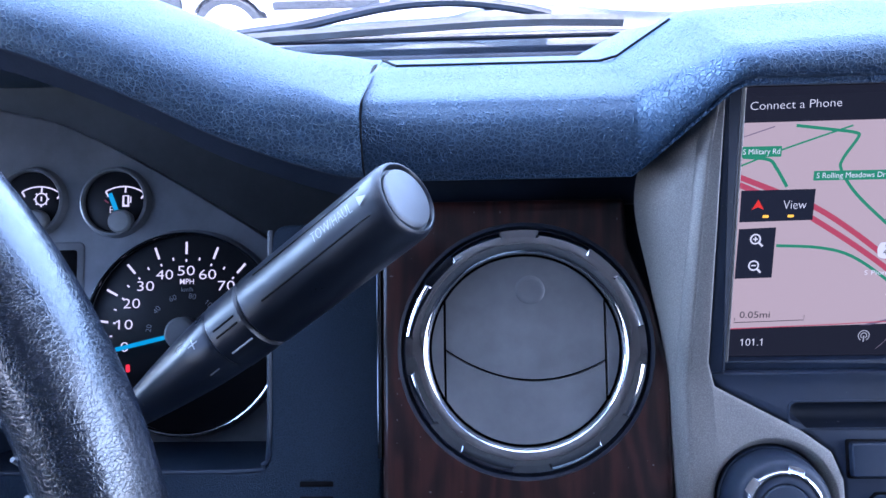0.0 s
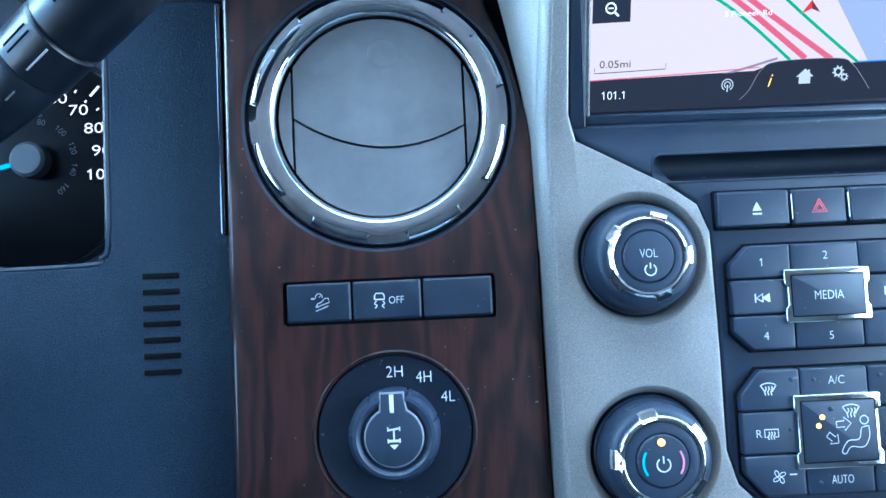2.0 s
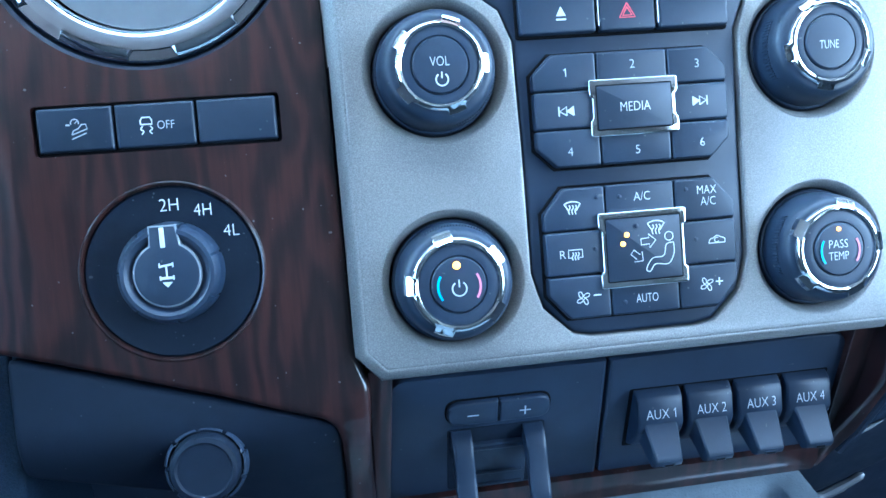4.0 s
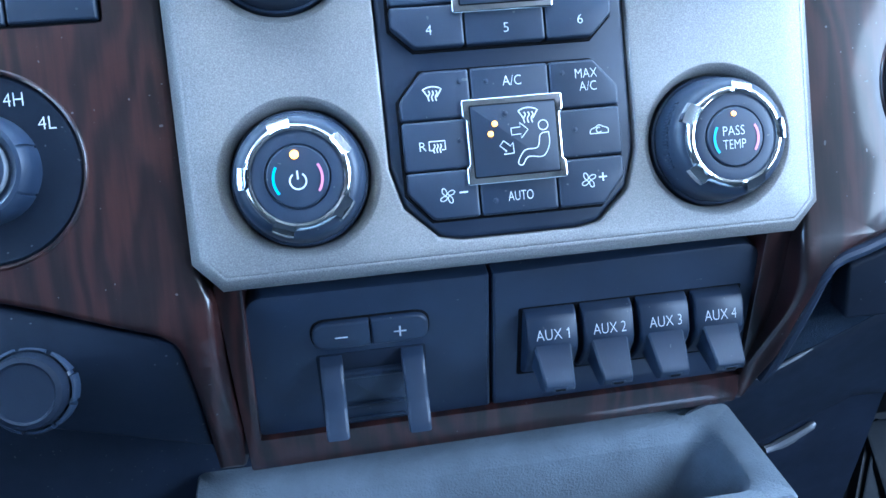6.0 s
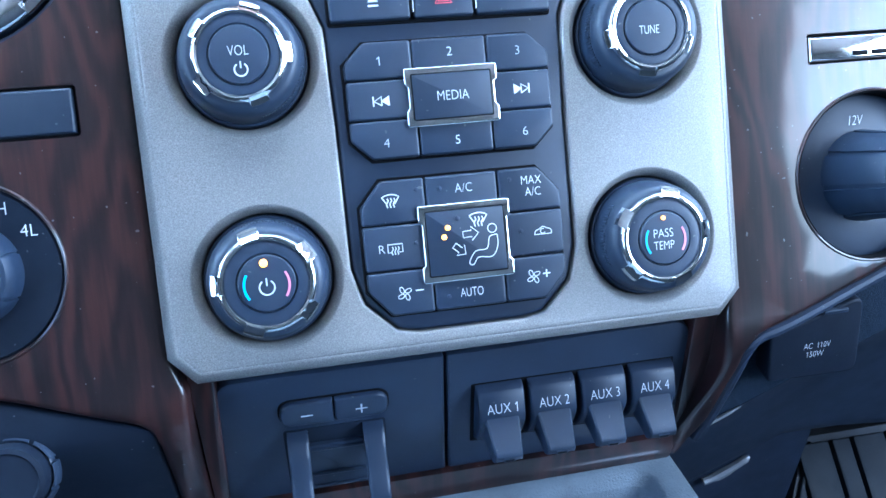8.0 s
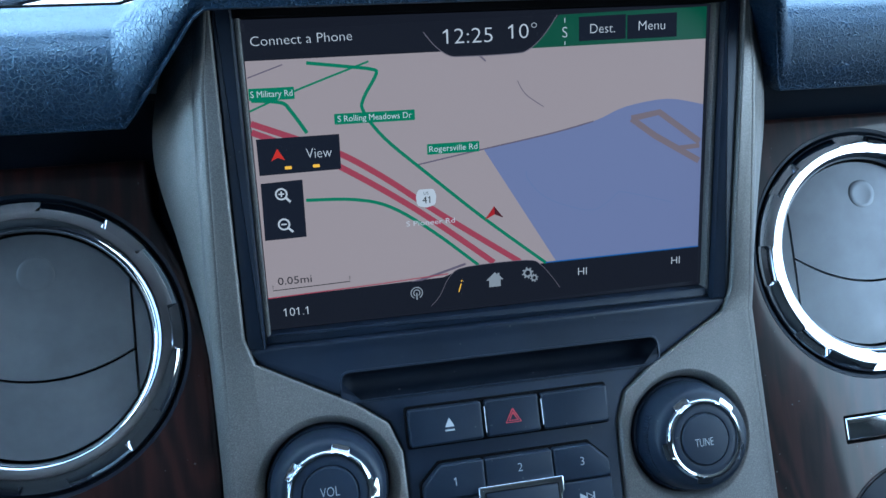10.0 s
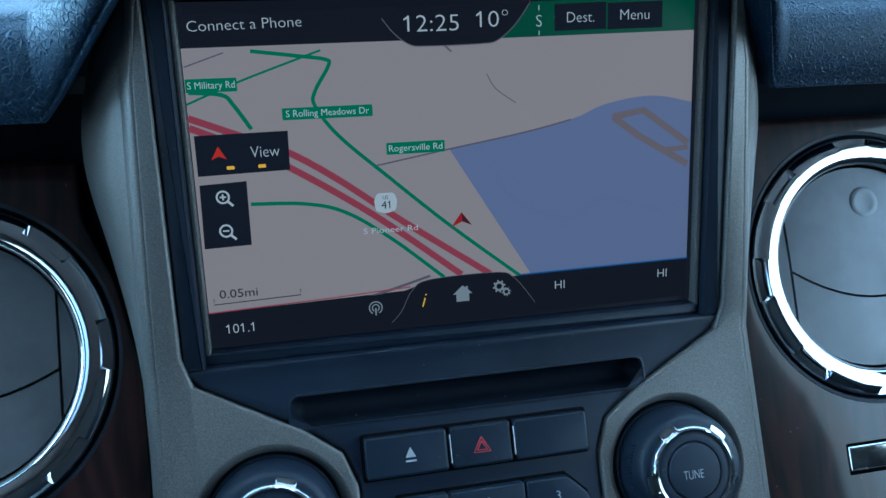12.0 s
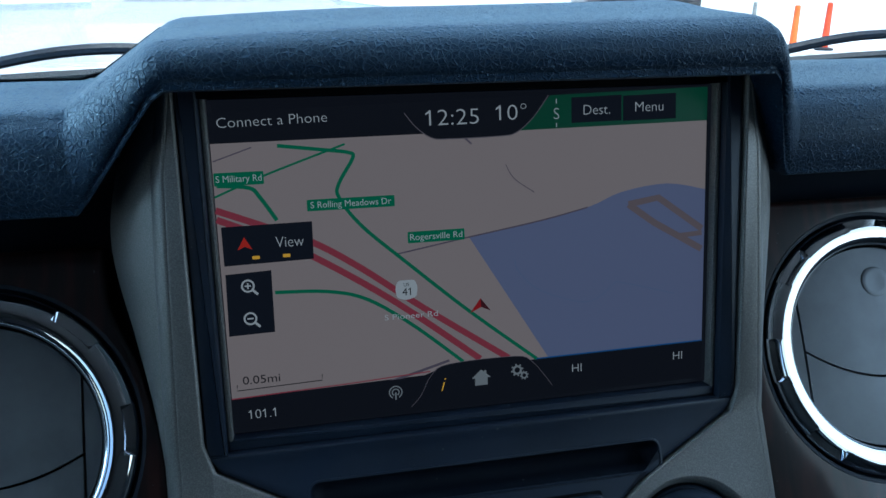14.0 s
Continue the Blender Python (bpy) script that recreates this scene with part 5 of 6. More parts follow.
def foot(x):
    """The height of the lower panel's bottom edge."""
    return min(0.9227 + (x - 0.1714) * 0.548, 0.9480 + 0.0035 * math.cos((x - 0.235) * 40)) if x < 0.236 else 0.9515 - 0.008 * smooth(0.236, 0.29, x)


for x in (0.098, 0.114, 0.124, 0.131, 0.145, 0.165, 0.19, 0.22, 0.26, 0.30, 0.50):
    far = min(x, 0.30)
    zt, zs = 1.0968 + max(0.0, far - 0.131) * 0.52, 1.0325 + (far - 0.114) * 0.548
    zf = foot(x)
    rows.append([(x, 0.236, zt + 0.012), (x, 0.2355, zt - 0.004), (x, 0.2330, 0.4 * zt + 0.6 * zs), (x, 0.2300, zs)])
    lower.append([(x, 0.2300, zs), (x, 0.2330, zs - 0.004), (x, 0.262, zs - 0.33 * (zs - zf)), (x, 0.276, zs - 0.66 * (zs - zf)), (x, 0.2855, zf + 0.009), (x, 0.2895, zf + 0.001), (x, 0.2965, zf - 0.002), (x, 0.34, zf + 0.001), (x, 0.45, zf + 0.020)])
part("skin", grid(rows), PANEL, rec, "grained skin round the outlet", angle=60)
part("lower_panel", grid([curve_pts(r, 3) for r in lower]), BLACK, rec, "smooth dark lower panel", angle=60)
part("lip", tube(curve_pts([knee(Vector((x, v, -0.0125))) for x, v in ((0.30, 1.1392), (0.170, 1.0900), (0.1350, 1.0768), (0.1214, 1.0722), (0.1160, 1.0660), (0.1136, 1.048), (0.1117, 1.0215), (0.109, 1.006))], 5), 0.0027, 10), BLACK2, rec, "soft rubber edge")
# the highlight along the panel's edge, laid on as a thin pale grey tube
part("edge_highlight", tube(curve_pts([(0.1135, 0.2290, 1.0322), (0.125, 0.2288, 1.0390), (0.1375, 0.2292, 1.0458)], 4), [0.0005] * 2 + [0.0010] * 5 + [0.0006, 0.0004], 8), CLUSTER, rec)
cols = []
for f in (0.0, 0.2, 0.4, 0.6, 0.8, 1.0):
    x = 0.105 + 0.145 * f
    ztop = foot(x)
    cols.append([(x + 0.128 * f * (ztop - z), 0.2990 + 0.15 * (ztop - z), z) for z in (ztop + 0.004 - (ztop - 0.50) * k / 6 for k in range(7))])
part("kick_panel", grid(cols), BLACK2, rec, angle=60)
# a pale grey curved strip lying on the kick panel
part("clip", tube(curve_pts([(0.1815, 0.3000, 0.9022), (0.1905, 0.3004, 0.9048), (0.2002, 0.3002, 0.9110), (0.2112, 0.3005, 0.9190)], 4), [0.0026] * 4 + [0.0032] * 4 + [0.0026] * 4 + [0.0010], 8), CLUSTER, rec, "pale curved strip on the kick panel")
ac = thing("mains_outlet", low((0.165, 1.08, 0)), "closed dark mains outlet cover with white lettering", "outlet")


def outlet_face(p):
    """The outlet's cover, which leans back a little."""
    return Vector((p[0], 0.2240 + 0.15 * (p[1] - 1.08) - p[2], p[1]))


part("cover", prism(cornered([(0.1421, 1.0662, 0.002), (0.1872, 1.0655, 0.006), (0.1835, 1.1055, 0.007), (0.1400, 1.0905, 0.002)]), -0.014, 0.0, 0.0014, steps=3), COVER, ac, mp=outlet_face)
part("hinge", prism(rrect(0.1640, 1.0985, 0.1760, 1.1005, 0.0006), -0.004, 0.0010, 0.0005), KEY, ac, mp=outlet_face)
text("lettering", "AC  110V", (0.1640, 1.0830), 0.0030, 0.0002, WHITE, ac, outlet_face, width=0.0132, turn=1)
text("lettering", "150W", (0.1636, 1.0786), 0.0030, 0.0002, WHITE, ac, outlet_face, width=0.0086, turn=1)

# ---- console tray and passenger footwell ----
tray = thing("console_tray", (0, 0.15, 0.97), "grey-blue moulded console tray with rounded corners", "console tray")
def tray_ring(x0, y0, x1, y1, z, r=0.004, splay=0.0):
    return [(x, y, z) for x, y in rounded([(x0, y0), (x1 + splay, y0), (x1, y1), (x0, y1)], r, 6)]


loops = [tray_ring(-0.138, 0.200, 0.1240, 0.2625, 0.93, 0.003, 0.005), tray_ring(-0.138, 0.200, 0.1240, 0.2625, 0.9848, 0.003, 0.005), tray_ring(-0.1366, 0.2012, 0.1226, 0.2612, 0.9868, 0.003, 0.005),
         tray_ring(-0.123, 0.2065, 0.1090, 0.2545, 0.9870, 0.010, 0.004), tray_ring(-0.121, 0.2075, 0.1075, 0.2505, 0.9853, 0.010, 0.004), tray_ring(-0.1185, 0.2085, 0.1058, 0.2455, 0.9800, 0.010, 0.004), tray_ring(-0.1150, 0.2100, 0.1030, 0.2405, 0.968, 0.008, 0.003), tray_ring(-0.111, 0.2115, 0.0990, 0.2355, 0.954, 0.006, 0.002), tray_ring(-0.104, 0.2150, 0.0920, 0.2310, 0.9505, 0.004, 0.001)]
bm, well = bmesh.new(), bmesh.new()
for target, part_loops in ((bm, loops[:6]), (well, loops[5:])):
    vv = [[target.verts.new(p) for p in l] for l in part_loops]
    for a, b in zip(vv, vv[1:]):
        for i in range(len(a)):
            target.faces.new((a[i], a[(i + 1) % len(a)], b[(i + 1) % len(a)], b[i]))
    target.faces.new(vv[-1] if target is well else vv[0][::-1])
part("rim", bm, TRAY, tray, angle=50)
part("well", well, TRAY, tray, "sunken well with slanted walls", angle=50)
lid = thing("armrest_console", (0, 0.05, 0.95), "grey centre console box behind the tray", "console")
part("top", prism(rounded([(-0.13, -0.15), (0.137, -0.15), (0.131, 0.199), (-0.133, 0.199)], 0.012, 5), 0.33, 0.990, 0.004, steps=3), TRAY, lid)
part("trim_strip", prism(rounded([(-0.125, 0.180), (0.121, 0.180), (0.121, 0.1935), (-0.125, 0.1935)], 0.006, 4), 0.985, 0.9915, 0.001), SMOKE, lid)

mat = thing("floor_mat", (0.5, 0.4, 0.8), "black ribbed rubber floor mat in the footwell", "floor mat")
MAT = Matrix.Translation((0.0, -0.083, 0.46)) @ Matrix.Rotation(radians(38), 4, "X")


def footwell(p):
    """The mat's slope: across, up along it, out of it."""
    return MAT @ Vector(p)


part("sheet", prism([(0.255, 0.0), (0.88, 0.0), (0.88, 0.594), (0.3296, 0.594), (0.2900, 0.523), (0.255, 0.46)], -0.012, 0.0, 0.001), RUBBER, mat, mp=footwell)
part("border", prism(rounded([(0.262, 0.02), (0.3125, 0.02), (0.3125, 0.519), (0.3160, 0.556), (0.3345, 0.588), (0.3315, 0.590), (0.2930, 0.522), (0.262, 0.468)], 0.003), -0.002, 0.004, 0.0015), MATTE, mat, mp=footwell)
x = 0.3175
for i in range(20):
    wide = 0.0285 if i % 2 == 0 else 0.0160
    part("rib", prism(rrect(x, 0.01, x + wide, 0.588, 0.002), -0.002, 0.006, 0.0015), MATTE, mat, mp=footwell)
    x += wide + 0.0034

# ---- instrument cluster ----
cl = thing("instrument_cluster", dial((-0.48, 1.25, 0)), "grey instrument cluster face plate", "instrument cluster")
part("plate", prism(rounded([(-0.72, 1.175), (-0.300, 1.175), (-0.300, 1.311), (-0.3186, 1.3239), (-0.3621, 1.3505), (-0.395, 1.3695), (-0.4315, 1.387), (-0.50, 1.402), (-0.60, 1.390), (-0.72, 1.34)], 0.012, 5), -0.02, -0.004, 0.002), CLUSTER, cl, mp=dial)
part("info_screen", prism(rrect(-0.4420, 1.2700, -0.4180, 1.3120, 0.002), -0.004, -0.0022, 0.0006), GAP, cl, mp=dial)
part("info_rim", prism(rrect(-0.4460, 1.2660, -0.4140, 1.3165, 0.004), -0.006, -0.0030, 0.001), CLUSTER, cl, mp=dial)


def gauge(name, c, r, label):
    g = thing(name, dial((c[0], c[1], 0)), label, "gauge", "gauges")
    part("bezel", lathe(c, [(r, -0.008), (r, 0.0002), (r + 0.0008, 0.0012), (r + 0.0020, 0.0006), (r + 0.0034, -0.0045)], 64, closed=True), CLUSTER, g, mp=dial)
    if r > 0.03:
        part("bright_ring", lathe(c, [(r - 0.0002, -0.0010), (r - 0.0002, 0.0008), (r + 0.0002, 0.0016), (r + 0.0008, 0.0019), (r + 0.0012, 0.0015), (r + 0.0012, -0.0010)], 64, closed=True), SMOKE, g, mp=dial)
    f = part("face", lathe(c, [(r, -0.006), (r, -0.0025), (r - 0.001, -0.0020), (0.001, -0.0020)], 64), DIALFACE, g, mp=dial)
    return g, f


GC = (-0.3545, 1.2640)
sp, face = gauge("speedometer", GC, 0.0555, "round black speedometer with white numerals, needle at zero")
for i in range(11):
    a = 192 - 20.5 * i
    q = (math.cos(radians(a)), math.sin(radians(a)))
    text("numeral", str(10 * i), (GC[0] + 0.0352 * q[0], GC[1] + 0.0352 * q[1]), 0.0055, -0.0017, GLOWN, face, dial, bold=0.00006, width=(0.0046, 0.0098, 0.0140)[len(str(10 * i)) - 1])
    part("tick", stroke(bmesh.new(), [(GC[0] + 0.0402 * q[0], GC[1] + 0.0402 * q[1]), (GC[0] + 0.0416 * q[0], GC[1] + 0.0416 * q[1])], 0.0010, -0.0017), GLOWN, face, mp=dial)
    part("tick", stroke(bmesh.new(), [(GC[0] + 0.0445 * q[0], GC[1] + 0.0445 * q[1]), (GC[0] + 0.0515 * q[0], GC[1] + 0.0515 * q[1])], 0.0013, -0.0017), GLOWN, face, mp=dial)
    if i < 10:
        b = radians(a - 10.25)
        part("tick", stroke(bmesh.new(), [(GC[0] + 0.0415 * math.cos(b), GC[1] + 0.0415 * math.sin(b)), (GC[0] + 0.0432 * math.cos(b), GC[1] + 0.0432 * math.sin(b))], 0.0009, -0.0017), GLOWN, face, mp=dial)
for i in range(1, 9):
    a = radians(203 - 31 * i)
    text("small_numeral", str(20 * i), (GC[0] + 0.0210 * math.cos(a), GC[1] + 0.0210 * math.sin(a)), 0.0031, -0.0017, GREY, face, dial, turn=113 - 31 * i)
text("lettering", "MPH", (GC[0] + 0.0008, GC[1] + 0.0290), 0.0031, -0.0017, GLOWN, face, dial, bold=0.00008, width=0.0080)
text("lettering", "km/h", (GC[0] + 0.0010, GC[1] + 0.0235 + 0.001), 0.0024, -0.0017, GREY, face, dial)
NA = radians(193)
part("needle", stroke(bmesh.new(), [(GC[0] + 0.008 * math.cos(NA), GC[1] + 0.008 * math.sin(NA)), (GC[0] + 0.0425 * math.cos(NA), GC[1] + 0.0425 * math.sin(NA))], 0.0024, 0.0030), NEEDLE, sp, "bright blue needle", mp=dial)
part("hub", lathe(GC, [(0.0092, -0.002), (0.0090, 0.0055), (0.0075, 0.0068), (0.001, 0.0070)], 32), HUB, sp, mp=dial)
part("warning_lamp", sheet(bmesh.new(), rrect(GC[0] - 0.0335, GC[1] - 0.0215, GC[0] - 0.0312, GC[1] - 0.0172, 0.0008), -0.0017), lit("red_lamp", (0.9, 0.03, 0.05), 0.2), face, "small red warning lamp", mp=dial)

for name, c, lab, needle in (("fuel_gauge", (-0.3960, 1.3392), "small round fuel gauge with blue needle near empty", 112), ("transmission_gauge", (-0.4450, 1.3400), "small round transmission temperature gauge with blue needle", 150), ("oil_gauge", (-0.535, 1.3400), "small round oil gauge", 120), ("coolant_gauge", (-0.584, 1.3392), "small round coolant gauge", 120)):
    g, f = gauge(name, c, 0.0175, lab)
    fc = (c[0] + 0.0048, c[1] - 0.0118)
    part("scale", stroke(bmesh.new(), arc(fc, 0.0205, 120, 52, 12), 0.0008, -0.0017), GLOWN, f, mp=dial)
    for a in (120, 86, 52):
        part("tick", stroke(bmesh.new(), [(fc[0] + r * math.cos(radians(a)), fc[1] + r * math.sin(radians(a))) for r in (0.0170, 0.0205)], 0.0010, -0.0017), GLOWN, f, mp=dial)
    if name == "fuel_gauge":
        text("lettering", "E", (c[0] - 0.0018, c[1] - 0.0045), 0.0040, -0.0017, GLOWN, f, dial)
        px, pz = c[0] + 0.0031, c[1] - 0.0012
        bm = stroke(bmesh.new(), [(px + 0.0018, pz - 0.001), (px + 0.0018, pz + 0.0045), (px + 0.0047, pz + 0.0045), (px + 0.0047, pz - 0.001), (px + 0.0018, pz - 0.001)], 0.0012, -0.0017)
        stroke(bm, [(px + 0.0047, pz + 0.001), (px + 0.0061, pz + 0.0005), (px + 0.0061, pz + 0.0040)], 0.0007, -0.0017)
        stroke(bm, [(px + 0.0012, pz - 0.0014), (px + 0.0053, pz - 0.0014)], 0.0008, -0.0017)
        part("pump_sign", bm, GLOWN, f, mp=dial)
        part("red_mark", stroke(bmesh.new(), [(c[0] - 0.0060, c[1] + 0.0012), (c[0] - 0.0036, c[1] - 0.0008)], 0.0008, -0.0016), RED, f, mp=dial)
    if name == "transmission_gauge":
        bm = stroke(bmesh.new(), arc((c[0] + 0.006, c[1] + 0.0015), 0.0034, 0, 360, 16), 0.0008, -0.0017)
        stroke(bm, [(c[0] + 0.006, c[1] + 0.0030), (c[0] + 0.006, c[1] + 0.0003)], 0.0009, -0.0017)
        for j in range(8):
            w = j * math.pi / 4
            stroke(bm, [(c[0] + 0.006 + s * math.cos(w), c[1] + 0.0015 + s * math.sin(w)) for s in (0.0036, 0.0046)], 0.0009, -0.0017)
        part("gear_sign", bm, GLOWN, f, mp=dial)
    a = radians(needle)
    part("needle", stroke(bmesh.new(), [(fc[0] + 0.005 * math.cos(a), fc[1] + 0.005 * math.sin(a)), (fc[0] + 0.0175 * math.cos(a), fc[1] + 0.0175 * math.sin(a))], 0.0026, 0.0010), NEEDLE, g, mp=dial)
    part("hub", lathe(fc, [(0.0068, -0.002), (0.0066, 0.0030), (0.0055, 0.0040), (0.001, 0.0042)], 24), HUB, g, mp=dial)

# ---- steering wheel ----
WC, WR0, WR1, WD, WT = (-0.495, 1.182), 0.205, 0.0163, 0.1065, 0.188


def wheel_face(p):
    """The wheel's own plane: steeper than the stack and nearer to the driver."""
    y, z = p[1] - WC[1], p[2] - 0.054
    return flat((p[0], WC[1] + y * math.cos(WT) - z * math.sin(WT), WD + y * math.sin(WT) + z * math.cos(WT)))


wheel = thing("steering_wheel", wheel_face((WC[0], WC[1], 0.054)), "black leather-wrapped steering wheel", "steering wheel")
bm = bmesh.new()
n, k = 96, 18
vv = [[bm.verts.new((WC[0] + (WR0 + WR1 * math.cos(2 * math.pi * j / k)) * math.cos(2 * math.pi * i / n), WC[1] + (WR0 + WR1 * math.cos(2 * math.pi * j / k)) * math.sin(2 * math.pi * i / n), 0.054 + WR1 * 1.05 * math.sin(2 * math.pi * j / k))) for j in range(k)] for i in range(n)]
for i in range(n):
    for j in range(k):
        bm.faces.new((vv[i][j], vv[(i + 1) % n][j], vv[(i + 1) % n][(j + 1) % k], vv[i][(j + 1) % k]))
part("rim", bm, RIM, wheel, "grained black leather rim", mp=wheel_face, angle=80)
bm = bmesh.new()
for i in range(110):
    a = 2 * math.pi * i / 110
    r = WR0 - WR1 * 0.96
    p0 = Vector((WC[0] + r * math.cos(a), WC[1] + r * math.sin(a), 0.058))
    p1 = Vector((WC[0] + (r + 0.0012) * math.cos(a + 0.022), WC[1] + (r + 0.0012) * math.sin(a + 0.022), 0.0635))
    tube([p0, p1], 0.0007, 5, bm)
tagged(part("stitching", bm, GREY, wheel, mp=wheel_face), kind="stuff")
part("hub", lathe(WC, [(0.075, 0.0), (0.085, 0.02), (0.080, 0.050), (0.060, 0.062), (0.01, 0.066)], 40), BLACK, wheel, mp=wheel_face)
for a in (0, 180, 270):
    c, s = math.cos(radians(a)), math.sin(radians(a))
    pts = [(WC[0] + u * c - w * s, WC[1] + u * s + w * c) for u, w in ((0.06, -0.028), (0.195, -0.018), (0.195, 0.018), (0.06, 0.028))]
    part("spoke", prism(rounded(pts, 0.004), 0.030, 0.052, 0.006, steps=3), BLACK, wheel, mp=wheel_face)
part("column", lathe(WC, [(0.055, -0.19), (0.06, -0.02), (0.05, 0.0), (0.01, 0.0)], 32), BLACK, wheel, mp=wheel_face)

# ---- gear lever on the column ----
lever = thing("gear_lever", (-0.33, 0.25, 1.27), "black column gear lever with grey end cap and white marks", "gear lever")
P0, P1 = Vector((-0.3230, 0.2500, 1.2720)), Vector((-0.2130, 0.2500, 1.3580))
AX = (P1 - P0).normalized()
SD = AX.cross(Vector((0, 1, 0))).normalized()          # down and to the right
FR = SD.cross(AX).normalized()
if FR.y > 0:
    FR = -FR
LEN = (P1 - P0).length


def turned(p):
    """Round the lever: turn, along, radius out."""
    return P0 + AX * p[1] + SD * (math.sin(p[0]) * p[2]) + FR * (math.cos(p[0]) * p[2])


def bar(profile, n=32, flatten=1.0):
    bm = bmesh.new()
    rings = [[bm.verts.new(P0 + AX * s + SD * (math.cos(2 * math.pi * i / n) * r) + FR * (math.sin(2 * math.pi * i / n) * r * flatten)) for i in range(n)] for s, r in profile]
    for ring, (s, r) in zip(rings, profile):       # the end is cut aslant, facing the driver
        if s > LEN - 0.01:
            for v in ring:
                v.co -= AX * ((v.co - P0).dot(FR) * 0.29)
    for a, b in zip(rings, rings[1:]):
        for i in range(n):
            bm.faces.new((a[i], a[(i + 1) % n], b[(i + 1) % n], b[i]))
    bm.faces.new(rings[0][::-1])
    bm.faces.new(rings[-1])
    return bm


part("stem", bar([(-0.035, 0.0045), (0.0, 0.0064), (0.020, 0.0096), (0.040, 0.0122), (0.0520, 0.0131), (0.0535, 0.0124)]), LEVER, lever)
part("collar", bar([(0.0535, 0.0124), (0.0545, 0.0134), (0.0692, 0.0137), (0.0702, 0.0126)]), LEVER, lever)
part("handle", bar([(0.0702, 0.0126), (0.0716, 0.0139), (0.0900, 0.0141), (LEN - 0.0095, 0.0144), (LEN - 0.003, 0.0143), (LEN - 0.0010, 0.0138), (LEN - 0.0001, 0.0131), (LEN, 0.0126), (LEN - 0.0004, 0.0122), (LEN - 0.0022, 0.0119)]), LEVER, lever)
part("end_cap", bar([(LEN - 0.0024, 0.0108), (LEN - 0.0006, 0.0109), (LEN - 0.0001, 0.0105), (LEN + 0.0002, 0.0090)]), CAP, lever, "light grey end cap")


def lever_text(name, body, along, turn, size, radius, width):
    bm = text_bm(body, (0, 0), size, 0, width=width)
    for v in bm.verts:
        x, y = v.co.x, v.co.y
        v.co = turned((turn + y / radius, along + x, radius + 0.0002))
    part(name, bm, DIM, lever)


lever_text("lettering", "TOW/HAUL", 0.1165, 0.90, 0.0040, 0.0145, 0.0180)
lever_text("plus_sign", "+", 0.0465, 0.72, 0.0060, 0.0128, 0.0048)
lever_text("minus_sign", "-", 0.0465, -0.20, 0.0060, 0.0128, 0.0046)
bm = bmesh.new()
bm.faces.new([bm.verts.new(turned((t, s, 0.0149))) for t, s in ((1.02, 0.1285), (0.76, 0.1285), (0.89, 0.1322))])
part("arrow_mark", bm, DIM, lever)
for t, s0, s1, m in ((0.62, 0.0570, 0.0672, GAP), (0.42, 0.0570, 0.0672, GAP), (-0.15, 0.0575, 0.0675, GREY), (1.25, 0.080, 0.130, GAP), (0.45, 0.080, 0.130, GAP)):
    part("groove", tube([turned((t, s0, 0.0134 + 0.06 * max(0, s0 - 0.07))), turned((t, s1, 0.0137 + 0.008 * max(0, s1 - 0.07)))], 0.0004, 5), m, lever)

# ---- navigation display ----
nav = thing("navigation_display", fold((0, 1.305, -0.008)), "lit navigation touchscreen showing a road map", "display")
D0 = -0.0080
GLOW = 0.152


def pixel_paint(name, col):
    return lit(name, col, GLOW, 0.18)


S_LAND, S_WATER, S_BAR = pixel_paint("map_land", (0.50, 0.39, 0.385)), pixel_paint("map_water", (0.24, 0.26, 0.44)), lit("bar_black", (0.010, 0.011, 0.017), 0.25, 0.12)
S_ROAD, S_RED, S_TAN, S_LINE = pixel_paint("map_green", (0.03, 0.25, 0.13)), pixel_paint("map_red", (0.46, 0.07, 0.11)), pixel_paint("map_tan", (0.27, 0.2, 0.22)), pixel_paint("map_line", (0.18, 0.14, 0.19))
S_TEXT, S_GREEN, S_TILE = lit("screen_white", (0.8, 0.8, 0.84), 0.14), lit("bar_green", (0.02, 0.15, 0.08), 0.10), lit("tile_black", (0.010, 0.012, 0.02), 0.25, 0.12)
S_ORANGE, S_DARK = lit("screen_orange", (1.0, 0.5, 0.05), 0.22), lit("screen_dark", (0.06, 0.05, 0.06), 0.5)
S_DIM, S_SHORE = lit("screen_grey", (0.40, 0.41, 0.44), 0.14), pixel_paint("map_shore", (0.19, 0.25, 0.44))
S_BLACK = lit("screen_black", (0.015, 0.015, 0.02), 0.2)
part("glass", prism(rrect(-0.0872, 1.2516, 0.0868, 1.3622, 0.0006), -0.014, D0 - 0.0003, 0.0002), S_BAR, nav, "dark glass front", mp=fold)
L, Rr, B, T = -0.0865, 0.0850, 1.2658, 1.3490


def layer(name, pts, material, k, parent=None):
    return part(name, sheet(bmesh.new(), pts, D0 + 0.00004 * k), material, parent or nav, mp=fold)


mapp = layer("map", [(L, 1.2640), (Rr, 1.2680), (Rr, 1.3496), (L, 1.3486)], S_LAND, 0)
layer("lake", curve_pts([(-0.0036, 1.3133), (0.018, 1.3167), (0.0397, 1.321), (0.0525, 1.3257), (0.0699, 1.3278), (Rr, 1.3249)], 4) + [(Rr, 1.268), (0.0244, 1.2676)], S_WATER, 1, mapp)


def road(name, pts, w, material, k, smooth_it=True):
    part(name, stroke(bmesh.new(), curve_pts(pts, 5) if smooth_it else pts, w, D0 + 0.00004 * k), material, mapp, mp=fold)


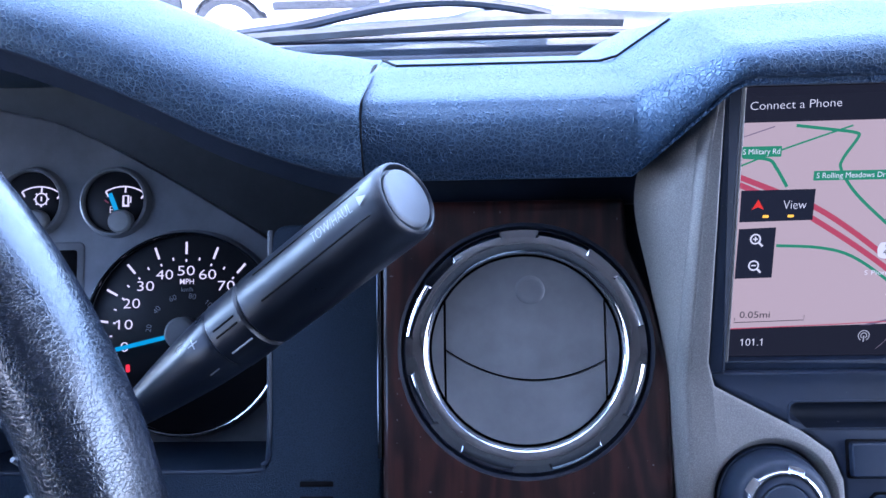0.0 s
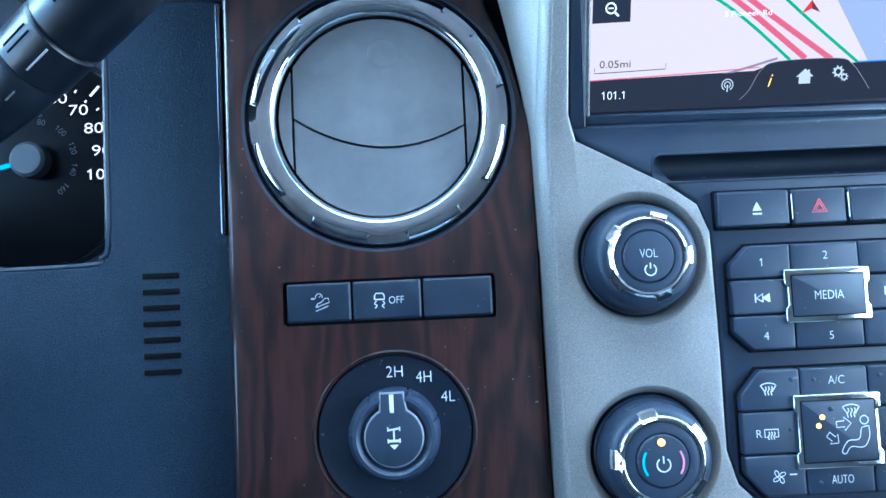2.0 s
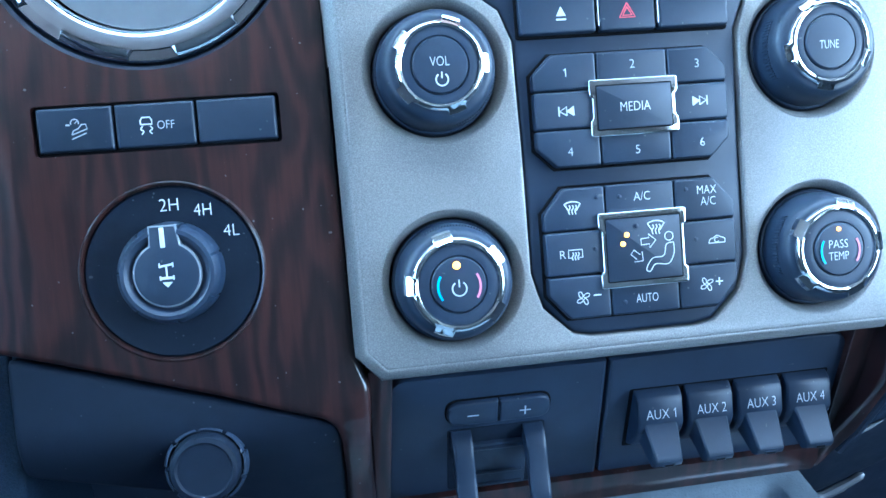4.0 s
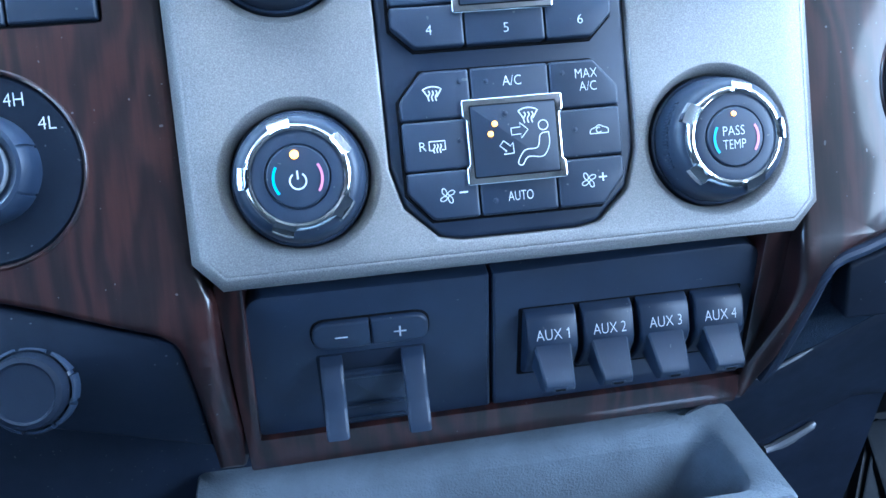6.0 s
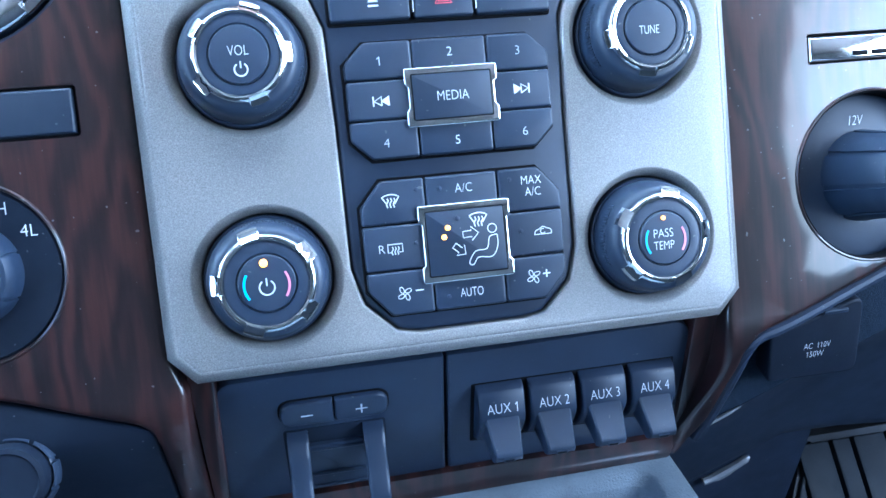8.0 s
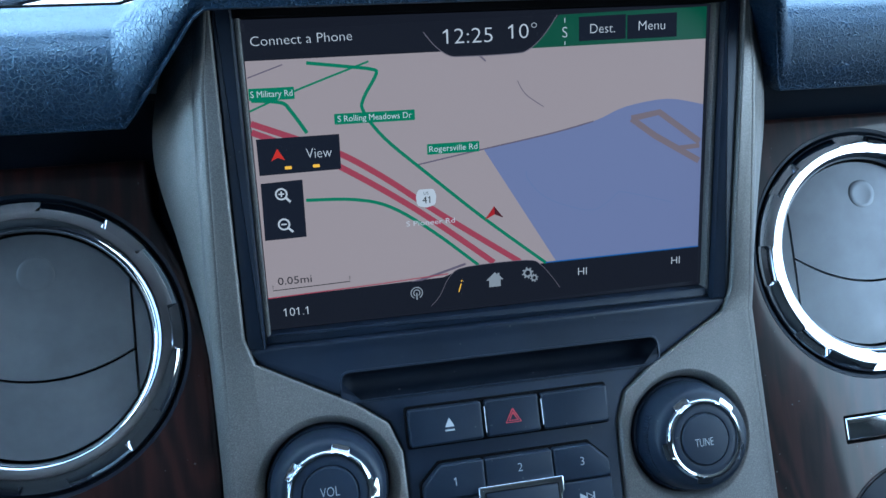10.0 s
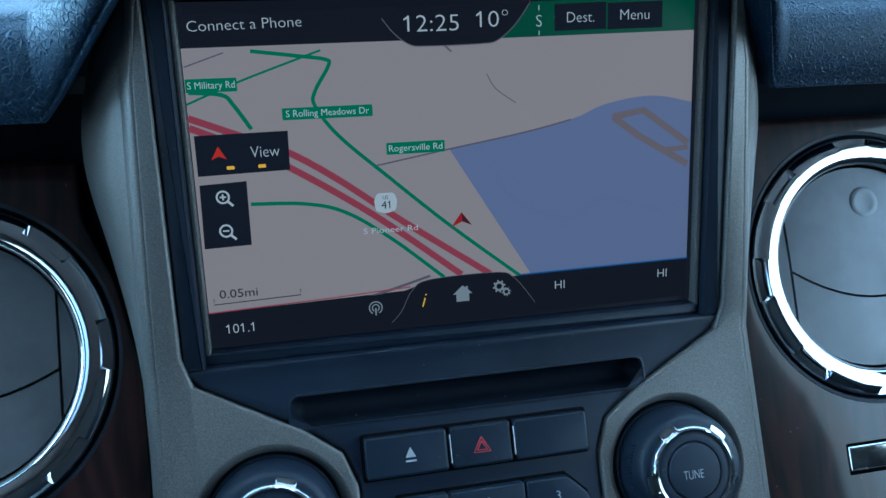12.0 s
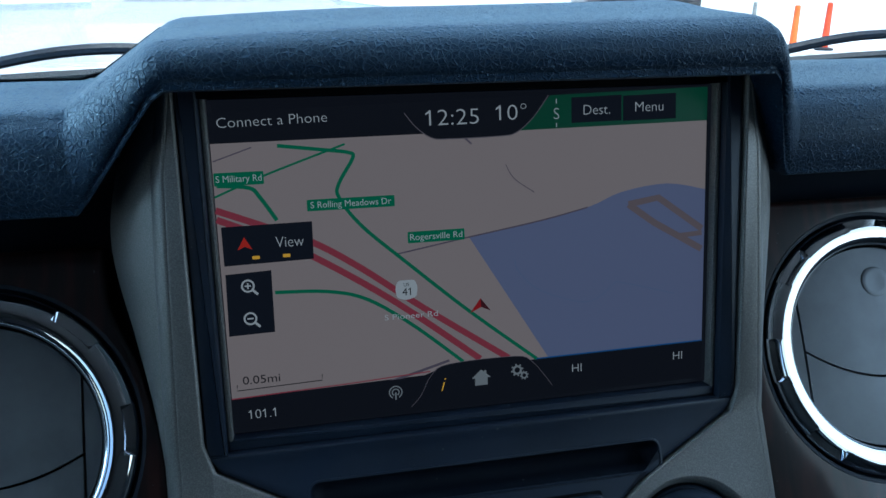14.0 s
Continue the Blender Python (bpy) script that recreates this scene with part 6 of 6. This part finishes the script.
road("track", [(0.0551, 1.3211), (0.0666, 1.3229), (Rr - 0.001, 1.3105)], 0.0024, S_TAN, 2, False)
road("track", [(0.0551, 1.3211), (0.0650, 1.3140), (Rr - 0.001, 1.3030)], 0.0024, S_TAN, 2, False)
road("track", [(0.0740, 1.3085), (Rr - 0.001, 1.3090)], 0.0018, S_TAN, 3, False)
road("shore_line", [(0.0127, 1.3041), (0.0137, 1.3003), (0.0197, 1.2938), (0.0294, 1.2892), (0.0409, 1.2869), (0.0505, 1.2933)], 0.0003, S_SHORE, 2)
road("shore_line", [(0.0505, 1.2933), (0.059, 1.2912), (0.0736, 1.287)], 0.0003, S_SHORE, 2)
road("minor_road", [(-0.0287, 1.3092), (-0.0036, 1.3133), (0.0229, 1.3175), (0.0397, 1.321)], 0.0005, S_LINE, 2)
road("minor_road", [(-0.041, 1.2630), (-0.028, 1.2658), (-0.012, 1.2700)], 0.0009, S_LINE, 2)
road("minor_road", [(0.0100, 1.3375), (0.0130, 1.3325), (0.0200, 1.3275)], 0.0003, S_LINE, 2)
road("minor_road", [(-0.0040, 1.3470), (-0.0018, 1.3450)], 0.0006, S_LINE, 2, False)
road("minor_road", [(-0.0862, 1.343), (-0.074, 1.3470)], 0.0004, S_LINE, 2, False)
road("highway", [(L, 1.3275), (-0.0696, 1.3206), (-0.0563, 1.315), (-0.041, 1.3052), (-0.0203, 1.2897), (0.0096, 1.2688)], 0.0022, S_RED, 3)
road("highway", [(L, 1.3245), (-0.0720, 1.3180), (-0.0566, 1.3103), (-0.03, 1.2926), (-0.0008, 1.2695)], 0.0022, S_RED, 3)
road("street", [(-0.0856, 1.3353), (-0.0757, 1.3342), (-0.0724, 1.3309), (-0.0676, 1.3232)], 0.0013, S_ROAD, 4)
road("street", [(-0.0865, 1.3317), (-0.0701, 1.3381), (-0.0443, 1.3468)], 0.0007, S_ROAD, 4)
road("street", [(-0.0659, 1.3472), (-0.0517, 1.3453), (-0.0432, 1.344), (-0.0420, 1.3421), (-0.0469, 1.3341), (-0.0471, 1.3294), (-0.0402, 1.3196), (-0.0255, 1.306), (-0.0044, 1.2873), (0.0201, 1.2674)], 0.0012, S_ROAD, 4)
road("street", [(-0.0699, 1.2993), (-0.0527, 1.2982), (-0.0396, 1.2944), (-0.0245, 1.2841), (-0.007, 1.2691)], 0.0012, S_ROAD, 4)
for pts, body, h in (((-0.0863, 1.3352, -0.0708, 1.3394), "S Military Rd", 0.0021), ((-0.0577, 1.3255, -0.0288, 1.3293), "S Rolling Meadows Dr", 0.0021), ((-0.0249, 1.3126, -0.0052, 1.3165), "Rogersville Rd", 0.0021)):
    x0, v0, x1, v1 = pts
    sg = layer("road_sign", rrect(x0, v0, x1, v1, 0.0004), S_ROAD, 6)
    text("lettering", body, ((x0 + x1) / 2, (v0 + v1) / 2 + 0.0001), h, D0 + 0.00032, S_TEXT, sg, fold, width=(x1 - x0) * 0.92)
text("lettering", "S Pioneer Rd", (-0.0248, 1.2875), 0.0019, D0 + 0.0003, S_TEXT, mapp, fold, width=0.0185)
sh = layer("route_shield", rounded([(-0.0295, 1.2940), (-0.0261, 1.2930), (-0.0227, 1.2940), (-0.0222, 1.2975), (-0.0232, 1.3000), (-0.0290, 1.3000), (-0.0300, 1.2975)], 0.0010), S_TEXT, 7)
text("lettering", "US", (-0.0261, 1.2985), 0.0012, D0 + 0.00036, S_BLACK, sh, fold)
text("lettering", "41", (-0.0261, 1.2960), 0.0026, D0 + 0.00036, S_BLACK, sh, fold)
layer("position_arrow", [(-0.0040, 1.2865), (0.0, 1.2883), (0.0034, 1.2868), (-0.0002, 1.2915)], pixel_paint("arrow_red", (0.5, 0.02, 0.03)), 7)
layer("arrow_shade", [(-0.0002, 1.2915), (0.0, 1.2883), (0.0034, 1.2868)], pixel_paint("arrow_dark", (0.10, 0.02, 0.03)), 9)
tile = layer("view_tile", [(-0.0853, 1.3092), (-0.0566, 1.3097), (-0.0564, 1.3222), (-0.0853, 1.3220)], S_TILE, 7)
text("lettering", "View", (-0.0640, 1.3161), 0.0036, D0 + 0.00036, S_TEXT, tile, fold, width=0.0090)
layer("heading_arrow", [(-0.0808, 1.3142), (-0.0784, 1.3152), (-0.0760, 1.3142), (-0.0784, 1.3184)], pixel_paint("heading_red", (0.8, 0.04, 0.03)), 9, tile)
for x in (-0.0751, -0.0653):
    layer("lamp_mark", rrect(x - 0.0012, 1.3109, x + 0.0012, 1.3120, 0.0003), S_ORANGE, 9, tile)
tile = layer("zoom_tile", [(-0.0856, 1.2857), (-0.0708, 1.2860), (-0.0706, 1.3069), (-0.0852, 1.3064)], S_TILE, 7)
for v, plus in ((1.3022, True), (1.2912, False)):
    bm = stroke(bmesh.new(), arc((-0.0784, v), 0.0019, 0, 360, 20), 0.0006, D0 + 0.00036)
    stroke(bm, [(-0.0771, v - 0.0013), (-0.0754, v - 0.0030)], 0.0008, D0 + 0.00036)
    stroke(bm, [(-0.0794, v), (-0.0774, v)], 0.0005, D0 + 0.00036)
    if plus:
        stroke(bm, [(-0.0784, v - 0.0010), (-0.0784, v + 0.0010)], 0.0005, D0 + 0.00036)
    part("magnifier_sign", bm, S_TEXT, tile, mp=fold)
text("lettering", "0.05mi", (-0.0764, 1.2702), 0.0028, D0 + 0.0003, S_BLACK, mapp, fold, width=0.0122)
road("scale_bar", [(-0.0844, 1.2688), (-0.0845, 1.2668), (-0.0564, 1.2676), (-0.0563, 1.2697)], 0.0003, S_BLACK, 6, False)
road("map_edge", [(L, 1.2641), (-0.045, 1.2655), (-0.019, 1.2668)], 0.0004, S_RED, 8, False)
road("map_edge", [(0.0200, 1.2675), (Rr, 1.2681)], 0.0005, pixel_paint("edge_blue", (0.03, 0.14, 0.40)), 8, False)

bar_top = layer("status_bar", [(L, 1.3486), (Rr, 1.3496), (Rr, 1.3616), (L, 1.3582)], S_BAR, 2)
layer("compass_field", [(0.0155, 1.3488), (Rr, 1.3496), (Rr, 1.3614), (0.0262, 1.3602)], S_GREEN, 3, bar_top)
layer("clock_field", curve_pts([(-0.0243, 1.3560), (-0.0205, 1.3512), (-0.0155, 1.3476), (-0.0100, 1.3470), (0.0080, 1.3472), (0.0140, 1.3482), (0.0200, 1.3530), (0.0255, 1.3602)], 4), S_BAR, 5, bar_top)
part("field_edge", stroke(bmesh.new(), curve_pts([(-0.0243, 1.3560), (-0.0205, 1.3512), (-0.0155, 1.3476), (-0.0100, 1.3470), (0.0080, 1.3472), (0.0140, 1.3482), (0.0200, 1.3530), (0.0255, 1.3602)], 4), 0.0003, D0 + 0.00028), S_DARK, bar_top, mp=fold)
for x0, x1 in ((0.0338, 0.0522), (0.0528, 0.0728)):
    layer("menu_field", [(x0, 1.3506), (x1, 1.3508), (x1, 1.3596), (x0, 1.3592)], S_TILE, 6, bar_top)
DT = D0 + 0.0004
for body, at, h, w in (("Connect a Phone", (-0.0668, 1.3554), 0.0032, 0.0345), ("12:25", (-0.0082, 1.3542), 0.0052, 0.0182), ("10°", (0.0122, 1.3550), 0.0052, 0.0108), ("S", (0.0283, 1.3540), 0.0038, None), ("Dest.", (0.0430, 1.3549), 0.0034, 0.0097), ("Menu", (0.0626, 1.3553), 0.0034, 0.0106)):
    text("lettering", body, at, h, DT, S_TEXT, bar_top, fold, width=w, turn=1.2 if "Phone" in body else 0.0)
part("compass_ticks", stroke(stroke(bmesh.new(), [(0.0283, 1.3573), (0.0283, 1.3590)], 0.0003, DT), [(0.0283, 1.3494), (0.0283, 1.3508)], 0.0003, DT), S_TEXT, bar_top, mp=fold)
bar_low = layer("lower_bar", [(L, 1.2522), (Rr, 1.2535), (Rr, 1.2680), (0.017, 1.2672), (-0.0172, 1.2668), (-0.022, 1.2652), (L, 1.2640)], S_BAR, 3)
layer("tab_field", curve_pts([(-0.0262, 1.2545), (-0.0226, 1.2583), (-0.0185, 1.2655), (-0.0120, 1.2688), (0.0120, 1.2692), (0.0180, 1.2668), (0.0225, 1.2615), (0.0258, 1.2568)], 4), S_BAR, 5, bar_low)
part("tab_edge", stroke(bmesh.new(), curve_pts([(-0.0262, 1.2545), (-0.0226, 1.2583), (-0.0185, 1.2655), (-0.0120, 1.2688), (0.0120, 1.2692), (0.0180, 1.2668), (0.0225, 1.2615), (0.0258, 1.2568)], 4), 0.0002, D0 + 0.00028), S_DARK, bar_low, mp=fold)
for body, at, h in (("101.1", (-0.0770, 1.2582), 0.0032), ("HI", (0.0352, 1.2625), 0.0031), ("HI", (0.0751, 1.2632), 0.0031)):
    text("lettering", body, at, h, DT, S_TEXT, bar_low, fold)
text("info_sign", "i", (-0.0144, 1.2617), 0.0052, DT, S_ORANGE, bar_low, fold, slant=0.3)
part("home_sign", sheet(bmesh.new(), [(-0.0030, 1.2598), (0.0016, 1.2598), (0.0016, 1.2625), (0.0028, 1.2625), (0.0012, 1.2640), (0.0012, 1.2652), (0.0004, 1.2652), (0.0004, 1.2647), (-0.0007, 1.2656), (-0.0042, 1.2625), (-0.0030, 1.2625)], DT), S_DIM, bar_low, mp=fold)
bm = bmesh.new()
for x, v, r in ((0.0126, 1.2640, 0.0014), (0.0152, 1.2618, 0.0010)):
    stroke(bm, arc((x, v), r, 0, 360, 16), r * 0.55, DT)
    for k in range(8):
        w = k * math.pi / 4 + 0.2
        stroke(bm, [(x + f * r * math.cos(w), v + f * r * math.sin(w)) for f in (1.2, 1.65)], r * 0.42, DT)
part("settings_sign", bm, S_DIM, bar_low, mp=fold)
bm = stroke(bmesh.new(), arc((-0.0315, 1.2605), 0.0022, -60, 240, 18), 0.0004, DT)
stroke(bm, arc((-0.0315, 1.2605), 0.0012, -60, 240, 12), 0.0004, DT)
part("aerial_sign", stroke(bm, [(-0.0315, 1.2605), (-0.0315, 1.2578)], 0.0005, DT), S_DIM, bar_low, mp=fold)

# ---- outside: parked vehicles and marker posts ----
def parked_car(x, y, col, label):
    body_mat = plastic("car_paint", col, 0.3, 200, 0.0001, 0.1, 0, 0.04, 0.5)
    ob = thing("parked_car", (x, y, -0.30), label, "car", "parked cars")
    prof = [(-2.4, 0.05), (-2.4, 0.55), (-2.2, 0.85), (-1.2, 0.95), (-0.6, 1.42), (1.5, 1.45), (2.2, 1.0), (2.4, 0.9), (2.4, 0.05)]
    prof = [(u, w + 0.22) for u, w in prof]
    def side(p):
        return Vector((x + p[0], y + p[2], p[1] - 0.30))
    part("body", prism(rounded(prof, 0.12, 4), -0.9, 0.9, 0.05), body_mat, ob, mp=side)
    part("side_glass", prism(rounded([(-0.95, 1.22), (-0.55, 1.58), (1.35, 1.60), (1.75, 1.24)], 0.05), 0.88, 0.915, 0.005), GAP, ob, mp=lambda p: Vector((x + p[0], y - p[2], p[1] - 0.30)))
    part("sill_board", soft_box((x - 0.95, y - 0.98, 0.02), (x + 0.95, y - 0.88, 0.10), 0.02), GAP, ob)
    for wx in (-1.5, 1.5):
        w = part("tyre", lathe((wx, 0.36), [(0.36, -0.93), (0.37, -0.75), (0.36, -0.70), (0.24, -0.70), (0.24, -0.93)], 32, closed=True), RUBBER, ob, mp=lambda p: Vector((x + p[0], y + p[2], p[1] - 0.30)))
        part("rim", lathe((wx, 0.36), [(0.25, -0.70), (0.25, -0.90), (0.2, -0.86), (0.06, -0.88), (0.01, -0.89)], 24), SILVER, w, mp=lambda p: Vector((x + p[0], y + p[2], p[1] - 0.30)))


def parked_pickup(x, y):
    ob = thing("parked_pickup", (x, y, -0.30), "silver parked pickup truck seen from its side", "pickup truck", "parked cars")
    def side(p):
        return Vector((x + p[0], y - p[2], p[1] - 0.30))
    base, r = 3.47, 0.44
    arch = lambda c: [(c + r * math.cos(radians(a)), 0.42 + r * math.sin(radians(a))) for a in range(152, 20, -12)]
    prof = [(-1.1, 0.62), (-0.46, 0.62)] + arch(0.0) + [(0.46, 0.62), (base - 0.46, 0.62)] + arch(base)
    prof += [(base + 0.46, 0.62), (4.6, 0.62), (4.62, 1.22), (3.6, 1.36), (2.95, 1.90), (1.2, 1.88), (1.1, 1.34), (-1.1, 1.30)]
    part("body", prism(prof, -1.9, 0.0, 0.04), plastic("pickup_paint", (0.55, 0.56, 0.58), 0.3, 200, 0.0001, 0.1, 0.2, 0.04, 0.5), ob, mp=side)
    part("side_glass", prism(rounded([(1.4, 1.42), (3.4, 1.42), (3.0, 1.82), (1.4, 1.80)], 0.06), -0.05, 0.012, 0.005), GAP, ob, mp=side)
    part("sill_board", soft_box((x + 0.54, y - 0.06, 0.36), (x + 1.72, y + 0.10, 0.45), 0.02), RUBBER, ob)
    part("sill_board", soft_box((x + 1.82, y - 0.06, 0.35), (x + 2.90, y + 0.10, 0.44), 0.02), RUBBER, ob)
    # dark blocks low on the body, beyond both wheels
    for x0, x1 in ((-1.12, -0.47), (base + 0.47, 4.64)):
        part("lower_end", soft_box((x + x0, y - 0.05, 0.16), (x + x1, y + 0.12, 0.56), 0.05), RUBBER, ob, "dark lower end of the pickup's side")
    for wx in (0.0, base):
        w = part("tyre", lathe((wx, 0.42), [(0.41, -0.30), (0.41, -0.06), (0.38, -0.03), (0.31, -0.04), (0.31, -0.30)], 32, closed=True), RUBBER, ob, mp=side)
        part("rim", lathe((wx, 0.42), [(0.31, -0.25), (0.31, -0.06), (0.27, -0.09), (0.07, -0.07), (0.01, -0.06)], 24), PAINT, w, mp=side)


parked_pickup(-2.90, 9.0)
parked_car(14.5, 31.0, (0.03, 0.03, 0.035), "black parked car across the lot")
ORANGE = ink("orange_plastic", (0.75, 0.14, 0.02))
RED_ORANGE = ink("red_orange_plastic", (0.70, 0.07, 0.02))
GREYPOST = ink("grey_post_paint", (0.25, 0.26, 0.26))
for x, y, h, m, lab in ((10.9, 15.5, 0.99, ORANGE, "orange plastic marker post in the snow"), (12.05, 16.0, 1.02, RED_ORANGE, "red-orange plastic marker post in the snow"), (15.7, 24.5, 0.68, GREYPOST, "short grey metal post in the snow")):
    p = thing("marker_post", (x, y, -0.3), lab, "post", "marker posts")
    part("pole", tube([(x, y, -0.3), (x, y, h - 0.3)], [0.085, 0.06], 12), m, p)
    part("base", lathe((0, 0), [(0.2, 0), (0.2, 0.04), (0.1, 0.07)], 20), RUBBER, p, mp=lambda q: Vector((x + q[0], y + q[1], -0.3 + q[2])))
